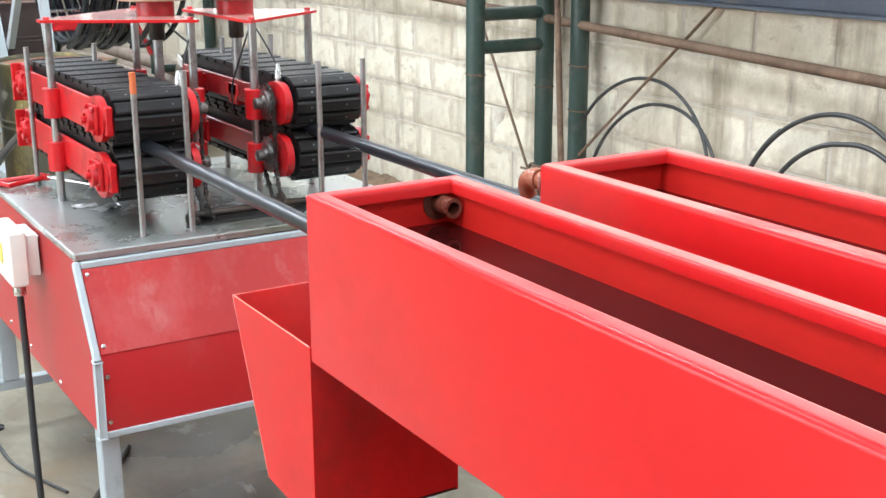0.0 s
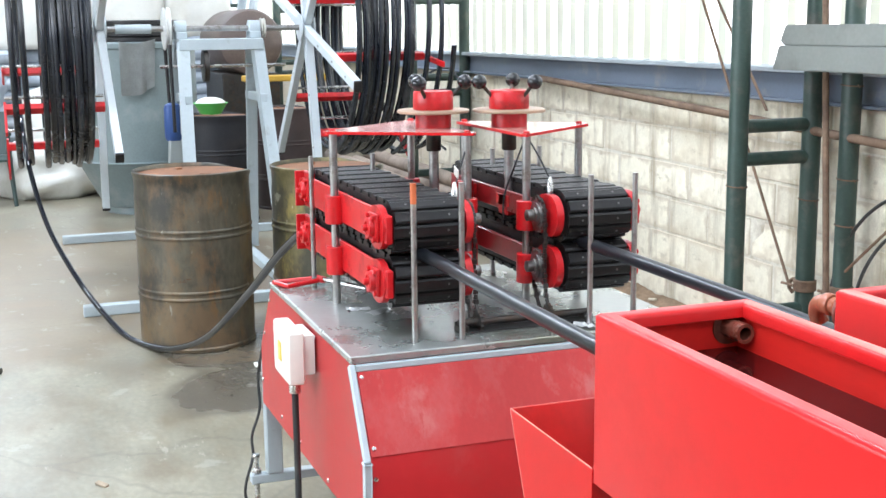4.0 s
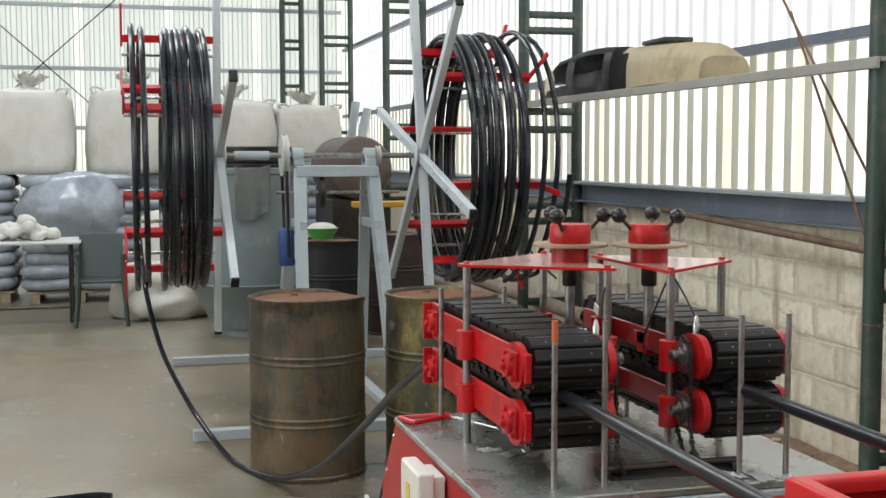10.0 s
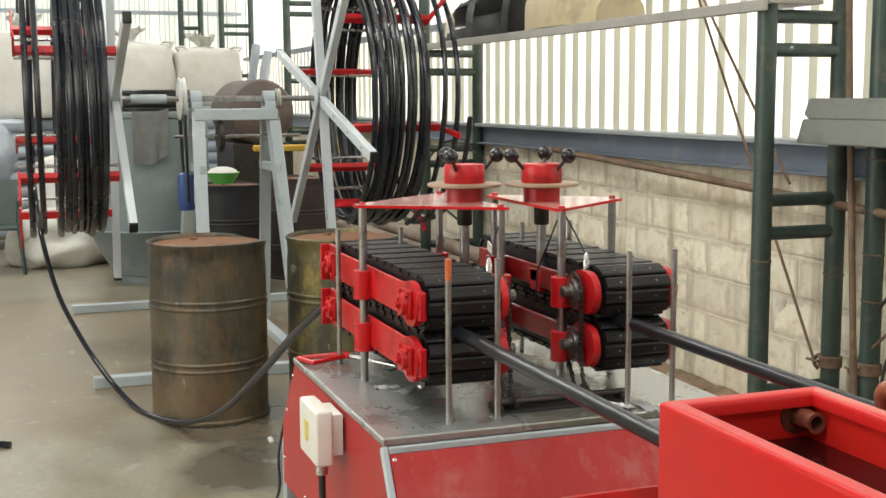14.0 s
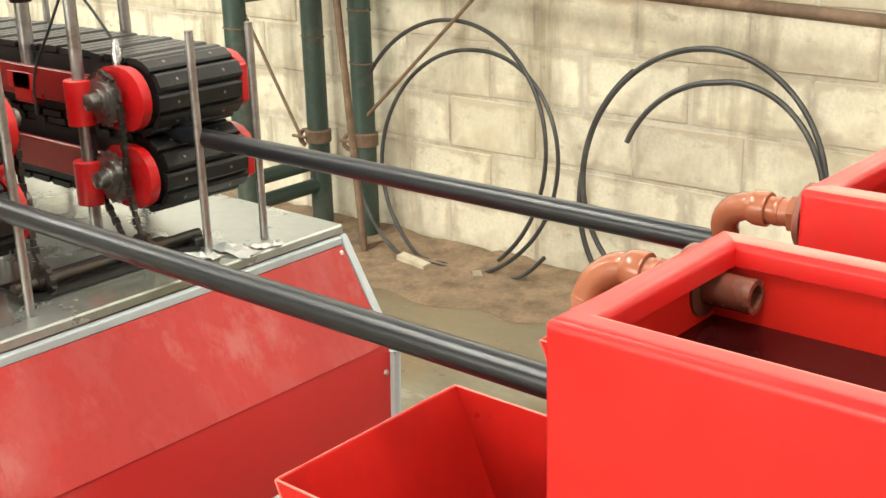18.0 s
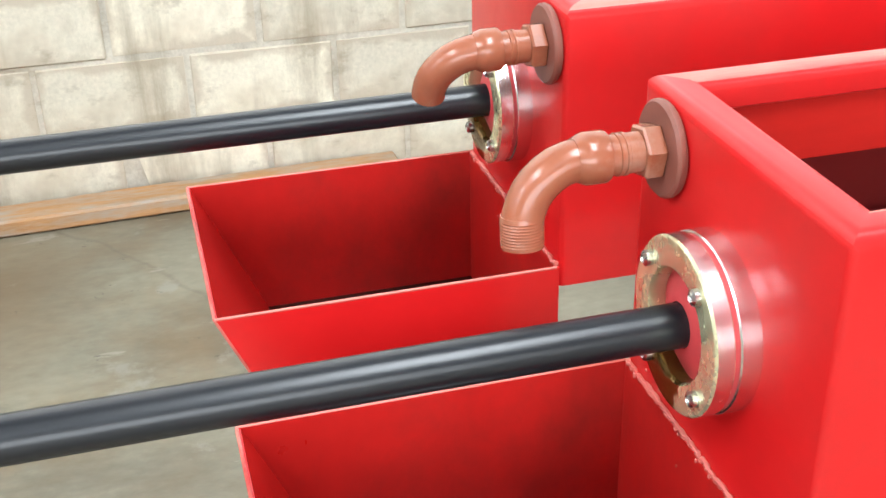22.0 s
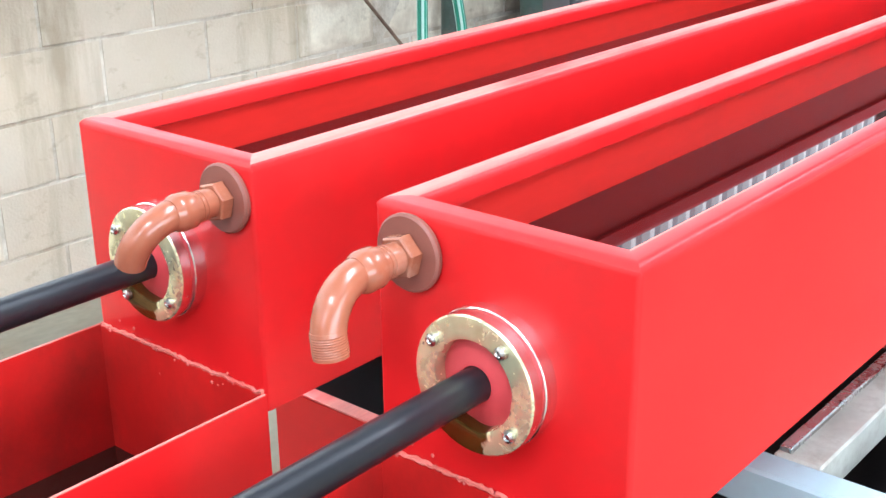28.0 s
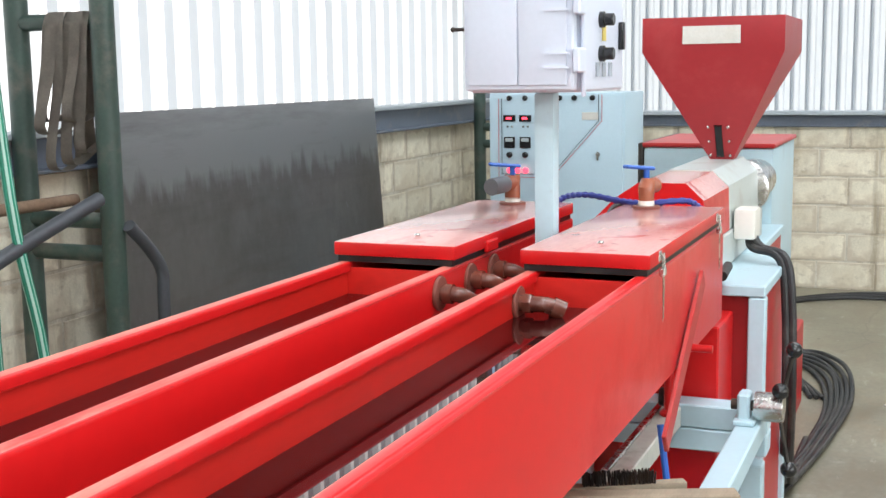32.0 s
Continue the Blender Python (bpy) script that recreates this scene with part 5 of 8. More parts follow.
for xx, yy, tip in ((-1.086, 0.090, 1), (-1.066, 0.200, 0), (-1.073, 0.535, 0), (-1.065, 0.650, 0), (-1.78, 0.02, 0), (-1.78, 0.20, 0), (-1.76, 0.56, 0), (-1.76, 0.71, 0)):
    th = thing("guide_rod", (xx, yy, TZ), "upright steel rod with an orange painted tip" if tip else "upright bare steel rod standing on the table top", "rod", "guide rods on the table")
    bm = B()
    rod(bm, (xx, yy, TZ), (xx, yy, 1.211), 0.0070, 14)
    part("shaft", bm, ROD, th)
    if tip:
        bm = B()
        rod(bm, (xx, yy, 1.165), (xx, yy, 1.2125), 0.0074, 14)
        part("painted_tip", bm, pmat("orange_paint", (0.55, 0.13, 0.04), 0.5, var=0.2), th, "orange paint")

# slot in the table top with its drive shaft
th = thing("drive_slot", (-1.16, 0.39, TZ), "dark slot in the table top with an oily drive shaft", "drive shaft")
# No hole is cut: a near-black plate carries the slot's shade.
bm = B()
box(bm, -1.215, -1.105, 0.235, 0.545, TZ + 0.0005, TZ + 0.004)
part("slot_plate", bm, pmat("slot_dark", (0.012, 0.011, 0.010), 0.7), th, "near-black plate for the slot's shaded opening")
bm = B()
rod(bm, (-1.135, 0.215, TZ + 0.020), (-1.135, 0.565, TZ + 0.020), 0.009, 14)
part("shaft", bm, DARK_STEEL, th)
for yy in (0.268, 0.454):
    bm = B()
    sprocket(bm, (-1.135, yy, TZ + 0.020), 0.030)
    part("sprocket", bm, DARK_STEEL, th)
for yy in (0.225, 0.555):
    bm = B()
    box(bm, -1.155, -1.115, yy - 0.012, yy + 0.012, TZ, TZ + 0.018, 0.003)
    part("bearing", bm, DARK_STEEL, th)

# table fittings: screws, switch, conduit, adjuster
TABLE = bpy.data.objects["haul_off_table"]
for xx, zz in ((-1.02, 0.80), (-0.925, 0.675), (-0.915, 0.60), (-0.92, 0.49), (-1.35, 0.80), (-1.90, 0.78), (-1.99, 0.66), (-2.04, 0.50), (-1.78, 0.46), (-1.55, 0.46), (-1.25, 0.46)):
    for yy, s in ((TY0 + 0.004, -1), (TY1 - 0.004, 1)):
        bm = B()
        ring(bm, (xx - 0.012, yy, zz), (0, s, 0), [(0.006, 0), (0.005, 0.003), (0.002, 0.004)], 10, False)
        part("screw", bm, STEEL, TABLE)
for yy in (TY0 + 0.022, TY1 - 0.022):
    for xx, zz, nx, nz in ((TX1 + 0.012, 0.793, 0.87, 0.5), (TX1 + 0.098, 0.655, 0.87, 0.5), (TX1 + 0.110, 0.590, 1, 0), (TX1 + 0.107, 0.485, 1, 0)):
        bm = B()
        ring(bm, (xx, yy, zz), (nx, 0, nz), [(0.006, 0), (0.005, 0.004), (0.002, 0.005)], 10, False)
        part("screw", bm, STEEL, TABLE)
th = thing("isolator_switch", (-1.30, TY0, 0.76), "cream plastic isolator switch box with a small yellow plate", "switch")
bm = B()
box(bm, -1.47, -1.345, TY0 - 0.030, TY0, 0.710, 0.812, 0.004, 2)
part("base", bm, PLASTIC_WHITE, th)
bm = B()
box(bm, -1.495, -1.320, TY0 - 0.074, TY0 - 0.031, 0.692, 0.828, 0.010, 3)
part("cover", bm, PLASTIC_WHITE, th)
bm = B()
box(bm, -1.428, -1.398, TY0 - 0.0765, TY0 - 0.0742, 0.738, 0.786)
part("yellow_plate", bm, YELLOW, th, "yellow switch plate")
th = thing("conduit", (-1.31, TY0 - 0.05, 0.0), "black flexible conduit running from the switch to the floor", "conduit")
bm = B()
tube(bm, smooth_line([(-1.365, TY0 - 0.050, 0.670), (-1.362, TY0 - 0.050, 0.48), (-1.340, TY0 - 0.055, 0.25), (-1.315, TY0 - 0.055, 0.08), (-1.33, TY0 - 0.03, 0.014), (-1.45, TY0 + 0.08, 0.009), (-1.8, TY0 + 0.3, 0.009)], 6), 0.0085, 10)
part("hose", bm, CABLE, th)
bm = B()
ring(bm, (-1.365, TY0 - 0.050, 0.663), (0, 0, 1), [(0.015, 0), (0.015, 0.018), (0.012, 0.030)], 14, False)
part("gland", bm, STEEL, th, "metal cable gland")
bm = B()
box(bm, TX0 - 0.292, TX0 - 0.254, TY0 - 0.028, TY1 + 0.028, 0.126, 0.156, 0.003)
part("cross_rail", bm, GREY_PAINT, TABLE)
for FY in (TY0 - 0.008, TY1 + 0.008):
    FX = TX0 - 0.273
    bm = B()
    rod(bm, (FX, FY, 0.010), (FX, FY, 0.215), 0.0085, 10)
    hexnut(bm, (FX, FY, 0.160), (0, 0, 1), 0.016, 0.014)
    hexnut(bm, (FX, FY, 0.212), (0, 0, 1), 0.014, 0.010)
    foot = part("levelling_foot", bm, STEEL, TABLE, "steel levelling screw")
    bm = B()
    ring(bm, (FX, FY, 0.0), (0, 0, 1), [(0.026, 0), (0.026, 0.007), (0.012, 0.013)], 16, False)
    part("foot_pad", bm, PLASTIC_BLACK, foot)
bm = B()
tube(bm, smooth_line([(-2.09, -0.070, 0.62), (-2.17, -0.078, 0.48), (-2.20, -0.072, 0.36), (-2.21, -0.098, 0.27), (-2.20, -0.100, 0.20), (-2.20, -0.124, 0.12), (-2.215, -0.125, 0.06), (-2.205, -0.100, 0.008), (-2.10, -0.108, 0.0055), (-2.00, -0.116, 0.0055), (-1.83, -0.100, 0.0055), (-1.6, -0.02, 0.0055)], 6), 0.005, 6)
solo("cable", bm, CABLE, "thin grey cable trailing from the table to the floor", "cable")
# tensioner lever lying on the top
th = thing("tension_lever", (-1.74, 0.0, TZ), "red lever with a bright pull rod lying on the table", "lever")
bm = B()
tube(bm, [(-1.835, -0.085, TZ + 0.008), (-1.800, 0.035, TZ + 0.018)], 0.007, 8)
tube(bm, [(-1.835, -0.085, TZ + 0.008), (-1.755, -0.060, TZ + 0.010), (-1.775, 0.038, TZ + 0.018)], 0.007, 8)
obox(bm, pose(-1.787, 0.037, TZ + 0.018, 0, 0, 20), 0.05, 0.022, 0.016, 0.004)
part("arm", bm, RED_CAST, th, "red forked arm")
bm = B()
rod(bm, (-1.775, 0.040, TZ + 0.020), (-1.55, 0.148, TZ + 0.020), 0.0055, 10)
part("pull_rod", bm, STEEL, th, "bright pull rod")
rnd = random.Random(12)
SWARF_M = pmat("bright_swarf", (0.80, 0.80, 0.79), 0.34, 0.6, var=0.1, scale=20, fine=120, bump=0.1)
for px, py, sz in ((-1.45, 0.055, 0.030), (-1.40, 0.10, 0.035), (-1.37, 0.145, 0.022), (-1.07, 0.52, 0.030), (-1.05, 0.575, 0.040), (-1.03, 0.625, 0.025)):
    bm = B()
    bmesh.ops.create_grid(bm, x_segments=7, y_segments=5, size=1.0)
    turn = rnd.uniform(0, 3.1)
    for v in bm.verts:
        u, w = v.co.x * sz * (1 + 0.4 * noise.noise(v.co * 2 + Vector((px * 9, 0, 0)))), v.co.y * sz * 0.55
        v.co = Vector((px + u * math.cos(turn) - w * math.sin(turn), py + u * math.sin(turn) + w * math.cos(turn), TZ + 0.0012 + abs(0.014 * noise.noise(v.co * 3.1 + Vector((py * 31, 0, 0))))))
    bmesh.ops.solidify(bm, geom=list(bm.faces), thickness=0.0006)
    solo("swarf", bm, SWARF_M, "crumpled bright metal swarf lying on the wet table top", "swarf", "swarf on the table", sharp=10)

# thin wires tied to the guide posts
for k, pts in enumerate((((-1.255, 0.440, 1.282), (-1.30, 0.432, 1.21), (-1.36, 0.430, 1.13), (-1.37, 0.43, 1.06)), ((-1.255, 0.452, 1.285), (-1.23, 0.47, 1.24), (-1.205, 0.484, 1.195)), ((-1.345, 0.322, 1.27), (-1.33, 0.30, 1.22), (-1.28, 0.262, 1.165), (-1.215, 0.24, 1.17)))):
    bm = B()
    tube(bm, smooth_line(pts, 5), 0.0024, 6)
    solo("thin_wire", bm, CABLE, "thin black wire tied to a guide post", "wire", "wires on the haul-off")
bm = B()
obox(bm, pose(-1.30, 0.275, 1.205, 20, 35, 15), 0.022, 0.003, 0.030, 0.001)
solo("tag", bm, PLASTIC_WHITE, "small white paper tag hanging on a wire", "tag")
# ---- drums ----
def drum(x, y, m, label):
    th = thing("oil_drum", (x, y, 0), label, "drum", "oil drums")
    bm = B()
    r = 0.286
    prof = [(r * 0.98, 0.0), (r + 0.006, 0.004), (r + 0.006, 0.018), (r, 0.026)]
    for zc in (0.285, 0.585):
        for dz in (-0.020, 0.012):
            prof += [(r, zc + dz - 0.010), (r + 0.005, zc + dz - 0.003), (r + 0.005, zc + dz + 0.003), (r, zc + dz + 0.010)]
    prof += [(r, 0.75), (r - 0.003, 0.80), (r, 0.852), (r + 0.006, 0.862), (r + 0.006, 0.876), (r - 0.004, 0.88), (r - 0.010, 0.872), (r - 0.012, 0.855)]
    ring(bm, (x, y, 0), (0, 0, 1), prof, 56, False)
    rnd = random.Random(int(abs(x * 100 + y * 37)))
    for v in bm.verts:
        a = math.atan2(v.co.y - y, v.co.x - x)
        s = 1 - 0.012 * noise.noise(Vector((math.cos(a) * 1.4, math.sin(a) * 1.4, v.co.z * 2 + y * 5)))
        v.co.x, v.co.y = x + (v.co.x - x) * s, y + (v.co.y - y) * s
        if v.co.z > 0.84:
            v.co.z -= 0.028 * max(0, math.cos(a - 1.9)) ** 6
    part("shell", bm, m, th)
    bm = B()
    ring(bm, (x, y, 0.853), (0, 0, 1), [(r - 0.013, 0), (r - 0.013, 0.006)], 40, False)
    lid = part("head", bm, RUST, th, "rusty drum head")
    for px, py, rr in ((0.15, 0.05, 0.03), (-0.16, -0.04, 0.018)):
        bm = B()
        ring(bm, (x + px, y + py, 0.859), (0, 0, 1), [(rr, 0), (rr, 0.009), (rr * 0.7, 0.012)], 16, False)
        part("bung", bm, RUST, lid)
    return th


drum(-4.56, 0.075, DRUM_M, "dented grey-brown steel oil drum with rust streaks")
drum(-4.50, 0.755, DRUM_Y, "ochre steel oil drum with a rusty head")

# ---- green pipe columns along the wall ----
def pipe_column(x, y0, y1, rungs, extra=()):
    th = thing("pipe_column", (x, (y0 + y1) / 2, 0), "dark green welded pipe column standing by the block wall", "column", "green pipe columns")
    for xx, y in ((x, y0), (x, y1), *extra):
        bm = B()
        rod(bm, (xx, y, 0), (xx, y, ROOF), 0.043, 20)
        part("upright", bm, GREENPOLE, th)
    for z in rungs:
        bm = B()
        rod(bm, (x, y0 + 0.03, z), (x, y1 - 0.03, z), 0.030, 14)
        part("rung", bm, GREENPOLE, th)
    return th


RUNGS = [0.30, 0.42, 1.05, 1.17, 1.76, 1.90] + [2.52 + 0.7 * k + d for k in range(5) for d in (0, 0.12)]
for cx, extra in ((-3.0, ((-2.74, 2.6),)), (-7.5, ()), (-12.4, ()), (-16.9, ()), (2.92, ())):
    pipe_column(cx, 2.22, 2.60 if cx > -7 else 2.66, RUNGS if cx < -7 else ([0.185, 0.28, 0.975, 1.12] if cx < 0 else [0.30, 0.42, 0.93, 1.05]) + RUNGS[4:], extra)
pipe_column(-17.7, 1.73, 2.03, RUNGS)
pipe_column(7.58, 2.24, 2.56, [0.5, 0.62] + RUNGS[2:])
# horizontal rails of the cladding
for z in (2.145, 3.2, 4.3, 5.4):
    bm = B()
    box(bm, XW + 0.05, XE - 0.05, WALL_Y + 0.015, WALL_Y + 0.095, z, z + 0.055, 0.003)
    solo("cladding_rail", bm, BEAM, "slate painted rail behind the wall sheets", "rail", "cladding rails", kind="structure")
for z in (0.9, 1.95, 2.85, 3.8, 4.8):
    bm = B()
    box(bm, XW + 0.03, XW + 0.09, YS, WALL_Y, z, z + 0.06, 0.003)
    solo("cladding_rail", bm, BEAM_TOP, "pale rail across the far wall sheets", "rail", "cladding rails", kind="structure")
th = thing("wall_brace", (XW + 0.1, -2.0, 2.0), "thin crossed bracing wires on the far wall", "brace", kind="structure")
for a, b in (((-3.0, 1.9), (-0.7, 4.0)), ((-3.0, 4.0), (-0.7, 1.9))):
    bm = B()
    rod(bm, (XW + 0.12, a[0], a[1]), (XW + 0.12, b[0], b[1]), 0.010, 6)
    part("wire", bm, DARK_STEEL, th)

# ---- plank shelf with old bumpers ----
GREY_PLANK = pmat("grey_plank", (0.34, 0.33, 0.30), 0.6, 0.2, var=0.15, scale=3, fine=50, bump=0.1)
th = thing("plank_shelf", (-5.3, 2.3, 1.9), "grey steel plank shelf carried by the green columns", "shelf")
bm = B()
box(bm, -7.75, -2.93, 2.155, 2.175, 1.918, 1.967, 0.004)
part("front_edge", bm, GREY_PLANK, th)
bm = B()
box(bm, -7.75, -2.93, 2.177, 2.45, 1.949, 1.967, 0.002)
part("plank", bm, GREY_PLANK, th)


def bumper(name, x0, x1, y0, y1, z, high, material, label, holes, bow=0.05):
    """A moulded car bumper cover lying on its edge: an arched skin, open below and at one end."""
    th = thing(name, ((x0 + x1) / 2, (y0 + y1) / 2, z), label, "bumper", "old bumpers on the shelf")
    bm = B()
    rows = []
    n, m = 28, 12
    for k in range(n + 1):
        u = k / n
        h = high(u)
        row = []
        for v in range(m + 1):
            a = math.pi * v / m
            c, sn = math.cos(a), math.sin(a)
            q = (abs(c) ** 4 + abs(sn) ** 4) ** -0.25
            yy = (y0 + y1) / 2 - (y1 - y0) / 2 * c * q - bow * math.sin(math.pi * u)
            row.append(bm.verts.new((x0 + (x1 - x0) * u + 0.03 * sn * q * (u - 0.5), yy, z + 0.002 + h * sn * q)))
        rows.append(row)
    for k in range(n):
        for v in range(m):
            if (k, v) not in holes:
                bm.faces.new((rows[k][v], rows[k + 1][v], rows[k + 1][v + 1], rows[k][v + 1]))
    bm.faces.new(rows[n])
    bmesh.ops.solidify(bm, geom=list(bm.faces), thickness=0.007)
    part("cover", bm, material, th, sharp=50)
    return th


BLACKPANEL = pmat("grey_black_plastic_panel", (0.035, 0.036, 0.04), 0.4, var=0.2, scale=3, fine=50, bump=0.05, dirt=(0.12, 0.12, 0.12), dirt_at=0.6, dirt_scale=3)
bp = bumper("car_bumper", -7.10, -5.84, 2.22, 2.46, 1.967, lambda u: 0.12 + 0.16 * min(1.0, 3.5 * u) - 0.02 * math.sin(6 * u), BLACKPANEL, "black moulded car bumper lying on the plank shelf",
            {(k, v) for k in range(4, 14) for v in (1, 2)} | {(k, v) for k in range(17, 26) for v in range(0, 3)} | {(k, v) for k in range(19, 25) for v in range(9, 12)})
bm = B()
box(bm, -6.75, -6.20, 2.30, 2.42, 1.969, 2.13, 0.02, 2)
part("inner_mount", bm, BLACKPANEL, bp, "black inner mounting")
bm = B()
prism(bm, [(-6.98, 2.0), (-6.84, 2.0), (-6.80, 2.10), (-6.86, 2.17), (-6.95, 2.12)], "y", 2.20, 2.215)
part("bracket", bm, BODYPANEL, bp, "cream plastic bracket")
bp = bumper("car_bumper", -5.62, -4.56, 2.20, 2.50, 1.967, lambda u: (0.265 - 0.055 * u) * (1.0 if u < 0.8 else math.sqrt(max(0.02, 1 - ((u - 0.8) / 0.2) ** 2 * 0.62))), BODYPANEL, "cream car bumper lying upside down on the shelf",
            {(k, v) for k in range(8, 17) for v in (4, 5, 6, 7)} | {(k, v) for k in range(0, 4) for v in range(0, 3)})
# Dark blocks paint the shade of the top slot and of the open end.
bm = B()
box(bm, -5.34, -5.02, 2.22, 2.40, 2.215, 2.243, 0.008, 2)
part("recess", bm, BLACKPANEL, bp, "dark block standing for the shaded slot in the top")
bm = B()
prism(bm, [(-5.62, 1.970), (-5.44, 1.970), (-5.44, 2.10), (-5.50, 2.18), (-5.60, 2.20)], "y", 2.26, 2.44)
part("hollow_end", bm, BLACKPANEL, bp, "dark block standing for the shaded open end")
PROFILE_M = pmat("grey_profile_paint", (0.20, 0.21, 0.19), 0.5, var=0.15, dirt=(0.12, 0.11, 0.1), dirt_at=0.6)
for pts, ya, yb, lb in (([(-2.96, 1.365), (-1.0, 1.365), (-1.0, 1.468), (-2.92, 1.468)], 2.35, 2.62, "long grey folded steel profile lying on the wall channel"),
                        ([(-2.91, 1.468), (-1.04, 1.468), (-1.02, 1.487), (-1.02, 1.555), (-2.905, 1.555), (-2.94, 1.487)], 2.37, 2.64, "grey folded steel profile stacked on another one")):
    bm = B()
    prism(bm, [(px, pz + (0.0005 if pz == 1.468 and yb > 2.63 else 0)) for px, pz in pts], "y", ya, yb)
    bmesh.ops.bevel(bm, geom=[e for e in bm.edges], offset=0.005, segments=2, affect="EDGES")
    solo("steel_profile", bm, PROFILE_M, lb, "profile", "stacked steel profiles")

# ---- pipes, wires and tubing at the wall ----
RUSTPIPE = pmat("rusty_pipe", (0.20, 0.13, 0.085), 0.75, 0.2, var=0.3, scale=6, fine=80, bump=0.3, dirt=(0.10, 0.06, 0.04), dirt_at=0.58, dirt_scale=8)
bm = B()
rod(bm, (-6.0, 2.62, 1.215), (-0.4, 2.56, 0.985), 0.020, 12)
solo("rusty_pipe", bm, RUSTPIPE, "long rusty pipe propped along the block wall", "pipe")
bm = B()
rod(bm, (-0.2, 2.64, 1.10), (2.97, 2.42, 1.118), 0.022, 12)
solo("rusty_pipe", bm, RUSTPIPE, "brown pipe lying across the green column", "pipe")
bm = B()
tube(bm, [(-2.62, 2.45, 0.0), (-2.80, 2.50, 1.5), (-2.86, 2.5, 2.4)], 0.014, 10)
solo("rusty_rod", bm, RUSTPIPE, "rusty rod leaning against the column", "rod")
for a, b in (((-4.22, 2.54, 2.30), (-3.035, 2.548, 0.365)), ((-1.97, 2.66, 1.196), (-2.80, 2.575, 0.415)), ((2.089, 2.66, 1.197), (2.72, 2.66, 0.555)), ((-4.6, 2.5, 2.79), (-3.2, 2.5, 1.17))):
    bm = B()
    rod(bm, a, b, 0.007, 8)
    solo("stay_wire", bm, RUSTPIPE, "thin rusty stay wire stretched beside the wall", "wire", "stay wires")

# rusty clamps on the rear uprights, where the stay wires are made fast, and wire ties round the pipes
for x, z, turn in ((-3.0, 0.385, 200), (-2.74, 0.405, 215)):
    th = thing("pipe_clamp", (x, 2.6, z), "rusty clamp with a bent lug round a green column pipe", "clamp", "clamps on the columns")
    bm = B()
    ring(bm, (x, 2.6, z - 0.028), (0, 0, 1), [(0.0445, 0), (0.052, 0.004), (0.053, 0.050), (0.0445, 0.055)], 20)
    part("band", bm, RUSTPIPE, th)
    c, d = math.cos(radians(turn)), math.sin(radians(turn))
    bm = B()
    tube(bm, smooth_line([(x + 0.050 * c, 2.6 + 0.050 * d, z + 0.02), (x + 0.072 * c, 2.6 + 0.072 * d, z + 0.012), (x + 0.082 * c, 2.6 + 0.082 * d, z - 0.022), (x + 0.060 * c, 2.6 + 0.060 * d, z - 0.045)], 4), 0.009, 8)
    part("lug", bm, RUSTPIPE, th)
    bm = B()
    rod(bm, (x + 0.03 * c - 0.05 * d, 2.6 + 0.03 * d + 0.05 * c, z), (x + 0.09 * c - 0.05 * d, 2.6 + 0.09 * d + 0.05 * c, z + 0.006), 0.007, 6)
    part("bolt", bm, RUSTPIPE, th)
for x, y, z in ((-3.0, 2.6, 0.78), (-2.74, 2.6, 0.70), (-2.74, 2.6, 0.90), (-2.74, 2.6, 1.30), (-3.0, 2.22, 0.86)):
    bm = B()
    ring(bm, (x, y, z - 0.003), (0.06, 0.04, 1), [(0.0435, 0), (0.0475, 0.001), (0.0475, 0.005), (0.0435, 0.006)], 18)
    tube(bm, [(x + 0.044, y - 0.006, z), (x + 0.060, y - 0.016, z + 0.006), (x + 0.070, y - 0.014, z - 0.008)], 0.002, 5)
    solo("wire_tie", bm, RUSTPIPE, "twist of rusty wire tied round a green column pipe", "wire", "wire ties on the columns")


def wall_coil(keys, r, label):
    """Loose turns of tubing leaning on the wall: keys of (angle, x, z, radius, lean), joined smoothly."""
    pts = []
    for (a0, *p), (a1, *q) in zip(keys, keys[1:]):
        n = max(2, int(abs(a1 - a0) / 8))
        for k in range(n):
            u = k / n
            cx, cz, rad, lean = (v + (w - v) * u for v, w in zip(p, q))
            a = radians(a0 + (a1 - a0) * u)
            z = max(cz + rad * math.sin(a), r)
            pts.append(Vector((cx + rad * math.cos(a), 2.655 - lean * (1.0 - z), z)))
    line = smooth_line(pts, 2)
    th = thing("tube_coil", (pts[0].x, 2.6, 0), label, "tube coil", "coils of tubing at the wall")
    for k in range(0, len(line) - 1, 90):
        bm = B()
        tube(bm, line[k:k + 91], r, 8)
        part("turn", bm, HOSE, th)
    return th


wall_coil([(-50, -2.312, 0.43, 0.455, 0.16), (90, -2.312, 0.43, 0.455, 0.16), (250, -2.31, 0.43, 0.45, 0.16), (340, -2.25, 0.40, 0.43, 0.14), (450, -2.20, 0.37, 0.42, 0.14), (540, -2.20, 0.37, 0.42, 0.14), (690, -2.18, 0.38, 0.425, 0.12)], 0.0078, "loose coil of black tubing leaning on the block wall")
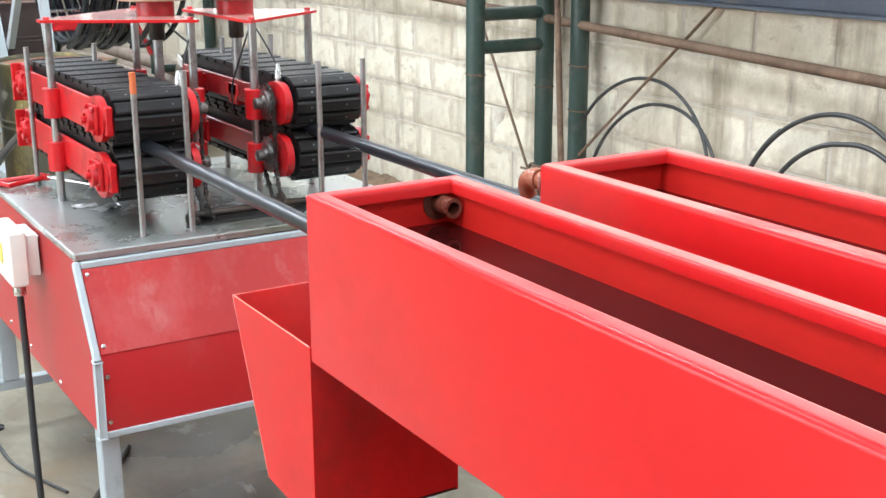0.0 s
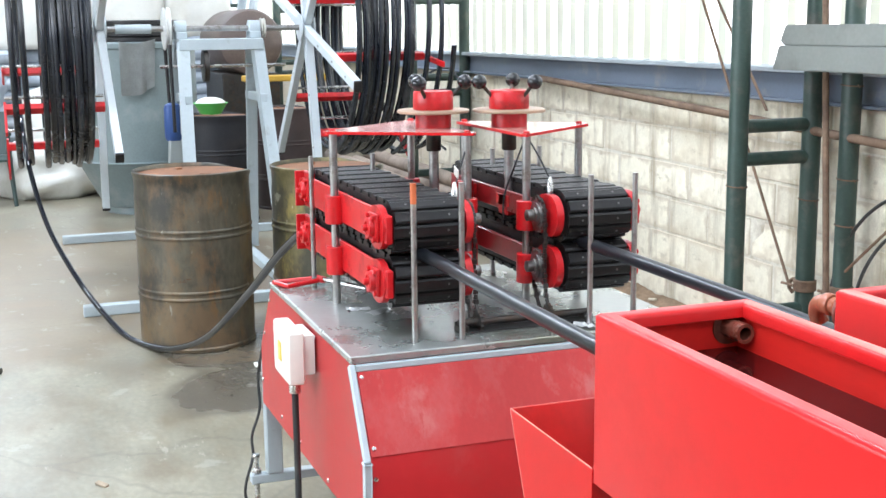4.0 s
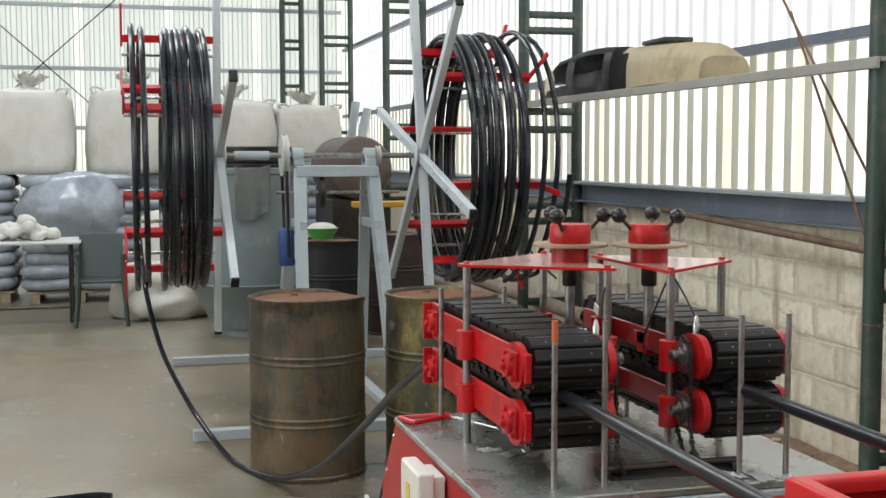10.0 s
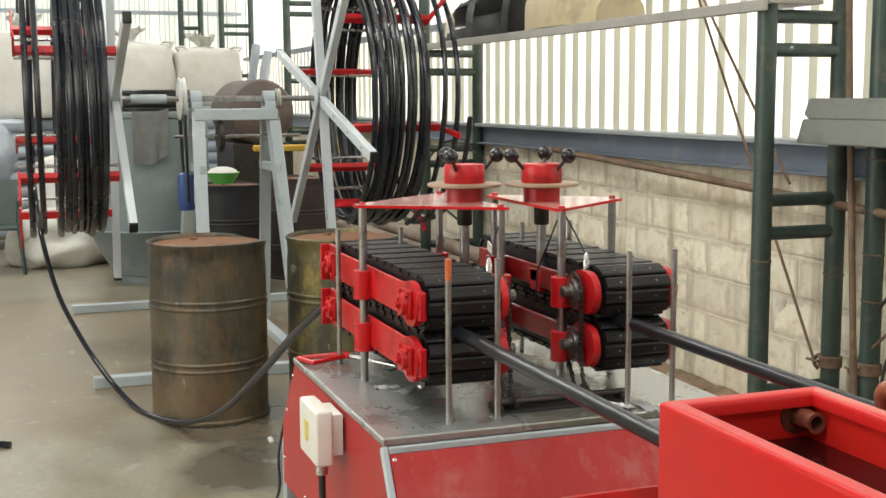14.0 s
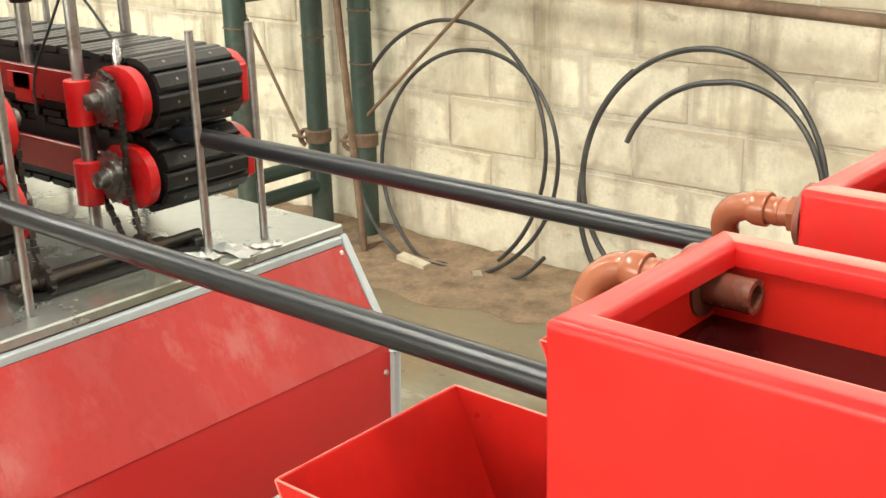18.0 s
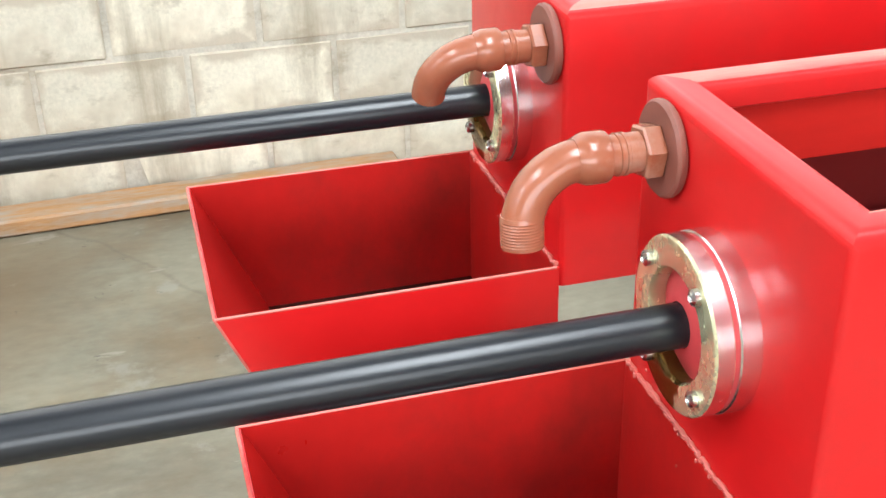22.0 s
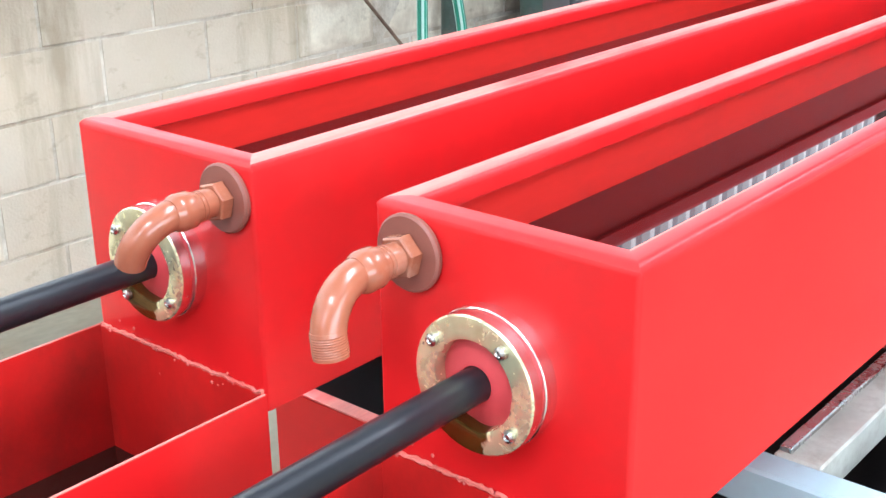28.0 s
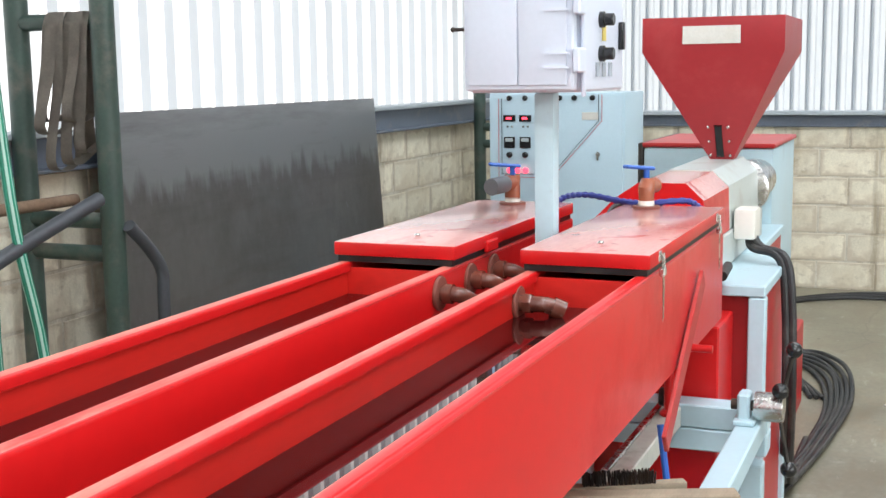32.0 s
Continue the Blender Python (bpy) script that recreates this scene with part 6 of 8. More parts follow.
wall_coil([(157, -1.255, 0.44, 0.31, 0.20), (90, -1.255, 0.44, 0.335, 0.20), (10, -1.30, 0.44, 0.425, 0.18), (-90, -1.28, 0.48, 0.40, 0.18), (-180, -1.29, 0.45, 0.41, 0.17), (-270, -1.29, 0.45, 0.42, 0.17), (-360, -1.30, 0.44, 0.43, 0.16), (-450, -1.36, 0.43, 0.43, 0.16), (-540, -1.29, 0.44, 0.42, 0.15), (-600, -1.29, 0.45, 0.425, 0.15)], 0.0094, "coil of thick black tubing leaning on the block wall")

EARTH = pmat("brown_earth", (0.24, 0.165, 0.105), 0.95, var=0.4, scale=9, fine=70, bump=0.8, dirt=(0.13, 0.085, 0.05), dirt_at=0.58, dirt_scale=12)
bm = B()
rows = []
for i in range(191):
    x = -8.4 + i * 0.04
    wide = 0.16 + 0.14 * noise.noise(Vector((x * 1.3, 0.0, 2.0))) + 0.05 * noise.noise(Vector((x * 6.0, 0.0, 5.0)))
    wide = max(wide, 0.03) * min(1.0, (-0.79 - x) / 0.8) + 0.34 * max(0.0, 1 - ((x + 2.4) / 1.5) ** 2)
    rows.append([bm.verts.new((x, 2.695 - wide * (1 - u) - (0.0 if u < 1 else -0.004), max(0.0, 0.0012 + u * (0.030 + 0.022 * noise.noise(Vector((x * 5, u * 3, 1.0)))) + 0.010 * noise.noise(Vector((x * 17, u * 7, 3.0))) * u))) for u in (0.0, 0.25, 0.5, 0.75, 1.0)])
for u, v in zip(rows, rows[1:]):
    for k in range(4):
        bm.faces.new((u[k], v[k], v[k + 1], u[k + 1]))
solo("earth_strip", bm, EARTH, "brown earth and debris lying along the foot of the block wall", "debris", kind="stuff", sharp=80)
rnd = random.Random(21)
for k in range(22):
    bm = B()
    x, y = rnd.uniform(-6.5, -1.3), rnd.uniform(2.40, 2.62)
    obox(bm, pose(x, y, 0.022, rnd.uniform(-8, 8), rnd.uniform(-8, 8), rnd.uniform(0, 180)), rnd.uniform(0.05, 0.16), rnd.uniform(0.015, 0.04), 0.014, 0.003)
    solo("debris_piece", bm, (WOOD, RUSTPIPE, BLOCK)[k % 3], "small broken piece lying in the dirt by the wall", "debris", "debris along the wall")

# ---- take-up winder ----
WX, WZ = -6.38, 1.565
th = thing("winder_stand", (WX, 0.53, 0), "grey steel winder stand with a long shaft and belt pulleys", "winder stand")
for yy in (0.30, 0.77):
    for s in (-1, 1):
        p, q = Vector((WX + s * 0.10, yy, 1.47)), Vector((WX + s * 0.56, yy + (0.05 if yy > 0.5 else -0.05), 0.05))
        d = q - p
        bm = B()
        obox(bm, Matrix.Translation((p + q) / 2) @ d.to_track_quat("Z", "Y").to_matrix().to_4x4(), 0.07, 0.07, d.length, 0.004)
        part("leg", bm, GREY_PAINT, th)
    bm = B()
    box(bm, WX - 0.26, WX + 0.26, yy - 0.022, yy + 0.022, 1.10, 1.155, 0.004)
    part("cross_tie", bm, GREY_PAINT, th)
    bm = B()
    box(bm, WX - 0.07, WX + 0.07, yy - 0.035, yy + 0.035, 1.50, 1.545, 0.004)
    ring(bm, (WX, yy - 0.035, WZ), (0, 1, 0), [(0.05, 0), (0.05, 0.07)], 18, False)
    part("pillow_bearing", bm, GREY_PAINT, th)
    bm = B()
    box(bm, WX - 1.37, WX + 1.08, yy - 0.035, yy + 0.035, 0.0, 0.05, 0.004)
    part("base_rail", bm, GREY_PAINT, th)
bm = B()
box(bm, WX - 0.16, WX + 0.16, 0.27, 0.80, 1.43, 1.50, 0.004)
part("top_beam", bm, GREY_PAINT, th)
for xx in (WX - 1.37, WX + 1.08):
    bm = B()
    box(bm, xx - 0.035, xx + 0.035, -0.45, 1.25, 0.0, 0.06, 0.004)
    part("foot_bar", bm, GREY_PAINT, th)
bm = B()
rod(bm, (WX, -0.26, WZ), (WX, 1.16, WZ), 0.018, 16)
part("shaft", bm, ROD, th)
bm = B()
rod(bm, (WX, -0.10, WZ), (WX, 0.12, WZ), 0.029, 16)
part("shaft_sleeve", bm, GREY_PAINT, th)
bm = B()
ring(bm, (WX, 0.195, WZ), (0, 1, 0), [(0.13, 0), (0.135, 0.005), (0.118, 0.02), (0.135, 0.035), (0.13, 0.04)], 32, False)
part("large_pulley", bm, pmat("pale_pulley", (0.55, 0.55, 0.53), 0.45), th, "pale belt pulley")
bm = B()
ring(bm, (WX + 0.1, 0.42, 1.33), (0, 1, 0), [(0.10, 0), (0.10, 0.03), (0.03, 0.035)], 28, False)
part("small_pulley", bm, DARK_STEEL, th)
bm = B()
rod(bm, (WX + 0.1, 0.15, 1.33), (WX + 0.1, 0.95, 1.33), 0.012, 10)
part("lay_shaft", bm, STEEL, th)
bm = B()
tube(bm, [(WX + 0.12, 0.215, WZ - 0.1), (WX + 0.14, 0.22, 0.92)], 0.012, 6)
tube(bm, [(WX - 0.12, 0.215, WZ - 0.1), (WX - 0.02, 0.22, 0.92)], 0.012, 6)
part("drive_belt", bm, RUBBER, th)
bm = B()
ring(bm, (WX + 0.02, 0.225, 0.86), (0, 0, 1), [(0.045, 0), (0.055, 0.02), (0.055, 0.20), (0.045, 0.23), (0.02, 0.24)], 20, False)
part("motor", bm, pmat("blue_motor", (0.03, 0.075, 0.24), 0.45, var=0.15), th, "blue electric motor")
bm = B()
box(bm, WX - 0.20, WX + 0.08, 0.265, 0.30, 0.90, 1.06, 0.004)
part("motor_bracket", bm, GREY_PAINT, th)
bm = B()
ring(bm, (WX, 0.815, WZ), (0, 1, 0), [(0.062, 0), (0.065, 0.004), (0.055, 0.014), (0.065, 0.024), (0.062, 0.028)], 28, False)
part("small_pale_pulley", bm, pmat("cream_pulley", (0.45, 0.43, 0.38), 0.45), th, "small cream pulley")
ALU_BAR = pmat("pale_grey_bar", (0.52, 0.56, 0.58), 0.4, var=0.06, scale=5, fine=50, bump=0.03)


def reel(y, out, angles, radius, grip, label, flare=False):
    """A spoked reel on the shaft's end, with red pipe holders that point away from the stand."""
    th = thing("winder_reel", (WX, y, WZ), label, "winder reel", "winder reels")
    bm = B()
    ring(bm, (WX, y - 0.05, WZ), (0, 1, 0), [(0.085, 0), (0.085, 0.012), (0.03, 0.014), (0.03, 0.08), (0.085, 0.082), (0.085, 0.094)], 28, False)
    part("hub", bm, ALU_BAR, th)
    for k, a in enumerate(angles):
        d = Vector((math.cos(radians(a)), 0, math.sin(radians(a))))
        turn = Matrix((d, (0, 1, 0), d.cross(Vector((0, 1, 0))))).transposed().to_4x4()
        hold_at = lambda p: Matrix.Translation(p) @ turn
        c = Vector((WX, y + 0.008 * (k - 1), WZ))
        bm = B()
        obox(bm, hold_at(c), 2 * radius, 0.045, 0.062, 0.003)
        bar = part("spoke", bm, ALU_BAR, th, "pale grey square tube")
        for s in (-1, 1):
            bm = B()
            obox(bm, hold_at(c + d * s * (radius + 0.006)), 0.018, 0.048, 0.066, 0.003)
            part("end_plug", bm, RUBBER, bar, "black end plug")
            for q in (0.35, 0.62, 0.86):
                bm = B()
                ring(bm, c + d * s * radius * q + Vector((0, -out * 0.0226, 0)), (0, -out, 0), [(0.008, 0), (0.008, 0.004)], 10, False)
                part("bolt", bm, STEEL, bar)
            g = Vector((WX, y, WZ)) + d * s * grip
            bm = B()
            obox(bm, hold_at(g + Vector((0, out * 0.305, 0))), 0.045, 0.55, 0.045, 0.003)
            part("holder", bm, RED_CAST, bar, "red pipe holder")
            bm = B()
            obox(bm, hold_at(g - d * s * 0.10 + Vector((0, out * 0.305, 0))), 0.016, 0.55, 0.016, 0.002)
            part("tie_rod", bm, STEEL, bar)
            tip = g + Vector((0, out * 0.575, 0))
            tilt = Matrix((d, (0, 1, 0), d.cross(Vector((0, 1, 0))))).transposed().to_4x4() @ Matrix.Rotation(radians(s * out * (20 if flare else 0)), 4, "Z")
            bm = B()
            obox(bm, Matrix.Translation(tip + d * s * 0.08 + Vector((0, out * (0.03 if flare else 0.004), 0))) @ tilt, 0.26, 0.014, 0.035, 0.003)
            part("end_stop", bm, RED_CAST, bar, "red end stop")
    return th


reel(-0.20, -1, (82, 22, -38), 1.15, 0.72, "spoked winder reel with red holders carrying coiled pipe")
reel(1.12, 1, (-15, 44, 102), 1.28, 0.70, "spoked winder reel with red holders beside the wall", True)


def pipe_coil(y0, y1, radius, turns, seed, label):
    """Turns of black pipe wound on a reel, each turn a part, uneven as wound."""
    th = thing("pipe_coil", (WX, (y0 + y1) / 2, WZ - radius), label, "pipe coil", "coils of finished pipe")
    per = 40

    def at(k):
        t = k / per
        a = math.tau * t - 1.4
        y = y0 + (y1 - y0) * (t / turns + 0.035 * math.sin(2.3 * t + seed)) + 0.010 * math.sin(a + seed + 0.4 * t)
        r = radius + 0.016 * math.sin(1.7 * t + seed) + 0.010 * math.sin(2 * a + t)
        return Vector((WX + r * math.cos(a), y, WZ + r * math.sin(a) * (1.05 if math.sin(a) < 0 else 1.0)))
    total = int(turns * per)
    for k in range(0, total, per):
        bm = B()
        tube(bm, [at(j) for j in range(k, min(k + per, total) + 1)], 0.0175, 8)
        part("turn", bm, PIPE_COIL, th)
    return th


pipe_coil(-0.30, -0.545, 0.768, 11.4, 1, "many turns of black pipe wound on the reel")
pipe_coil(-0.645, -0.735, 0.79, 1.6, 5, "two loose outer turns of black pipe on the reel")
pipe_coil(1.24, 1.60, 0.775, 15.4, 2, "turns of black pipe wound on the reel by the wall")
pipe_coil(1.66, 1.86, 0.80, 2.2, 7, "loose outer turns of black pipe hanging on the reel")

# ---- mixing bin, dark drums and bowl behind the winder ----
th = thing("mixing_bin", (-9.3, 0.30, 0), "grey painted round mixing bin with a conical base", "bin")
bm = B()
ring(bm, (-9.3, 0.30, 0.0), (0, 0, 1), [(0.30, 0.0), (0.30, 0.06), (0.33, 0.07), (0.52, 0.44), (0.54, 0.46), (0.51, 0.47), (0.51, 1.40), (0.53, 1.41), (0.53, 1.45), (0.50, 1.46)], 40, False)
part("shell", bm, pmat("grey_green_bin", (0.17, 0.21, 0.215), 0.5, var=0.15, dirt=(0.28, 0.29, 0.28), dirt_at=0.62, dirt_scale=3), th)
for k in range(4):
    bm = B()
    ring(bm, (-9.25, 0.33, 1.462 + 0.045 * k), (0, 0, 1), [(0.34, 0), (0.345, 0.006), (0.345, 0.034), (0.33, 0.043)], 32, False)
    part("black_lid", bm, RUBBER, th, "stacked black plastic lids")
bm = B()
n = 16
rows = []
for i in range(n + 1):
    row = []
    for j in range(9):
        u, v = i / n, j / 8
        x = -8.755 + 0.014 * math.sin(11 * v + 3 * u) + 0.008 * math.sin(23 * v + u)
        row.append(bm.verts.new((x + 0.02 * u, 0.12 + 0.30 * v + 0.03 * u * math.sin(5 * v), 1.47 - 0.44 * u * (1 - 0.12 * v) - 0.02 * math.sin(4 * v))))
    rows.append(row)
for i in range(n):
    for j in range(8):
        bm.faces.new((rows[i][j], rows[i + 1][j], rows[i + 1][j + 1], rows[i][j + 1]))
bmesh.ops.solidify(bm, geom=list(bm.faces), thickness=0.006)
solo("rag", bm, CLOTH, "grey rag hanging over the rim of the bin", "rag", sharp=80)
DARKDRUM = pmat("dark_drum_paint", (0.016, 0.016, 0.019), 0.5, var=0.3, dirt=(0.035, 0.028, 0.025), dirt_at=0.62, spec=0.3)
drum(-8.4, 0.86, DARKDRUM, "black steel drum standing behind the winder")
drum(-9.0, 1.55, pmat("brown_drum_paint", (0.05, 0.032, 0.03), 0.5, var=0.3, dirt=(0.03, 0.025, 0.022), dirt_at=0.6), "brown steel drum standing by the bags")
bm = B()
ring(bm, (-8.34, 0.78, 0.885), (0, 0, 1), [(0.08, 0), (0.135, 0.085), (0.142, 0.09), (0.135, 0.088), (0.08, 0.008)], 28, False)
solo("bowl", bm, pmat("green_plastic", (0.10, 0.48, 0.10), 0.4, var=0.06), "green plastic bowl filled with white flakes", "bowl")
bm = B()
ball(bm, (-8.34, 0.78, 0.965), 0.125, 18, 8, (1, 1, 0.45))
solo("plastic_flakes", bm, BAG_WHITE, "white plastic flakes heaped in the bowl", "flakes")
# round tube rolls and scrap behind the drums
TUBE_M = pmat("dusty_brown_tube", (0.30, 0.235, 0.185), 0.7, var=0.25, scale=4, fine=60, bump=0.15, dirt=(0.16, 0.11, 0.08), dirt_at=0.6, dirt_scale=5)
for xx in (-6.95, -8.55):
    for ya, yb in ((1.87, 2.13), (2.28, 2.52)):
        bm = B()
        box(bm, xx - 0.06, xx + 0.06, ya, yb, 0.0, 0.25, 0.006)
        solo("timber_bearer", bm, WOOD, "rough timber block under a pile of tubes by the wall", "timber", "timber blocks under the tubes")
for k, (y, z, x0, x1) in enumerate(((1.93, 0.306, -9.30, -6.62), (2.05, 0.306, -9.10, -6.50), (1.99, 0.402, -9.25, -6.70), (2.34, 0.306, -9.60, -6.80), (2.46, 0.306, -9.20, -6.58), (2.40, 0.402, -9.40, -6.66))):
    bm = B()
    ring(bm, (x0, y, z), (x1 - x0, 0.012 * (k % 2), 0), [(0.056, 0), (0.056, x1 - x0), (0.047, x1 - x0), (0.047, 0)], 20)
    solo("cardboard_tube", bm, TUBE_M, "long dusty brown tube lying in the pile by the wall", "tube", "tubes piled by the wall")
bm = B()
tube(bm, smooth_line([(-6.95, 2.42, 1.15), (-7.15, 2.40, 1.25), (-7.60, 2.40, 1.20), (-7.98, 2.40, 1.03), (-7.92, 2.40, 0.85), (-7.66, 2.40, 0.72), (-7.30, 2.42, 0.62)], 6), 0.009, 8)
solo("cable", bm, CABLE, "loose black cable looped beside the green column", "cable")
for k, (x, y) in enumerate(((-15.2, 2.3), (-15.0, 2.42), (-14.8, 2.35))):
    bm = B()
    rod(bm, (x, y - 0.25, 0), (x - 0.2, y + 0.15, 2.3 - 0.1 * k), 0.06, 10)
    solo("leaning_profile", bm, BEAM_TOP, "grey profile leaning in the far corner", "profile", "profiles in the far corner")
th = thing("yellow_trestle", (-10.5, 1.95, 0), "yellow painted steel trestle behind the winder", "trestle")
bm = B()
box(bm, -10.6, -10.4, 1.45, 2.50, 1.04, 1.10, 0.01)
part("top_bar", bm, pmat("yellow_paint", (0.50, 0.30, 0.03), 0.5, var=0.15), th, "yellow bar")
for yy in (1.55, 2.40):
    bm = B()
    box(bm, -10.54, -10.46, yy - 0.03, yy + 0.03, 0, 1.039, 0.004)
    part("leg", bm, DARK_STEEL, th)
th = thing("horizontal_tank", (-11.8, 1.6, 0), "brown round tank lying behind the bins", "tank")
bm = B()
ring(bm, (-12.4, 1.65, 1.42), (1, 0, 0), [(0.20, 0), (0.32, 0.06), (0.34, 0.12), (0.34, 1.3), (0.32, 1.36), (0.2, 1.42)], 30, False)
part("shell", bm, pmat("brown_tank_paint", (0.085, 0.06, 0.05), 0.5, var=0.3, dirt=(0.16, 0.12, 0.09), dirt_at=0.62), th)
bm = B()
box(bm, -12.2, -11.1, 1.35, 1.95, 0.0, 1.10, 0.01)
part("stand", bm, DARK_STEEL, th)

# ---- bags and sacks at the far end ----
def big_bag(x, y, z, w, h, seed, lean=0.0):
    """A filled bulk bag with bulging sides and a gathered top."""
    th = thing("bulk_bag", (x, y, z), "white woven bulk bag, filled and tied at the top", "bulk bag", "white bulk bags")
    bm = B()
    keys = [(0.92, 0.0), (1.0, 0.05), (1.03, 0.25), (1.04, 0.5), (1.01, 0.75), (0.97, 0.90), (0.90, 0.965), (0.72, 0.985), (0.40, 1.0), (0.16, 1.03), (0.10, 1.07)]
    prof = []
    for (s0, t0), (s1, t1) in zip(keys, keys[1:]):
        prof += [(s0 + (s1 - s0) * u / 3, t0 + (t1 - t0) * u / 3) for u in range(3)]
    prof.append(keys[-1])
    n = 64
    loops = []
    for s, t in prof:
        lp = []
        for k in range(n):
            a = k * math.tau / n
            c, sn = math.cos(a), math.sin(a)
            q = (abs(c) ** 5 + abs(sn) ** 5) ** -0.2 if t < 0.985 else 1.0
            j = 1 + 0.04 * noise.noise(Vector((c * 1.6 + seed, sn * 1.6, t * 3))) + 0.030 * noise.noise(Vector((c * 5 + seed, sn * 5, t * 6))) + 0.016 * noise.noise(Vector((c * 13, sn * 13 + seed, t * 12)))
            lp.append(bm.verts.new((x + 0.5 * w * s * q * c * j, y + 0.5 * w * s * q * sn * j + lean * t, z + h * t * (1 + 0.025 * noise.noise(Vector((c * 3, sn * 3 + seed, 0)))))))
        loops.append(lp)
    for u, v in zip(loops, loops[1:]):
        for k in range(n):
            bm.faces.new((u[k], u[(k + 1) % n], v[(k + 1) % n], v[k]))
    bm.faces.new(loops[0])
    bm.faces.new(loops[-1])
    part("bag", bm, BAG_WHITE, th, sharp=70)
    # gathered spout, flared and crumpled
    bm = B()
    rows = []
    for i in range(9):
        t = i / 8
        row = []
        for k in range(30):
            a = k * math.tau / 30
            r = 0.06 + 0.10 * t ** 1.2 + 0.030 * math.sin(7 * a + seed) * (0.3 + t) + 0.05 * t * noise.noise(Vector((math.cos(a) * 3, math.sin(a) * 3, seed + t * 4)))
            row.append(bm.verts.new((x + r * math.cos(a), y + lean + 0.06 * t * math.sin(seed) + r * math.sin(a), z + h * 1.03 + 0.13 * t + 0.12 * t * noise.noise(Vector((math.cos(a) * 4, math.sin(a) * 4, seed * 3))))))
        rows.append(row)
    for u, v in zip(rows, rows[1:]):
        for k in range(30):
            bm.faces.new((u[k], u[(k + 1) % 30], v[(k + 1) % 30], v[k]))
    bmesh.ops.solidify(bm, geom=list(bm.faces), thickness=0.004)
    part("tied_spout", bm, BAG_WHITE, th, "crumpled tied spout", sharp=80)
    for s in (-1, 1):
        bm = B()
        p = Vector((x + w * 0.44, y + lean + s * w * 0.44, z + h * 0.93))
        tube(bm, smooth_line([p, p + Vector((0.02, s * 0.03, h * 0.06)), p + Vector((0.0, -s * 0.06, h * 0.07)), p + Vector((-0.02, -s * 0.12, h * 0.02))], 5), 0.014, 6)
        part("lifting_loop", bm, BAG_WHITE, th)
    return th


def sack(bm, x, y, z, sx, sy, sz, turn, seed):
    """One filled sack, pillow-shaped."""
    n, rows = 14, []
    q = Matrix.Rotation(radians(turn), 3, "Z")
    for i, t in enumerate((-1.0, -0.86, -0.5, 0.0, 0.5, 0.86, 1.0)):
        s = max((1 - abs(t) ** 4) ** 0.25 if abs(t) < 1 else 0.0, 0.72)
        lp = []
        for k in range(n):
            a = k * math.tau / n
            c, sn = math.cos(a), math.sin(a)
            e = (abs(c) ** 4 + abs(sn) ** 4) ** -0.25
            j = 1 + 0.05 * noise.noise(Vector((c + seed, sn + t, seed * 1.7)))
            lp.append(bm.verts.new(Vector((x, y, z + sz / 2 + t * sz / 2)) + q @ Vector((sx / 2 * s * e * c * j, sy / 2 * s * e * sn * j, 0))))
        rows.append(lp)
    for u, v in zip(rows, rows[1:]):
        for k in range(n):
            bm.faces.new((u[k], u[(k + 1) % n], v[(k + 1) % n], v[k]))
    bm.faces.new(rows[0])
    bm.faces.new(rows[-1])


def sack_pallet(x, y, layers, seed, wide=1.1, label="stack of plastic-wrapped grey sacks on a wooden pallet"):
    th = thing("sack_pallet", (x, y, 0), label, "pallet of sacks", "pallets of sacks")
    for k in range(3):
        bm = B()
        box(bm, x - 0.5, x + 0.5, y + (k - 1) * wide * 0.42 - 0.05, y + (k - 1) * wide * 0.42 + 0.05, 0.0, 0.10, 0.004)
        part("pallet_bearer", bm, WOOD, th)
    for k in range(5):
        bm = B()
        box(bm, x - 0.5 + 0.21 * k, x - 0.5 + 0.21 * k + 0.14, y - wide / 2, y + wide / 2, 0.102, 0.125, 0.003)
        part("pallet_board", bm, WOOD, th)
    rnd = random.Random(seed)
    for lay in range(layers):
        for k in range(2):
            for i in range(2):
                bm = B()
                sack(bm, x + (i - 0.5) * 0.50 + rnd.uniform(-0.02, 0.02), y + (k - 0.5) * wide * 0.5 + rnd.uniform(-0.02, 0.02), 0.125 + lay * 0.135, 0.56, wide * 0.565, 0.155, rnd.uniform(-3, 3), seed + lay * 7 + k * 3 + i)
                part("sack", bm, BAG_FILM, th, sharp=60)
    return th


sack_pallet(-12.6, -2.45, 9, 11)
sack_pallet(-12.4, -1.22, 9, 12)
sack_pallet(-13.2, -0.05, 9, 13, label="stack of dark sacks on a pallet behind the bin")
sack_pallet(-13.2, 1.15, 10, 14, label="stack of grey sacks under the bulk bags")
sack_pallet(-13.9, -3.7, 10, 15)
for x, y, z, w, h, sd, ln in ((-12.7, -1.75, 1.36, 0.95, 0.92, 1, 0.0), (-12.9, -0.72, 1.36, 0.86, 0.95, 2, 0.05), (-13.1, 0.50, 1.45, 0.98, 0.75, 3, 0.0), (-13.1, 1.38, 1.47, 0.78, 0.68, 4, 0.0), (-12.8, -2.85, 1.36, 0.98, 0.95, 6, 0.0)):
    big_bag(x, y, z, w, h, sd, ln)
th = thing("slumped_bag", (-10.6, -0.35, 0), "slumped white plastic bag lying on the floor", "bag")
bm = B()
ball(bm, (-10.6, -0.35, 0.22), 0.5, 44, 28, (0.9, 1.15, 0.70))
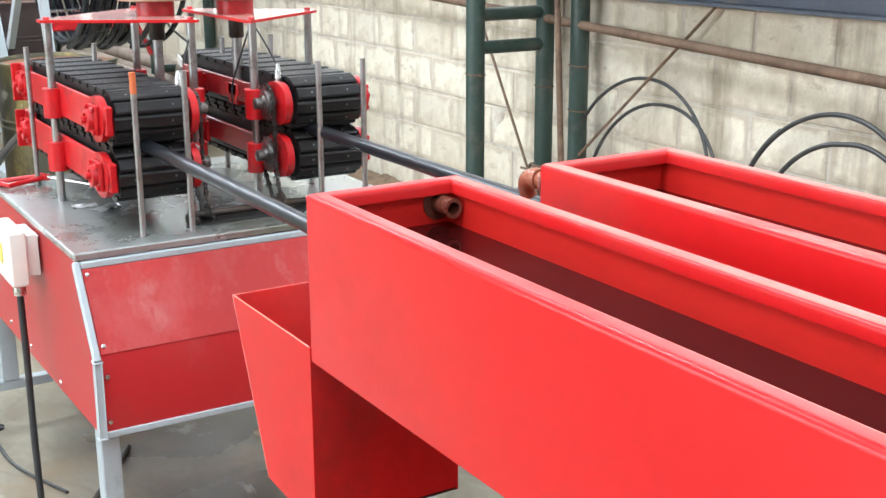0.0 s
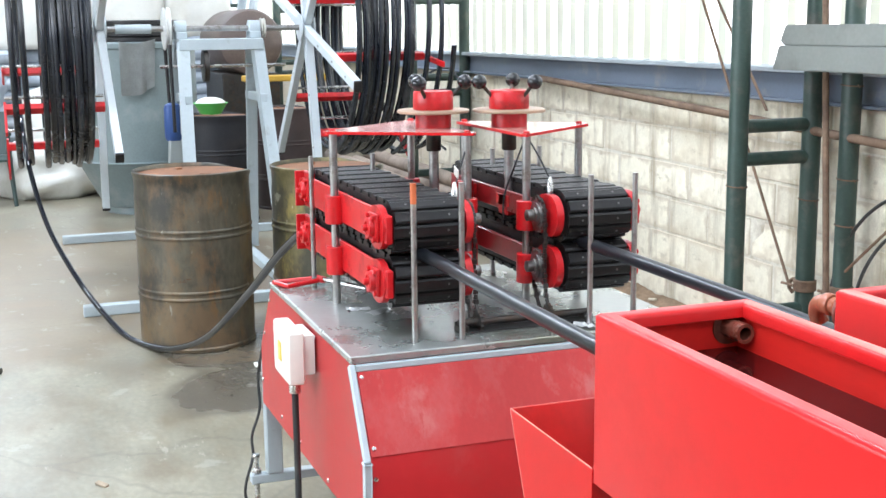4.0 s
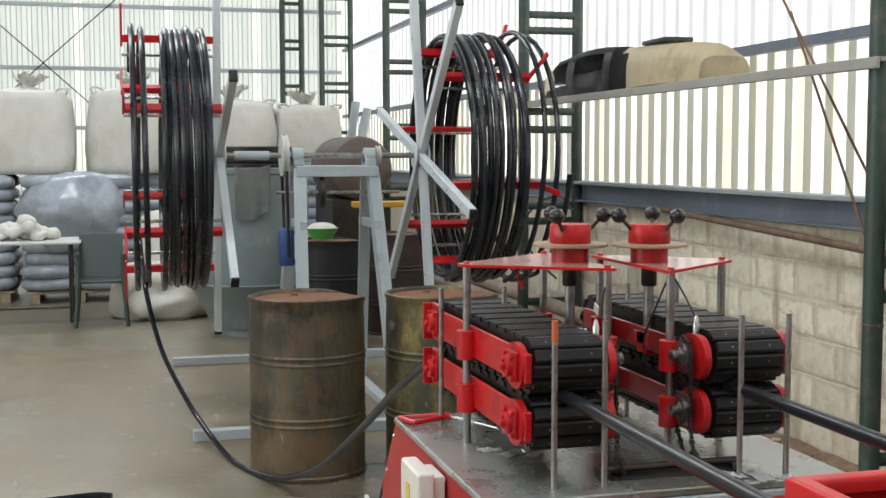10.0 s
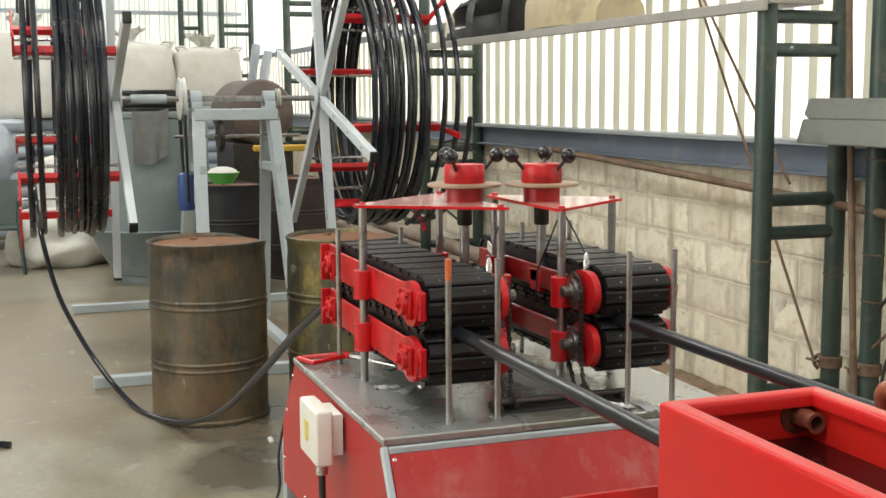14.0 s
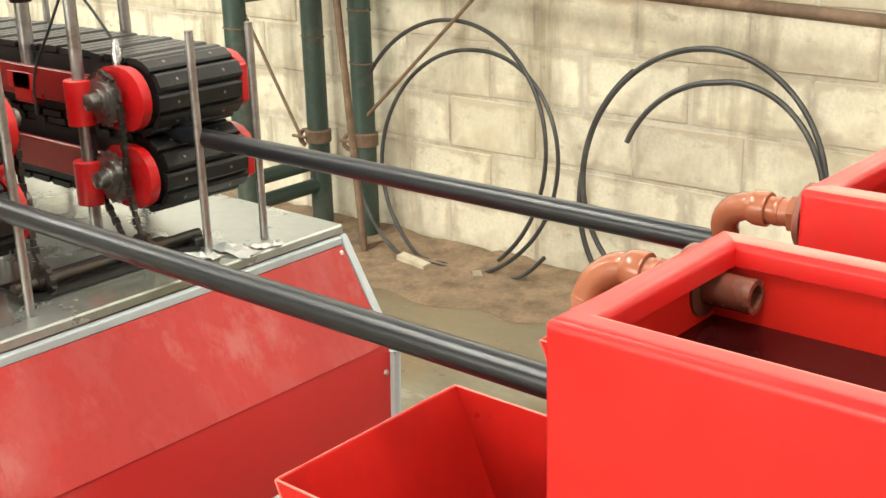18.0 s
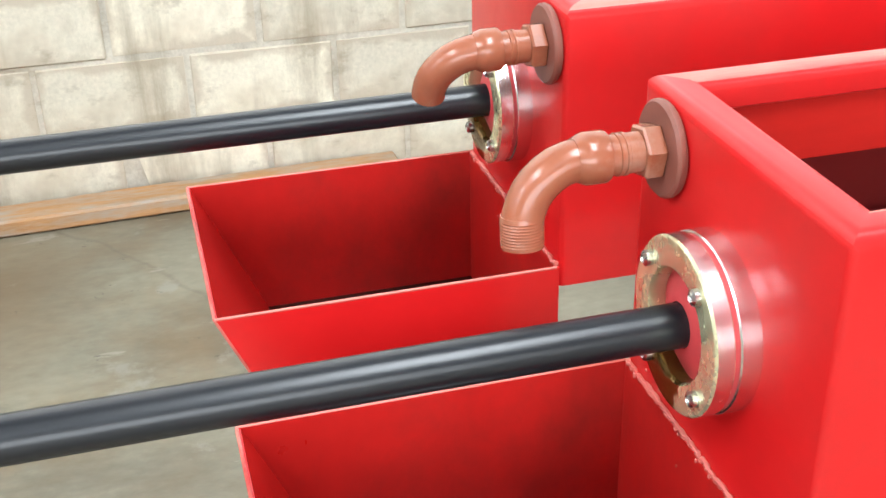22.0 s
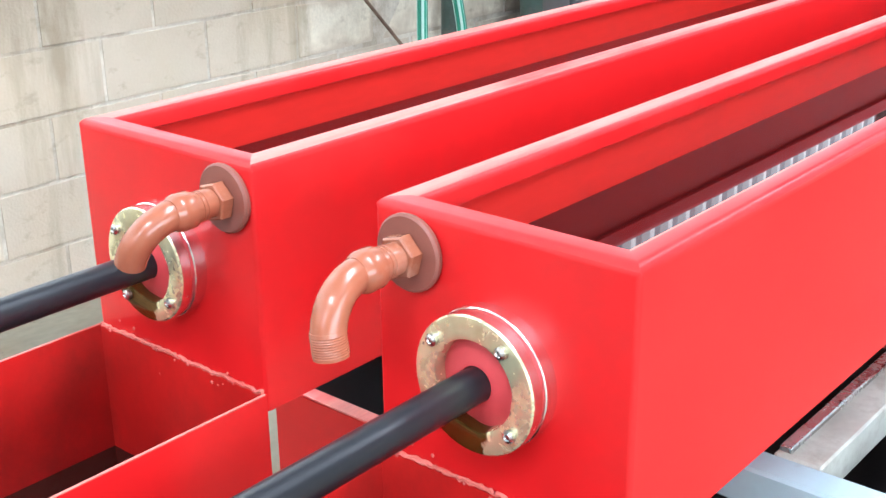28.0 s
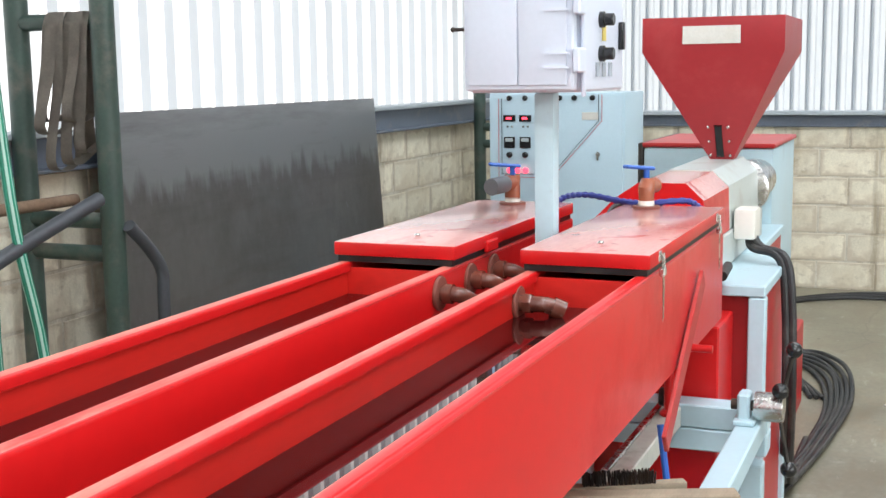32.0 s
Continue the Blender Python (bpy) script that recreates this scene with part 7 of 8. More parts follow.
for v in bm.verts:
    v.co += 0.13 * noise.noise_vector(v.co * 2.6) + 0.06 * noise.noise_vector(v.co * 7) + 0.02 * noise.noise_vector(v.co * 17)
    v.co.z = max(0.0, v.co.z)
part("bag", bm, BAG_WHITE, th, sharp=70)
bm = B()
ball(bm, (-10.9, -0.45, 0.62), 0.25, 18, 12, (0.8, 0.9, 1.6))
for v in bm.verts:
    v.co += 0.06 * noise.noise_vector(v.co * 6)
part("neck", bm, BAG_WHITE, th, sharp=70)

# clear film bag slumped over the sacks
bm = B()
ball(bm, (-11.95, -1.28, 0.98), 0.5, 40, 24, (0.62, 1.12, 0.80))
for v in bm.verts:
    v.co += 0.09 * noise.noise_vector(v.co * 2.6) + 0.035 * noise.noise_vector(v.co * 8)
solo("film_bag", bm, BAG_FILM, "crumpled clear film bag slumped over the stacked sacks", "film bag", sharp=80)

# ---- table and chair at the far end ----
th = thing("work_table", (-10.5, -1.75, 0), "grey topped table on dark bent tube legs", "table")
bm = B()
box(bm, -10.95, -10.25, -2.45, -1.16, 0.745, 0.77, 0.006)
part("tabletop", bm, pmat("pale_table_top", (0.55, 0.55, 0.53), 0.45, var=0.08), th)
for yy in (-1.26, -2.36):
    bm = B()
    tube(bm, smooth_line([(-10.88, yy, 0.743), (-10.88, yy, 0.10), (-10.80, yy, 0.014), (-10.40, yy, 0.014), (-10.32, yy, 0.10), (-10.32, yy, 0.743)], 5), 0.014, 8)
    part("leg_frame", bm, DARK_STEEL, th)
bm = B()
tube(bm, [(-10.6, -1.26, 0.12), (-10.6, -2.36, 0.12)], 0.012, 8)
part("stretcher", bm, DARK_STEEL, th)
rnd = random.Random(3)
th = thing("plastic_scrap", (-10.6, -1.75, 0.77), "heap of white plastic shavings on the table", "scrap heap")
for k in range(26):
    bm = B()
    p = Vector((-10.6 + rnd.gauss(0, 0.10), -1.72 + rnd.gauss(0, 0.17), 0.77))
    r = rnd.uniform(0.04, 0.09)
    ball(bm, p + Vector((0, 0, r * 0.5 + 0.16 * math.exp(-((p.y + 1.72) / 0.16) ** 2) * rnd.random())), r, 8, 6, (1, 1.2, 0.8))
    for v in bm.verts:
        v.co += 0.03 * noise.noise_vector(v.co * 13)
        v.co.z = max(v.co.z, 0.771)
    part("shaving_clump", bm, BAG_WHITE, th, sharp=80)
th = thing("plastic_chair", (-10.2, -0.98, 0), "dark green plastic garden chair beside the table", "chair")
CHAIR = pmat("dark_green_plastic", (0.03, 0.05, 0.045), 0.4, var=0.1)
bm = B()
box(bm, -10.42, -9.98, -1.20, -0.76, 0.40, 0.425, 0.01, 2)
part("seat", bm, CHAIR, th)
for xx in (-10.40, -10.0):
    for yy in (-1.18, -0.78):
        bm = B()
        sx, sy = (-0.04 if xx < -10.2 else 0.04), (-0.03 if yy < -1 else 0.03)
        tube(bm, [(xx, yy, 0.66), (xx, yy, 0.40), (xx + sx, yy + sy, 0.0)], 0.02, 8, True, [0.018, 0.024, 0.018])
        part("leg", bm, CHAIR, th)
for yy in (-1.19, -0.77):
    bm = B()
    tube(bm, smooth_line([(-10.45, yy, 0.64), (-10.2, yy, 0.665), (-9.98, yy, 0.65)], 4), 0.022, 8)
    part("armrest", bm, CHAIR, th)
bm = B()
prism(bm, [(-10.44, 0.43), (-10.41, 0.43), (-10.53, 0.82), (-10.56, 0.82)], "y", -1.18, -0.78)
part("backrest", bm, CHAIR, th)

# ---- bits on the floor ----
bm = B()
tube(bm, smooth_line([(-4.20, -1.55, 0.016), (-4.24, -1.22, 0.016), (-4.28, -0.97, 0.017), (-4.25, -0.88, 0.016)], 6), 0.0155, 10)
solo("pipe_offcut", bm, PIPE, "short black pipe offcut lying on the floor", "offcut")
ORANGE_WOOD = pmat("sawn_hardwood", (0.42, 0.22, 0.09), 0.7, var=0.25, scale=3, fine=40, bump=0.2, dirt=(0.36, 0.31, 0.25), dirt_at=0.52, dirt_scale=5, stretch=(1, 6, 6))
for k, (x, y) in enumerate(((-3.95, 0.25), (-2.65, -0.55), (-2.3, -0.75), (-1.7, 0.6), (5.2, -0.35), (6.2, -0.5), (4.4, -0.45))):
    bm = B()
    obox(bm, pose(x, y, 0.006, 12, 8, 40 * k), 0.05, 0.02, 0.009, 0.002)
    solo("scrap_bit", bm, WOOD if k % 2 else BAG_WHITE, "small scrap lying on the concrete floor", "scrap", "scraps on the floor")
bm = B()
obox(bm, pose(-0.22, 2.62, 0.026, 0, 0, 2), 1.15, 0.11, 0.046, 0.006)
solo("wood_offcut", bm, ORANGE_WOOD, "orange-brown wooden offcut lying at the foot of the wall", "board")
# ---- tank fittings: latches, straps, side outlet, elbows between the tanks ----
TANK_OBS = [o for o in scene.objects if o.name.startswith("cooling_tank")]
T1, T2 = sorted(TANK_OBS, key=lambda o: o.location.y)


def latch(x, y, parent):
    bm = B()
    box(bm, x - 0.013, x + 0.013, y - 0.008, y, TOP + 0.018, TOP + 0.040, 0.002)
    box(bm, x - 0.011, x + 0.011, y - 0.018, y - 0.006, TOP - 0.012, TOP + 0.006, 0.003)
    tube(bm, [(x - 0.009, y - 0.012, TOP + 0.036), (x - 0.009, y - 0.014, TOP), (x + 0.009, y - 0.014, TOP), (x + 0.009, y - 0.012, TOP + 0.036)], 0.002, 6)
    la = part("latch", bm, STEEL, parent, "bright toggle latch")
    bm = B()
    prism(bm, [(x - 0.010, TOP - 0.010), (x + 0.010, TOP - 0.010), (x + 0.006, TOP - 0.098), (x - 0.004, TOP - 0.104)], "y", y - 0.013, y - 0.014)
    part("lever", bm, STEEL, la)


for x in (1.79, 2.46):
    latch(x, 0.0, T1)
for x in (1.92, 2.40):
    bm = B()
    box(bm, x - 0.035, x + 0.035, 0.400, 0.411, TOP + 0.004, TOP + 0.030, 0.003)
    part("hinge", bm, RED, T2)
# turned-down pipe on the side
bm = B()
ring(bm, (0.775, -0.0005, 0.937), (0, -1, 0), [(0.033, 0), (0.034, 0.002), (0.034, 0.005), (0.032, 0.007), (0.01, 0.007)], 28, False)
part("side_washer", bm, BROWN_DISC, T1, "brown plastic washer")
bm = B()
tube(bm, [(0.775, -0.006, 0.937), (0.775, -0.024, 0.937)] + [Vector((0.775, -0.024, 0.913)) + 0.024 * Vector((0, -math.sin(radians(a)), math.cos(radians(a)))) for a in (15, 30, 45, 60, 75, 90)] + [(0.775, -0.048, 0.890)], 0.0185, 18)
ring(bm, (0.775, -0.008, 0.937), (0, -1, 0), [(0.0215, 0), (0.0215, 0.010)], 18, False)
ring(bm, (0.775, -0.048, 0.892), (0, 0, 1), [(0.0205, 0), (0.0205, 0.016)], 18, False)
part("side_elbow", bm, BROWN, T1, "brown plastic elbow")
for p, ax in (((0.775, -0.020, 0.937), (0, -1, 0)), ((0.775, -0.048, 0.886), (0, 0, 1))):
    bm = B()
    ring(bm, p, ax, [(0.0212, 0), (0.0225, 0.001), (0.0225, 0.005), (0.0212, 0.006)], 18, False)
    part("white_joint", bm, PLASTIC_WHITE, T1, "white jointing tape")
bm = B()
rod(bm, (0.775, -0.048, 0.886), (0.775, -0.048, 0.672), 0.0185, 18)
ring(bm, (0.775, -0.048, 0.800), (0, 0, 1), [(0.0186, 0), (0.0215, 0.008), (0.0235, 0.020), (0.0235, 0.040), (0.0215, 0.052), (0.0186, 0.060)], 20, False)
part("valve_body", bm, pmat("grey_valve_plastic", (0.10, 0.115, 0.14), 0.4, var=0.1), T1, "grey plastic valve")
bm = B()
rod(bm, (0.785, -0.066, 0.832), (0.792, -0.086, 0.834), 0.010, 12)
obox(bm, pose(0.800, -0.094, 0.842, 24, 18, 20), 0.075, 0.014, 0.036, 0.006, 2)
part("valve_handle", bm, BLUE, T1, "blue valve handle")


def wall_elbow(p, away, down, parent, nm="elbow"):
    """A brown elbow with a washer on a tank's wall; away: the wall's side, down: the way it turns to."""
    p, away, down = Vector(p), Vector(away), Vector(down)
    bm = B()
    ring(bm, p, away, [(0.035, 0), (0.036, 0.002), (0.036, 0.005), (0.034, 0.007)], 24, False)
    part("elbow_washer", bm, BROWN_DISC, parent)
    bm = B()
    c = p + away * 0.035 + down * 0.026
    pts = [p + away * 0.006, p + away * 0.033] + [c + 0.026 * (-down * math.cos(radians(a)) + away * math.sin(radians(a))) for a in (15, 35, 55, 75, 90)] + [p + away * 0.061 + down * 0.046]
    tube(bm, pts, 0.0160, 16)
    ring(bm, p + away * 0.014, away, [(0.0205, 0), (0.0205, 0.018)], 18, False)
    ring(bm, pts[-1] - down * 0.016, down, [(0.019, 0), (0.020, 0.003), (0.020, 0.017), (0.012, 0.017), (0.012, 0.006)], 18, False)
    part(nm, bm, BROWN_DARK, parent, "dark brown plastic elbow")


for x in (1.624, 1.80, 1.944):
    wall_elbow((x, 0.4115, TOP - 0.042), (0, -1, 0), (0.78, -0.05, -0.62), T2)
bm = B()
ring(bm, (1.597, 0.2335, TOP - 0.046), (0, -1, 0), [(0.034, 0), (0.035, 0.002), (0.035, 0.005), (0.033, 0.007)], 24, False)
part("elbow_washer", bm, BROWN_DISC, T1)
bm = B()
tube(bm, [(1.597, 0.227, TOP - 0.046), (1.597, 0.190, TOP - 0.046), (1.600, 0.176, TOP - 0.047), (1.606, 0.165, TOP - 0.051), (1.612, 0.150, TOP - 0.058)], 0.0158, 18)
ring(bm, (1.597, 0.219, TOP - 0.046), (0, -1, 0), [(0.0195, 0), (0.0205, 0.002), (0.0205, 0.015), (0.0190, 0.017)], 6, False)
ring(bm, (1.606, 0.166, TOP - 0.0510), (0.32, -0.86, -0.38), [(0.0160, 0), (0.0200, 0.001), (0.0200, 0.026), (0.0125, 0.026), (0.0125, 0.008)], 20, False)
part("inlet_elbow", bm, BROWN_DARK, T1, "dark brown plastic inlet pipe")


def lid_valve(x, y, parent, turned):
    bm = B()
    ring(bm, (x, y, TOP + 0.0445), (0, 0, 1), [(0.036, 0), (0.036, 0.006)], 24, False)
    part("valve_flange", bm, BROWN_DISC, parent)
    bm = B()
    ring(bm, (x, y, TOP + 0.051), (0, 0, 1), [(0.021, 0), (0.021, 0.013)], 18, False)
    part("valve_collar", bm, PLASTIC_WHITE, parent)
    bm = B()
    if turned:
        rod(bm, (x, y, TOP + 0.060), (x, y, TOP + 0.125), 0.021, 18)
        rod(bm, (x, y, TOP + 0.105), (x - 0.10, y + 0.02, TOP + 0.102), 0.021, 18)
    else:
        tube(bm, [(x, y, TOP + 0.07), (x, y, TOP + 0.095), (x + 0.01, y - 0.003, TOP + 0.115)], 0.02, 18, True, [0.019, 0.023, 0.020])
        rod(bm, (x, y, TOP + 0.060), (x, y, TOP + 0.09), 0.020, 18)
        rod(bm, (x, y, TOP + 0.10), (x + 0.05, y - 0.01, TOP + 0.10), 0.021, 18)
    part("valve", bm, BROWN, parent, "brown plastic ball valve")
    if turned:
        bm = B()
        rod(bm, (x - 0.04, y + 0.008, TOP + 0.103), (x - 0.11, y + 0.022, TOP + 0.100), 0.023, 18)
        part("valve_tail", bm, pmat("grey_tail_plastic", (0.10, 0.105, 0.115), 0.4), parent, "grey pipe end")
    bm = B()
    rod(bm, (x, y, TOP + 0.12), (x, y, TOP + 0.148), 0.008, 10)
    obox(bm, pose(x - 0.02, y + 0.015, TOP + 0.152, 0, 6, -35), 0.10, 0.022, 0.010, 0.004)
    part("handle", bm, BLUE, parent, "blue valve handle")


lid_valve(2.50, 0.555, T2, True)
lid_valve(2.50, 0.185, T1, False)
bm = B()
pts = smooth_line([(2.58, 0.47, TOP + 0.03), (2.62, 0.44, TOP + 0.055), (2.64, 0.38, TOP + 0.06), (2.60, 0.28, TOP + 0.05), (2.56, 0.20, TOP + 0.05), (2.60, 0.10, TOP + 0.055), (2.62, 0.06, TOP + 0.03)], 8)
tube(bm, pts, 0.008, 8, True, [0.007 + 0.003 * (k % 2) for k in range(len(pts))])
solo("coolant_hose", bm, pmat("dark_blue_hose", (0.02, 0.035, 0.22), 0.4), "dark blue segmented coolant hose across the trough ends", "hose")
bm = B()
tube(bm, smooth_line([(2.60, 0.33, TOP - 0.05), (2.66, 0.32, TOP + 0.02), (2.72, 0.28, TOP + 0.03), (2.80, 0.22, TOP - 0.02)], 6), 0.007, 8)
solo("cable", bm, CABLE, "black cable looping behind the trough lids", "cable")

# ---- carriage and frame under the tanks ----
PLASTIC_DUSTY = pmat("dusty_pale_rail", (0.55, 0.56, 0.50), 0.6, var=0.15, scale=6, fine=60, bump=0.1, dirt=(0.30, 0.27, 0.22), dirt_at=0.6, dirt_scale=8)
th = thing("tank_frame", (1.4, 0.34, 0), "pale painted steel frame and carriage under the red troughs", "machine frame")
for yy in (-0.097, 0.78):
    bm = B()
    box(bm, 0.642, 2.56, yy - 0.031, yy + 0.031, 0.604, 0.662, 0.004)
    part("side_rail", bm, PALE_PAINT, th)
for yy in (0.105, 0.55):
    bm = B()
    box(bm, 0.642, 2.56, yy - 0.008, yy + 0.058, 0.604, 0.660, 0.003)
    part("slide_rail", bm, PLASTIC_DUSTY, th, "worn dusty slide rail")
    bm = B()
    box(bm, 0.650, 2.56, yy + 0.036, yy + 0.054, 0.6602, 0.670, 0.002)
    part("slide_bar", bm, STEEL, th, "bright bare steel slide bar")
bm = B()
box(bm, 0.585, 0.640, -0.128, 0.811, 0.6035, 0.660, 0.004)
part("front_cross_bar", bm, PALE_PAINT, th)
for xx in (1.35, 2.615):
    bm = B()
    box(bm, xx - 0.045, xx + 0.045, -0.128, 0.811, 0.538, 0.598, 0.004)
    part("cross_member", bm, PALE_PAINT, th)
bm = B()
box(bm, 2.572, 2.66, -0.128, 0.811, 0.600, 0.664, 0.004)
part("end_cross_bar", bm, PALE_PAINT, th)
for xx in (0.99, 2.465):
    for yy in (0.112, 0.557):
        bm = B()
        rod(bm, (xx, yy, 0.678), (xx, yy, FLOOR_T - 0.0005), 0.0125, 16)
        post = part("tank_post", bm, RED, th, "red round post")
        bm = B()
        ring(bm, (xx, yy, 0.6603), (0, 0, 1), [(0.021, 0), (0.023, 0.003), (0.023, 0.010), (0.016, 0.018)], 20, False)
        part("foot", bm, RED, post)
        bm = B()
        ring(bm, (xx + 0.045, yy - 0.002, 0.697), (0, 1, 0), [(0.024, 0), (0.026, 0.004), (0.026, 0.030), (0.024, 0.034)], 20, False)
        part("guide_roller", bm, DARK_STEEL, post, "dark steel roller")
for xx in (1.30, 2.53):
    for yy in (-0.097, 0.78):
        bm = B()
        box(bm, xx - 0.03, xx + 0.03, yy - 0.03, yy + 0.03, 0.0, 0.536, 0.004)
        part("leg", bm, PALE_PAINT, th)
bm = B()
box(bm, 1.25, 2.56, 0.29, 0.355, 0.555, 0.5995, 0.003)
part("centre_rail", bm, PALE_PAINT, th)
for xx in (2.0,):
    bm = B()
    box(bm, xx - 0.022, xx + 0.022, 0.277, 0.322, 0.600, 0.90, 0.003)
    part("centre_post", bm, PALE_PAINT, th)
bm = B()
m = Matrix.Translation((2.044, -0.010, 0.925)) @ Matrix.Rotation(radians(54.2), 4, "Y")
obox(bm, m, 0.052, 0.010, 0.50, 0.002)
part("strut", bm, RED_DUSTY, th, "scratched dusty red strut")
bm = B()
rod(bm, (2.16, 0.0, 0.918), (2.16, -0.052, 0.918), 0.009, 12)
part("strut_pin", bm, RED, th)
bm = B()
rod(bm, (1.98, 0.03, 0.78), (1.93, -0.02, 0.48), 0.008, 10)
part("blue_hose", bm, BLUE, th, "blue hose end")
CY, CZ = -0.148, 0.706
th = thing("hand_crank", (2.47, CY, CZ - 0.05), "three-armed hand crank with black balls on the frame", "hand crank")
bm = B()
box(bm, 2.44, 2.50, -0.100, -0.068, 0.6625, CZ + 0.035, 0.006)
box(bm, 2.42, 2.52, -0.115, -0.060, 0.6625, 0.676, 0.003)
part("bearing_block", bm, PALE_PAINT, th)
bm = B()
rod(bm, (2.47, -0.05, CZ), (2.47, CY, CZ), 0.014, 14)
part("shaft", bm, DARK_STEEL, th)
bm = B()
ring(bm, (2.47, CY + 0.038, CZ), (0, -1, 0), [(0.036, 0), (0.038, 0.002), (0.038, 0.070), (0.036, 0.072)], 28, False)
part("hub", bm, STEEL, th, "bright turned hub")
for p1 in ((2.47, -0.203, 0.859), (2.440, -0.175, 0.757), (2.47, -0.197, 0.546)):
    p0 = Vector((2.47, CY - 0.02, CZ))
    p1 = Vector(p1)
    bm = B()
    rod(bm, p0 + (p1 - p0) * 0.12, p1, 0.006, 10)
    h = part("arm", bm, DARK_STEEL, th)
    bm = B()
    ball(bm, p1, 0.021, 16, 10)
    part("ball_knob", bm, PLASTIC_BLACK, h, "black ball knob")
# board with brush and knife
bm = B()
obox(bm, pose(1.62, 0.02, 0.680, 0, 0, 14), 0.17, 0.40, 0.022, 0.003)
solo("work_board", bm, pmat("dusty_pale_board", (0.46, 0.44, 0.36), 0.8, var=0.2, scale=3, fine=40, bump=0.3, stretch=(8, 1, 8), dirt=(0.26, 0.22, 0.16), dirt_at=0.62), "weathered board lying across the frame rails", "board")
bm = B()
obox(bm, pose(1.760, 0.030, 0.683, 0, 0, -67.5), 0.42, 0.045, 0.028, 0.004)
solo("wood_strip", bm, WOOD, "rough wooden strip on the frame rails", "board")
th = thing("wire_brush", (1.82, 0.083, 0.69), "wooden wire brush with stiff dark bristles", "brush")
bm = B()
obox(bm, pose(1.835, 0.07, 0.679, 0, 0, -61.6), 0.26, 0.03, 0.018, 0.005, 2)
part("handle", bm, WOOD, th)
bm = B()
rnd = random.Random(9)
for k in range(170):
    u, v = rnd.uniform(-0.08, 0.08), rnd.uniform(-0.012, 0.012)
    x, y = 1.822 + 0.476 * u + 0.88 * v, 0.083 - 0.88 * u + 0.476 * v
    rod(bm, (x, y, 0.6885), (x + rnd.uniform(-0.004, 0.004), y + rnd.uniform(-0.004, 0.004), 0.716), 0.0016, 4)
tagged(part("bristles", bm, DARK_STEEL, th), kind="stuff")
th = thing("knife", (1.70, -0.02, 0.69), "old knife with a wooden handle on the board", "knife")
bm = B()
obox(bm, pose(1.61, 0.02, 0.6935, 0, 0, 80), 0.11, 0.022, 0.004, 0.001)
part("blade", bm, DARK_STEEL, th)
bm = B()
obox(bm, pose(1.625, -0.075, 0.698, 0, 0, 80), 0.085, 0.022, 0.014, 0.005, 2)
part("grip", bm, pmat("worn_wood_grip", (0.34, 0.2, 0.09), 0.6, var=0.2), th)
# tubs and bottles under the frame
th = thing("plastic_tub", (1.80, 0.14, 0.0), "cream plastic tub standing under the frame", "tub")
bm = B()
ring(bm, (1.80, 0.14, 0.0), (0, 0, 1), [(0.085, 0), (0.108, 0.41), (0.114, 0.415), (0.104, 0.42), (0.082, 0.02)], 28, False)
part("shell", bm, pmat("cream_tub_plastic", (0.66, 0.60, 0.42), 0.45, var=0.08), th)
th = thing("plastic_jug", (2.28, 0.22, 0.0), "blue plastic jug standing under the frame", "jug")
bm = B()
ring(bm, (2.28, 0.22, 0.0), (0, 0, 1), [(0.12, 0), (0.125, 0.02), (0.125, 0.24), (0.09, 0.31), (0.03, 0.34), (0.03, 0.37)], 24, False)
part("body", bm, BLUE, th)
bm = B()
ring(bm, (2.28, 0.22, 0.37), (0, 0, 1), [(0.035, 0), (0.035, 0.025)], 16, False)
part("cap", bm, PLASTIC_WHITE, th)

# ---- steel sheet against the wall ----
bm = B()
vs = [bm.verts.new(q) for q in ((3.24, 2.46, 0.0), (5.80, 2.46, 0.0), (5.86, 2.58, 1.42), (3.30, 2.58, 1.42))]
f = bm.faces.new(vs)
bmesh.ops.solidify(bm, geom=[f], thickness=0.006)
solo("steel_sheet", bm, PLATE_STEEL, "large dark hot-rolled steel sheet leaning on the wall", "steel sheet")
BENT = pmat("grey_bent_pipe", (0.07, 0.075, 0.085), 0.5, 0.3, var=0.2)
bm = B()
tube(bm, smooth_line([(2.232, 2.15, 0.995), (2.442, 2.15, 1.058), (2.761, 2.15, 1.147)], 6), 0.026, 12)
solo("bent_pipe", bm, BENT, "grey pipe end resting against the green column", "pipe", "pipes at the column")
bm = B()
tube(bm, smooth_line([(2.93, 2.16, 1.035), (3.04, 2.16, 0.94), (3.115, 2.16, 0.845), (3.120, 2.16, 0.72), (3.12, 2.16, 0.3), (3.12, 2.16, 0.0)], 6), 0.024, 12)
solo("bent_pipe", bm, BENT, "dark bent pipe standing behind the green column", "pipe", "pipes at the column")
STRIP = pmat("green_white_strip", (0.42, 0.62, 0.54), 0.4, var=0.06)
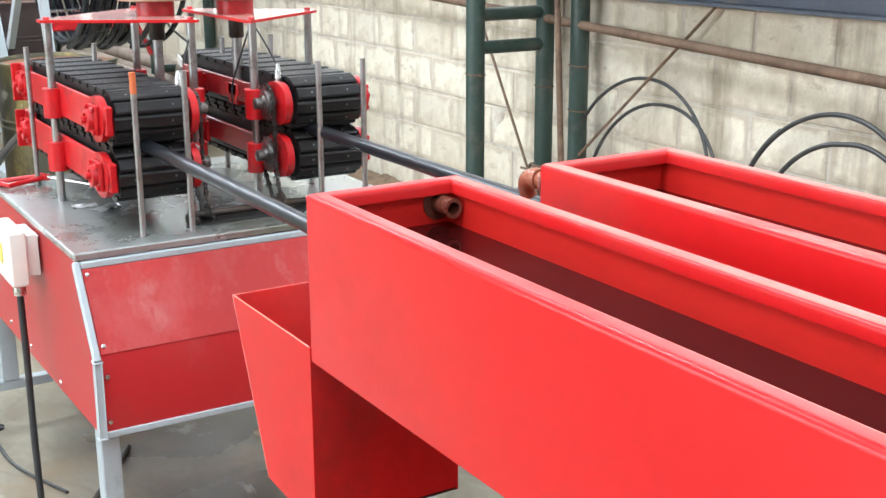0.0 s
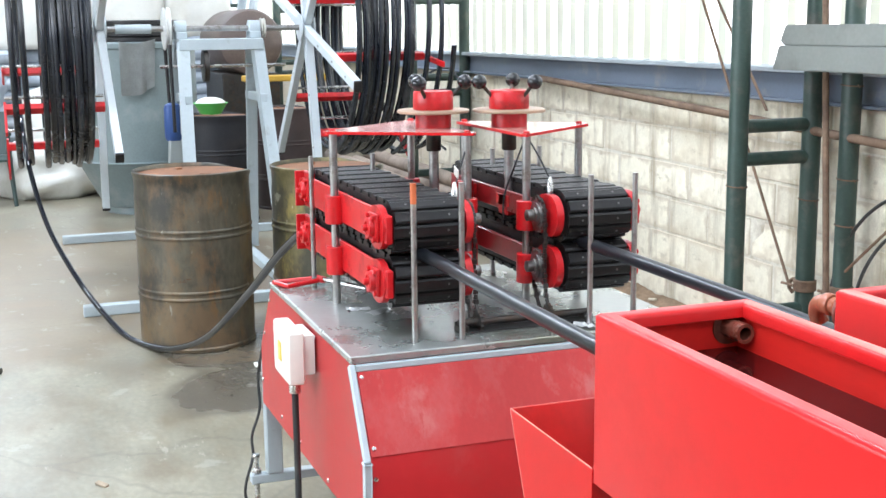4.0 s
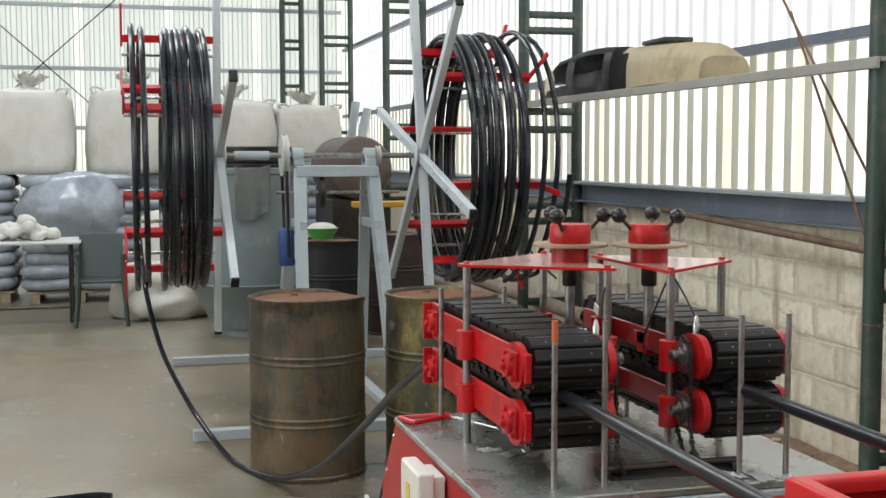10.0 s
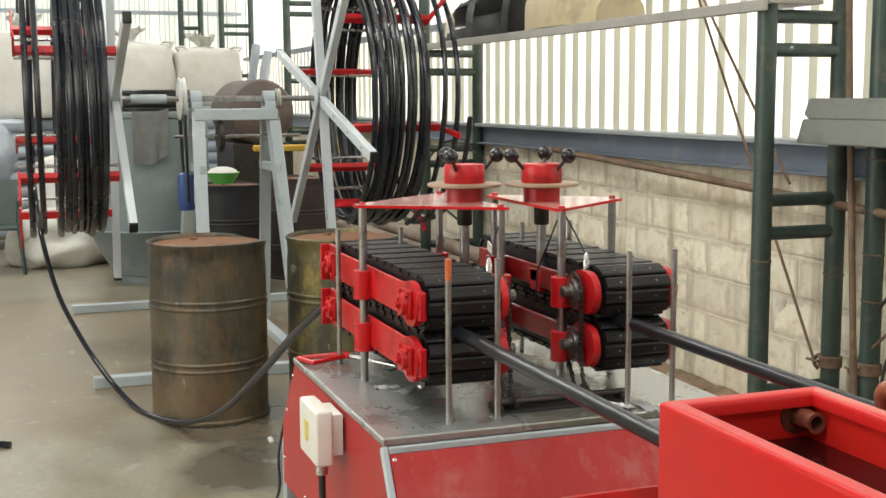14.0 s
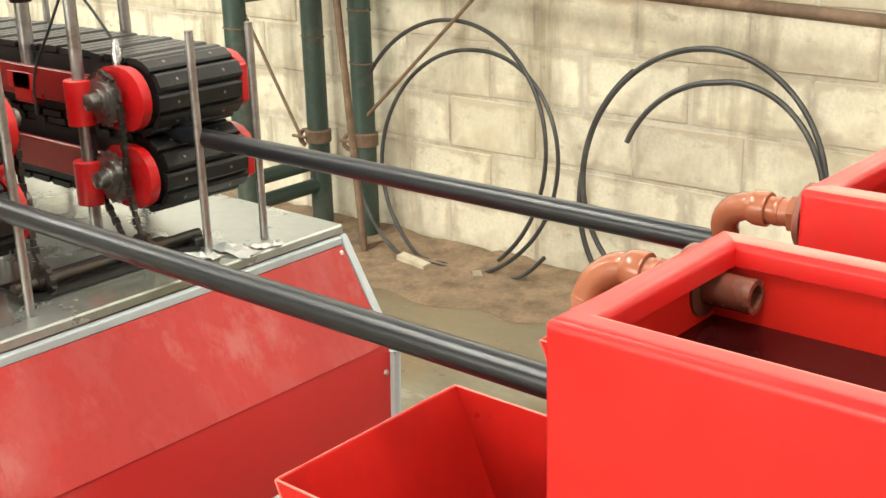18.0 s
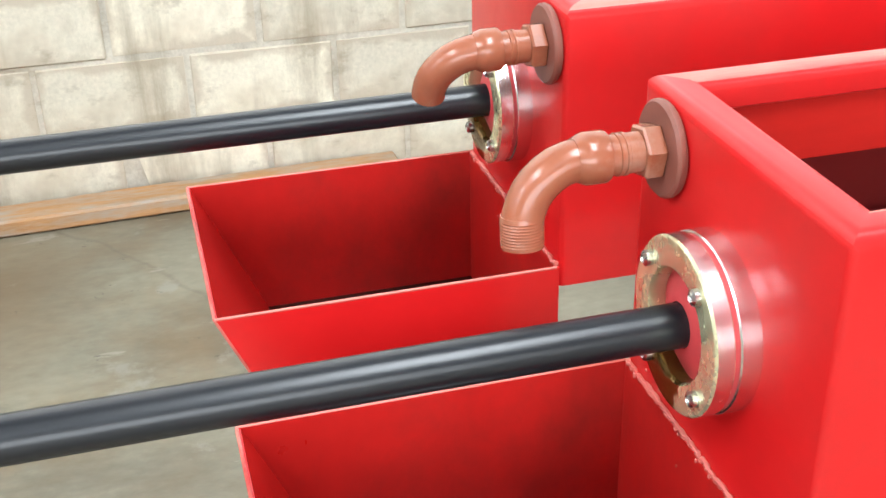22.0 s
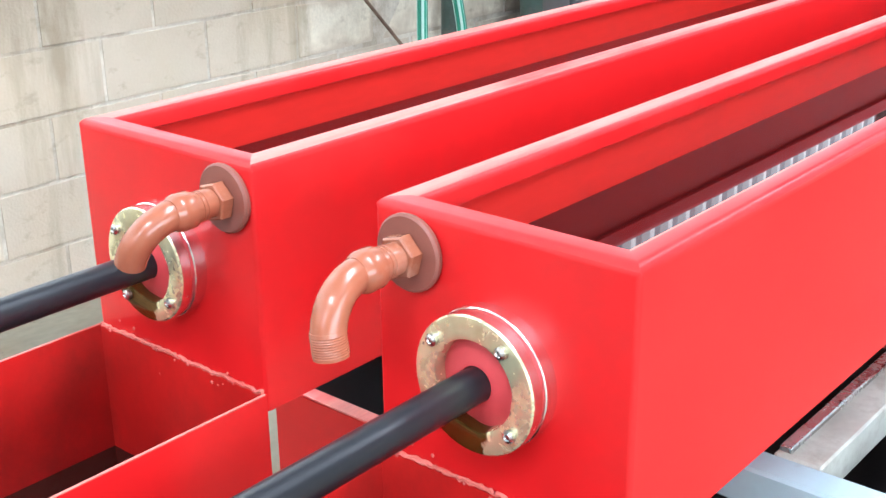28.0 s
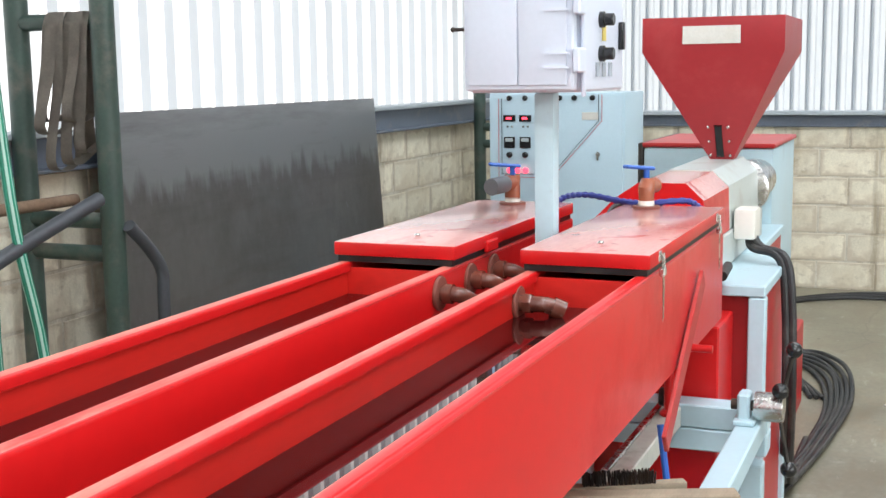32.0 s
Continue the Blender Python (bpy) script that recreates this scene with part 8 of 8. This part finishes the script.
for x0, x1, y in ((2.20, 2.228, 2.15), (2.30, 2.439, 2.15)):
    th = thing("plastic_strip", (x1, y, 0), "pale green plastic strip standing against the column", "strip", "plastic strips")
    bm = B()
    tube(bm, smooth_line([(x1 + 0.06, y, 0.006), (x1, y, 0.67), (x0 + 0.03, y, 1.2), (x0, y + 0.05, 2.2), (x0 + 0.02, y + 0.1, 3.0)], 6), 0.016, 8)
    part("strip", bm, STRIP, th)
    for ox in (-0.016, 0.016):
        bm = B()
        tube(bm, smooth_line([(x1 + 0.06 + ox, y - 0.004, 0.006), (x1 + ox, y - 0.004, 0.67), (x0 + 0.03 + ox, y - 0.004, 1.2), (x0 + ox, y + 0.046, 2.2), (x0 + 0.02 + ox, y + 0.096, 3.0)], 6), 0.007, 6)
        part("strip_edge", bm, pmat("green_stripe_edge", (0.03, 0.20, 0.13), 0.4), th, "dark green edge")
    bm = B()
    tube(bm, smooth_line([(x1 + 0.06, y - 0.013, 0.006), (x1, y - 0.013, 0.67), (x0 + 0.03, y - 0.013, 1.2), (x0, y + 0.037, 2.2), (x0 + 0.02, y + 0.087, 3.0)], 6), 0.005, 6)
    part("green_stripe", bm, pmat("green_stripe", (0.03, 0.28, 0.18), 0.4), th, "dark green stripe")
# webbing hung on a rung
th = thing("webbing_strap", (2.92, 2.33, 1.76), "grey webbing straps hung over a rung of the column", "strap")
for k, (yy, L, w) in enumerate(((2.28, 0.46, 0.05), (2.33, 0.50, 0.05), (2.42, 0.36, 0.05), (2.30, 0.36, 0.045), (2.37, 0.52, 0.045), (2.40, 0.40, 0.05))):
    bm = B()
    rows = []
    top = 1.795
    path = smooth_line([(2.962, yy, top - L), (2.965, yy + 0.012 * math.sin(k), top - L * 0.5), (2.958, yy, top - 0.05), (2.92, yy, top), (2.882, yy, top - 0.05), (2.875, yy + 0.01, top - L * 0.5), (2.86 - 0.008 * k, yy + 0.02, top - L * 1.0), (2.90, yy + 0.02, top - L * 1.08), (2.962, yy, top - L)], 5)
    for p in path:
        rows.append([bm.verts.new(p + Vector((-0.004 * k, d * w / 2, 0))) for d in (-1, 1)])
    for a, b in zip(rows, rows[1:]):
        bm.faces.new((a[0], a[1], b[1], b[0]))
    bmesh.ops.solidify(bm, geom=list(bm.faces), thickness=0.003)
    part("strap_loop", bm, STRAP, th, sharp=70)

# ---- extruder ----
th = thing("extruder", (3.9, 0.3, 0), "red and pale extruder with a square feed hopper", "extruder")
bm = B()
box(bm, 4.40, 5.15, 0.10, 0.63, 0.40, 1.240, 0.012, 2)
part("gearbox_housing", bm, PALE_PAINT, th, "pale blue housing")
bm = B()
box(bm, 4.392, 5.158, 0.092, 0.638, 1.242, 1.260, 0.005)
part("housing_lid", bm, RED_PANEL, th, "red lid")
bm = B()
box(bm, 4.39, 5.16, 0.632, 0.652, 0.55, 1.26, 0.004)
part("housing_edge", bm, DARK_STEEL, th)
HOODP = [(0.43, 1.05), (0.43, 1.12), (0.36, 1.19), (0.29, 1.237), (0.152, 1.237), (0.100, 1.188), (0.095, 1.05)]
bm = B()
prism(bm, HOODP, "x", 2.86, 3.30)
bevel_all(bm, 0.003)
for f in bm.faces:
    if f.normal.z > 0.3:
        f.material_index = 1
part("barrel_guard", bm, [RED, LID_TOP], th, "red barrel guard with a dusty top")
bm = B()
prism(bm, [(a * 1.01 - 0.001, b + 0.003) for a, b in HOODP], "x", 3.303, 3.95)
bevel_all(bm, 0.003)
part("barrel_hood", bm, HOOD, th, "pale barrel hood")
bm = B()
ring(bm, (3.96, 0.165, 1.12), (1, 0, 0), [(0.09, 0), (0.105, 0.01), (0.105, 0.06), (0.08, 0.07), (0.08, 0.44)], 32, False)
part("feed_flange", bm, STEEL, th, "bright round feed flange")
bm = B()
box(bm, 2.98, 4.02, 0.088, 0.44, 0.937, 1.048, 0.005)
part("barrel_bed", bm, HOOD, th)
bm = B()
box(bm, 2.93, 3.56, -0.070, 0.50, 0.902, 0.935, 0.004)
box(bm, 3.5605, 4.395, 0.05, 0.50, 0.902, 0.935, 0.004)
part("bed_plate", bm, PALE_PAINT, th, "pale steel bed plate")
bm = B()
box(bm, 2.97, 3.54, -0.055, 0.49, 0.0, 0.90, 0.006)
part("base", bm, RED_PANEL, th, "red base panels")
bm = B()
box(bm, 3.545, 4.390, 0.06, 0.49, 0.0, 0.90, 0.006)
part("base", bm, RED_PANEL, th, "red base panels")
for xx in (2.945, 3.52):
    bm = B()
    box(bm, xx - 0.015, xx + 0.035, -0.071, -0.021, 0.0, 0.90, 0.004)
    part("base_post", bm, PALE_PAINT, th)
    bm = B()
    box(bm, xx - 0.015, xx + 0.035, 0.45, 0.50, 0.0, 0.90, 0.004)
    part("base_post", bm, PALE_PAINT, th)
bm = B()
box(bm, 4.40, 5.15, 0.035, 0.64, 0.0, 0.397, 0.006)
part("rear_base", bm, RED_PANEL, th)
bm = B()
x0, x1, y0, y1, xc, yc = 3.58, 4.10, -0.030, 0.450, 3.84, 0.207
rows = []
HOP = ((1.215, xc - 0.042, xc + 0.042, yc - 0.042, yc + 0.042), (1.242, xc - 0.042, xc + 0.042, yc - 0.042, yc + 0.042), (1.62, x0, x1, y0, y1), (1.738, x0, x1, y0, y1))
for d in (0.0, 0.004):
    for z, ax0, ax1, ay0, ay1 in (HOP if d == 0 else HOP[::-1]):
        rows.append([bm.verts.new(c) for c in ((ax0 + d, ay0 + d, z), (ax1 - d, ay0 + d, z), (ax1 - d, ay1 - d, z), (ax0 + d, ay1 - d, z))])
for a, b in zip(rows, rows[1:] + rows[:1]):
    for k in range(4):
        bm.faces.new((a[k], a[(k + 1) % 4], b[(k + 1) % 4], b[k]))
hop = part("hopper", bm, HOPPER_RED, th, "square dull red feed hopper")
bm = B()
box(bm, x0 - 0.004, x0 - 0.001, 0.115, 0.310, 1.648, 1.708)
part("name_plate", bm, BAG_WHITE, hop, "blank white name plate")
slope = Vector((xc - 0.042 - x0, 0, 1.242 - 1.62))
mid = Vector((x0, 0.209, 1.62)) + slope * 0.82
m = Matrix.Translation(mid + Vector((-0.006, 0, -0.003))) @ slope.to_track_quat("Z", "Y").to_matrix().to_4x4()
bm = B()
obox(bm, m, 0.026, 0.006, 0.13, 0.002)
part("sight_glass", bm, PLASTIC_BLACK, hop, "dark sight glass strip")
for u in (-0.06, 0.0, 0.06):
    for v in (-0.035, 0.035):
        bm = B()
        p = m @ Vector((v, 0, u))
        ball(bm, p, 0.006, 8, 6)
        part("rivet", bm, STEEL, hop)
bm = B()
box(bm, 3.33, 3.45, 0.018, 0.0865, 1.015, 1.112, 0.008, 2)
part("junction_box", bm, PLASTIC_WHITE, th, "white junction box")
bm = B()
rod(bm, (2.78, 0.03, 0.985), (2.97, 0.045, 0.985), 0.014, 14)
part("lever_stub", bm, RUBBER, th)
bm = B()
box(bm, 2.61, 2.965, 0.10, 0.44, 0.95, 1.09, 0.006)
part("die_head", bm, RED_PANEL, th, "red die head cover")
bm = B()
box(bm, 2.68, 2.925, 0.02, 0.30, 0.05, 0.86, 0.005)
part("front_guard", bm, RED, th)
for k in range(2):
    bm = B()
    tube(bm, smooth_line([(3.39, 0.045 - 0.015 * k, 1.016), (3.37, 0.03 - 0.03 * k, 0.985), (3.34, -0.06 - 0.02 * k, 0.955), (3.32, -0.085 - 0.02 * k, 0.80), (3.34, -0.09 - 0.02 * k, 0.50), (3.62, -0.06 - 0.02 * k, 0.16), (3.95, -0.045 - 0.02 * k, 0.03), (4.5, -0.05 - 0.02 * k, 0.016)], 6), 0.014, 10)
    solo("power_cable", bm, CABLE, "thick black power cable hanging from the junction box", "cable", "power cables")
for k in range(6):
    bm = B()
    q = 0.025 * k
    pts = [(3.55 + 0.3 * q, 0.055 - 0.4 * q, 0.013), (3.98, -0.01 - 0.5 * q, 0.013 + 0.006 * (k % 3)), (4.45 + q, -0.060 - 0.7 * q, 0.013 + 0.008 * (k % 2)), (4.95 + 2 * q, -0.085 - 0.8 * q, 0.014), (5.40 + 2.5 * q, -0.045 - 0.7 * q, 0.014 + 0.012 * (k % 3)),
           (5.75 + 3 * q, 0.06 - 0.3 * q, 0.014), (5.85 + 2 * q, 0.20 - 0.2 * q, 0.014), (5.55, 0.24 - 0.4 * q, 0.016 + 0.006 * k), (5.24 + q, 0.17 - 0.6 * q, 0.02), (5.2 + q, 0.06 - 0.3 * q, 0.016 + 0.005 * k)]
    tube(bm, smooth_line(pts[:len(pts) - k % 3], 7), 0.012, 8)
    solo("floor_cable", bm, CABLE, "black cable lying in loose loops on the floor", "cable", "cables on the floor")
for k in range(3):
    bm = B()
    tube(bm, smooth_line([(5.2, 0.0 - 0.03 * k, 0.012), (6.4, 0.30 + 0.06 * k, 0.012), (7.4, 0.42 + 0.05 * k, 0.012), (7.85 + 0.08 * k, 0.05, 0.012), (7.90 + 0.1 * k, -0.6, 0.012), (7.95, -1.6 - 0.2 * k, 0.012)], 6), 0.011, 8)
    solo("floor_cable", bm, CABLE, "black cable running along the floor to the end wall", "cable", "cables on the floor")

# ---- switch cabinet ----
th = thing("switch_cabinet", (6.5, 1.6, 0), "grey steel switch cabinet with meters and lit red displays", "cabinet")
bm = B()
box(bm, 6.31, 6.78, 1.18, 2.02, 0.0, 1.435, 0.008, 2)
part("body", bm, CABINET, th)
bm = B()
box(bm, 6.296, 6.309, 1.19, 2.01, 0.10, 1.425, 0.004, 2)
door = part("door", bm, CABINET, th)


def panel_bit(nm, y, z, w, h, m, label="", deep=0.012, round_=False):
    bm = B()
    if round_:
        ring(bm, (6.2955, y, z), (-1, 0, 0), [(w / 2, 0), (w / 2, deep * 0.7), (w * 0.35, deep)], 16, False)
    else:
        box(bm, 6.2955 - deep, 6.2955, y - w / 2, y + w / 2, z - h / 2, z + h / 2, 0.002)
    return part(nm, bm, m, door, label)


for k, y in enumerate((1.885, 1.785)):
    d = panel_bit("display", y, 1.285, 0.075, 0.038, PLASTIC_BLACK, "dark display window")
    bm = B()
    box(bm, 6.281, 6.2832, y - 0.014, y + 0.018, 1.278, 1.292)
    part("display_digits", bm, LED, door, "lit red digits")
    panel_bit("push_button", y + 0.012, 1.235, 0.014, 0, STEEL, "", 0.01, True)
    panel_bit("push_button", y - 0.015, 1.235, 0.014, 0, STEEL, "", 0.01, True)
    panel_bit("ammeter", y, 1.140, 0.068, 0.066, PLASTIC_BLACK, "black square meter")
    bm = B()
    box(bm, 6.281, 6.2832, y - 0.024, y + 0.024, 1.145, 1.166)
    part("meter_face", bm, GREY_PAINT, door)
    panel_bit("dial_knob", y, 1.065, 0.036, 0, PLASTIC_BLACK, "", 0.022, True)
    panel_bit("dial_knob", y, 1.405, 0.032, 0, PLASTIC_BLACK, "", 0.022, True)
for y in (1.885, 1.835, 1.785):
    panel_bit("lamp", y, 0.972, 0.034, 0, LED, "lit red lamp", 0.014, True)
for y in (1.57, 1.48, 1.37):
    panel_bit("dial_knob", y, 1.405, 0.032, 0, PLASTIC_BLACK, "", 0.022, True)
panel_bit("rating_plate", 1.385, 1.298, 0.10, 0.045, BAG_WHITE, "small white rating plate", 0.003)
for k in range(2):
    bm = B()
    o = 0.02 * k
    for a, b in (((1.955 - o, 1.40), (1.955 - o, 0.93 + o)), ((1.955 - o, 0.93 + o), (1.62, 0.93 + o)), ((1.62, 0.93 + o), (1.315 + o, 1.27)), ((1.315 + o, 1.27), (1.315 + o, 1.42))):
        p, q = Vector((6.2945, *a)), Vector((6.2945, *b))
        d = q - p
        obox(bm, Matrix.Translation((p + q) / 2) @ d.to_track_quat("Y", "X").to_matrix().to_4x4(), 0.0022, d.length + 0.006, 0.006)
    part("painted_stripe", bm, PLASTIC_BLACK if k else SEAL, door, "thin painted stripe")
bm = B()
ring(bm, (6.2955, 1.335, 1.075), (-1, 0, 0), [(0.012, 0), (0.012, 0.018)], 12, False)
box(bm, 6.276, 6.282, 1.330, 1.340, 1.04, 1.09)
part("lock", bm, STEEL, door)

# ---- control box between the tanks ----
th = thing("control_box", (2.0, 0.33, 0.90), "pale grey control box on a square post between the troughs", "control box")
bm = B()
box(bm, 1.977, 2.023, 0.277, 0.322, 0.9005, 1.515, 0.005, 2)
part("post", bm, PALE_PAINT, th)
bm = B()
box(bm, 1.90, 2.27, 0.192, 0.448, 1.517, 1.95, 0.012, 3)
bx = part("box", bm, BOX_PAINT, th)
bm = B()
box(bm, 1.866, 1.898, 0.198, 0.446, 1.521, 1.946, 0.010, 3)
box(bm, 1.860, 1.868, 0.322, 0.434, 1.533, 1.934, 0.004, 2)
box(bm, 1.860, 1.868, 0.212, 0.3195, 1.533, 1.934, 0.004, 2)
door = part("door", bm, BOX_PAINT, th, "pale grey box door with a raised panel")
bm = B()
box(bm, 1.893, 1.9125, 0.1835, 0.1905, 1.508, 1.955, 0.003, 2)
part("door_flange", bm, BOX_PAINT, th)
for z in (1.585, 1.705, 1.86):
    bm = B()
    box(bm, 1.854, 1.905, 0.181, 0.1975, z - 0.026, z + 0.026, 0.004)
    box(bm, 1.856, 1.8595, 0.205, 0.262, z + 0.012, z + 0.017)
    box(bm, 1.856, 1.8595, 0.205, 0.262, z - 0.017, z - 0.012)
    part("hinge", bm, BOX_PAINT, door)
bm = B()
rod(bm, (1.875, 0.446, 1.655), (1.875, 0.474, 1.655), 0.004, 8)
ball(bm, (1.875, 0.474, 1.655), 0.006, 8, 6)
part("door_latch", bm, DARK_STEEL, door, "small dark latch")
for x, z in ((2.055, 1.675), (2.055, 1.60)):
    bm = B()
    ring(bm, (x, 0.1918, z), (0, -1, 0), [(0.018, 0), (0.018, 0.010), (0.014, 0.012), (0.014, 0.030), (0.012, 0.032)], 18, False)
    part("rotary_knob", bm, PLASTIC_BLACK, bx)
for x, z, m in ((2.085, 1.645, YELLOW), (2.03, 1.565, BAG_FILM), (2.085, 1.565, BAG_FILM), (2.14, 1.565, BAG_FILM)):
    bm = B()
    box(bm, x - 0.014, x + 0.014, 0.1895, 0.1917, z - 0.016, z + 0.016)
    part("sticker", bm, m, bx)
bm = B()
box(bm, 2.215, 2.235, 0.178, 0.1917, 1.610, 1.675, 0.004, 2)
part("side_clasp", bm, PLASTIC_BLACK, bx)

# ---- concrete blocks, last ----
BLOCK_MESHES = []
for sd in range(4):
    bm = B()
    box(bm, -0.194, 0.194, -0.014, 0.02, -0.094, 0.094, 0.004, 1)
    for v in bm.verts:
        v.co += Vector((0.003, 0.0025, 0.003)) * noise.noise(v.co * 9 + Vector((sd * 7, 0, 0)))
    me = bpy.data.meshes.new("block")
    bm.to_mesh(me)
    bm.free()
    me.materials.append(BLOCK)
    BLOCK_MESHES.append(me)
rnd = random.Random(4)
far = []
for row in range(6):
    off = 0.2 if row % 2 else 0.0
    z = (row + 0.5) * COURSE
    k = 0
    x = XW + 0.2 + off
    while x < XE - 0.1:
        if -8.5 < x < 1.0 or 2.4 < x:
            ob = new("block", BLOCK_MESHES[rnd.randrange(4)])
            ob.parent = wall_n
            ob.location = (x, WALL_Y + 0.014 + rnd.uniform(-0.002, 0.002), z + rnd.uniform(-0.002, 0.002))
            ob.rotation_euler = (0, radians(rnd.uniform(-0.3, 0.3)), radians(rnd.uniform(-0.4, 0.4)))
        else:
            far.append((x, WALL_Y + 0.014, z, 0))
        x += LENGTH
    y = WALL_Y - 0.25 - off
    while y > YS + 0.3:
        if y > -2.0:
            ob = new("block", BLOCK_MESHES[rnd.randrange(4)])
            ob.parent = wall_e
            ob.location = (XE + 0.014 + rnd.uniform(-0.002, 0.002), y, z)
            ob.rotation_euler = (0, 0, radians(-90 + rnd.uniform(-0.4, 0.4)))
        else:
            far.append((XE + 0.014, y, z, 1))
        y -= LENGTH
bm = B()
for x, y, z, e in far:
    if e:
        box(bm, x - 0.014, x + 0.02, y - 0.194, y + 0.194, z - 0.094, z + 0.094)
    else:
        box(bm, x - 0.194, x + 0.194, y - 0.014, y + 0.02, z - 0.094, z + 0.094)
tagged(part("far_blocks", bm, BLOCK, wall_n), kind="stuff")
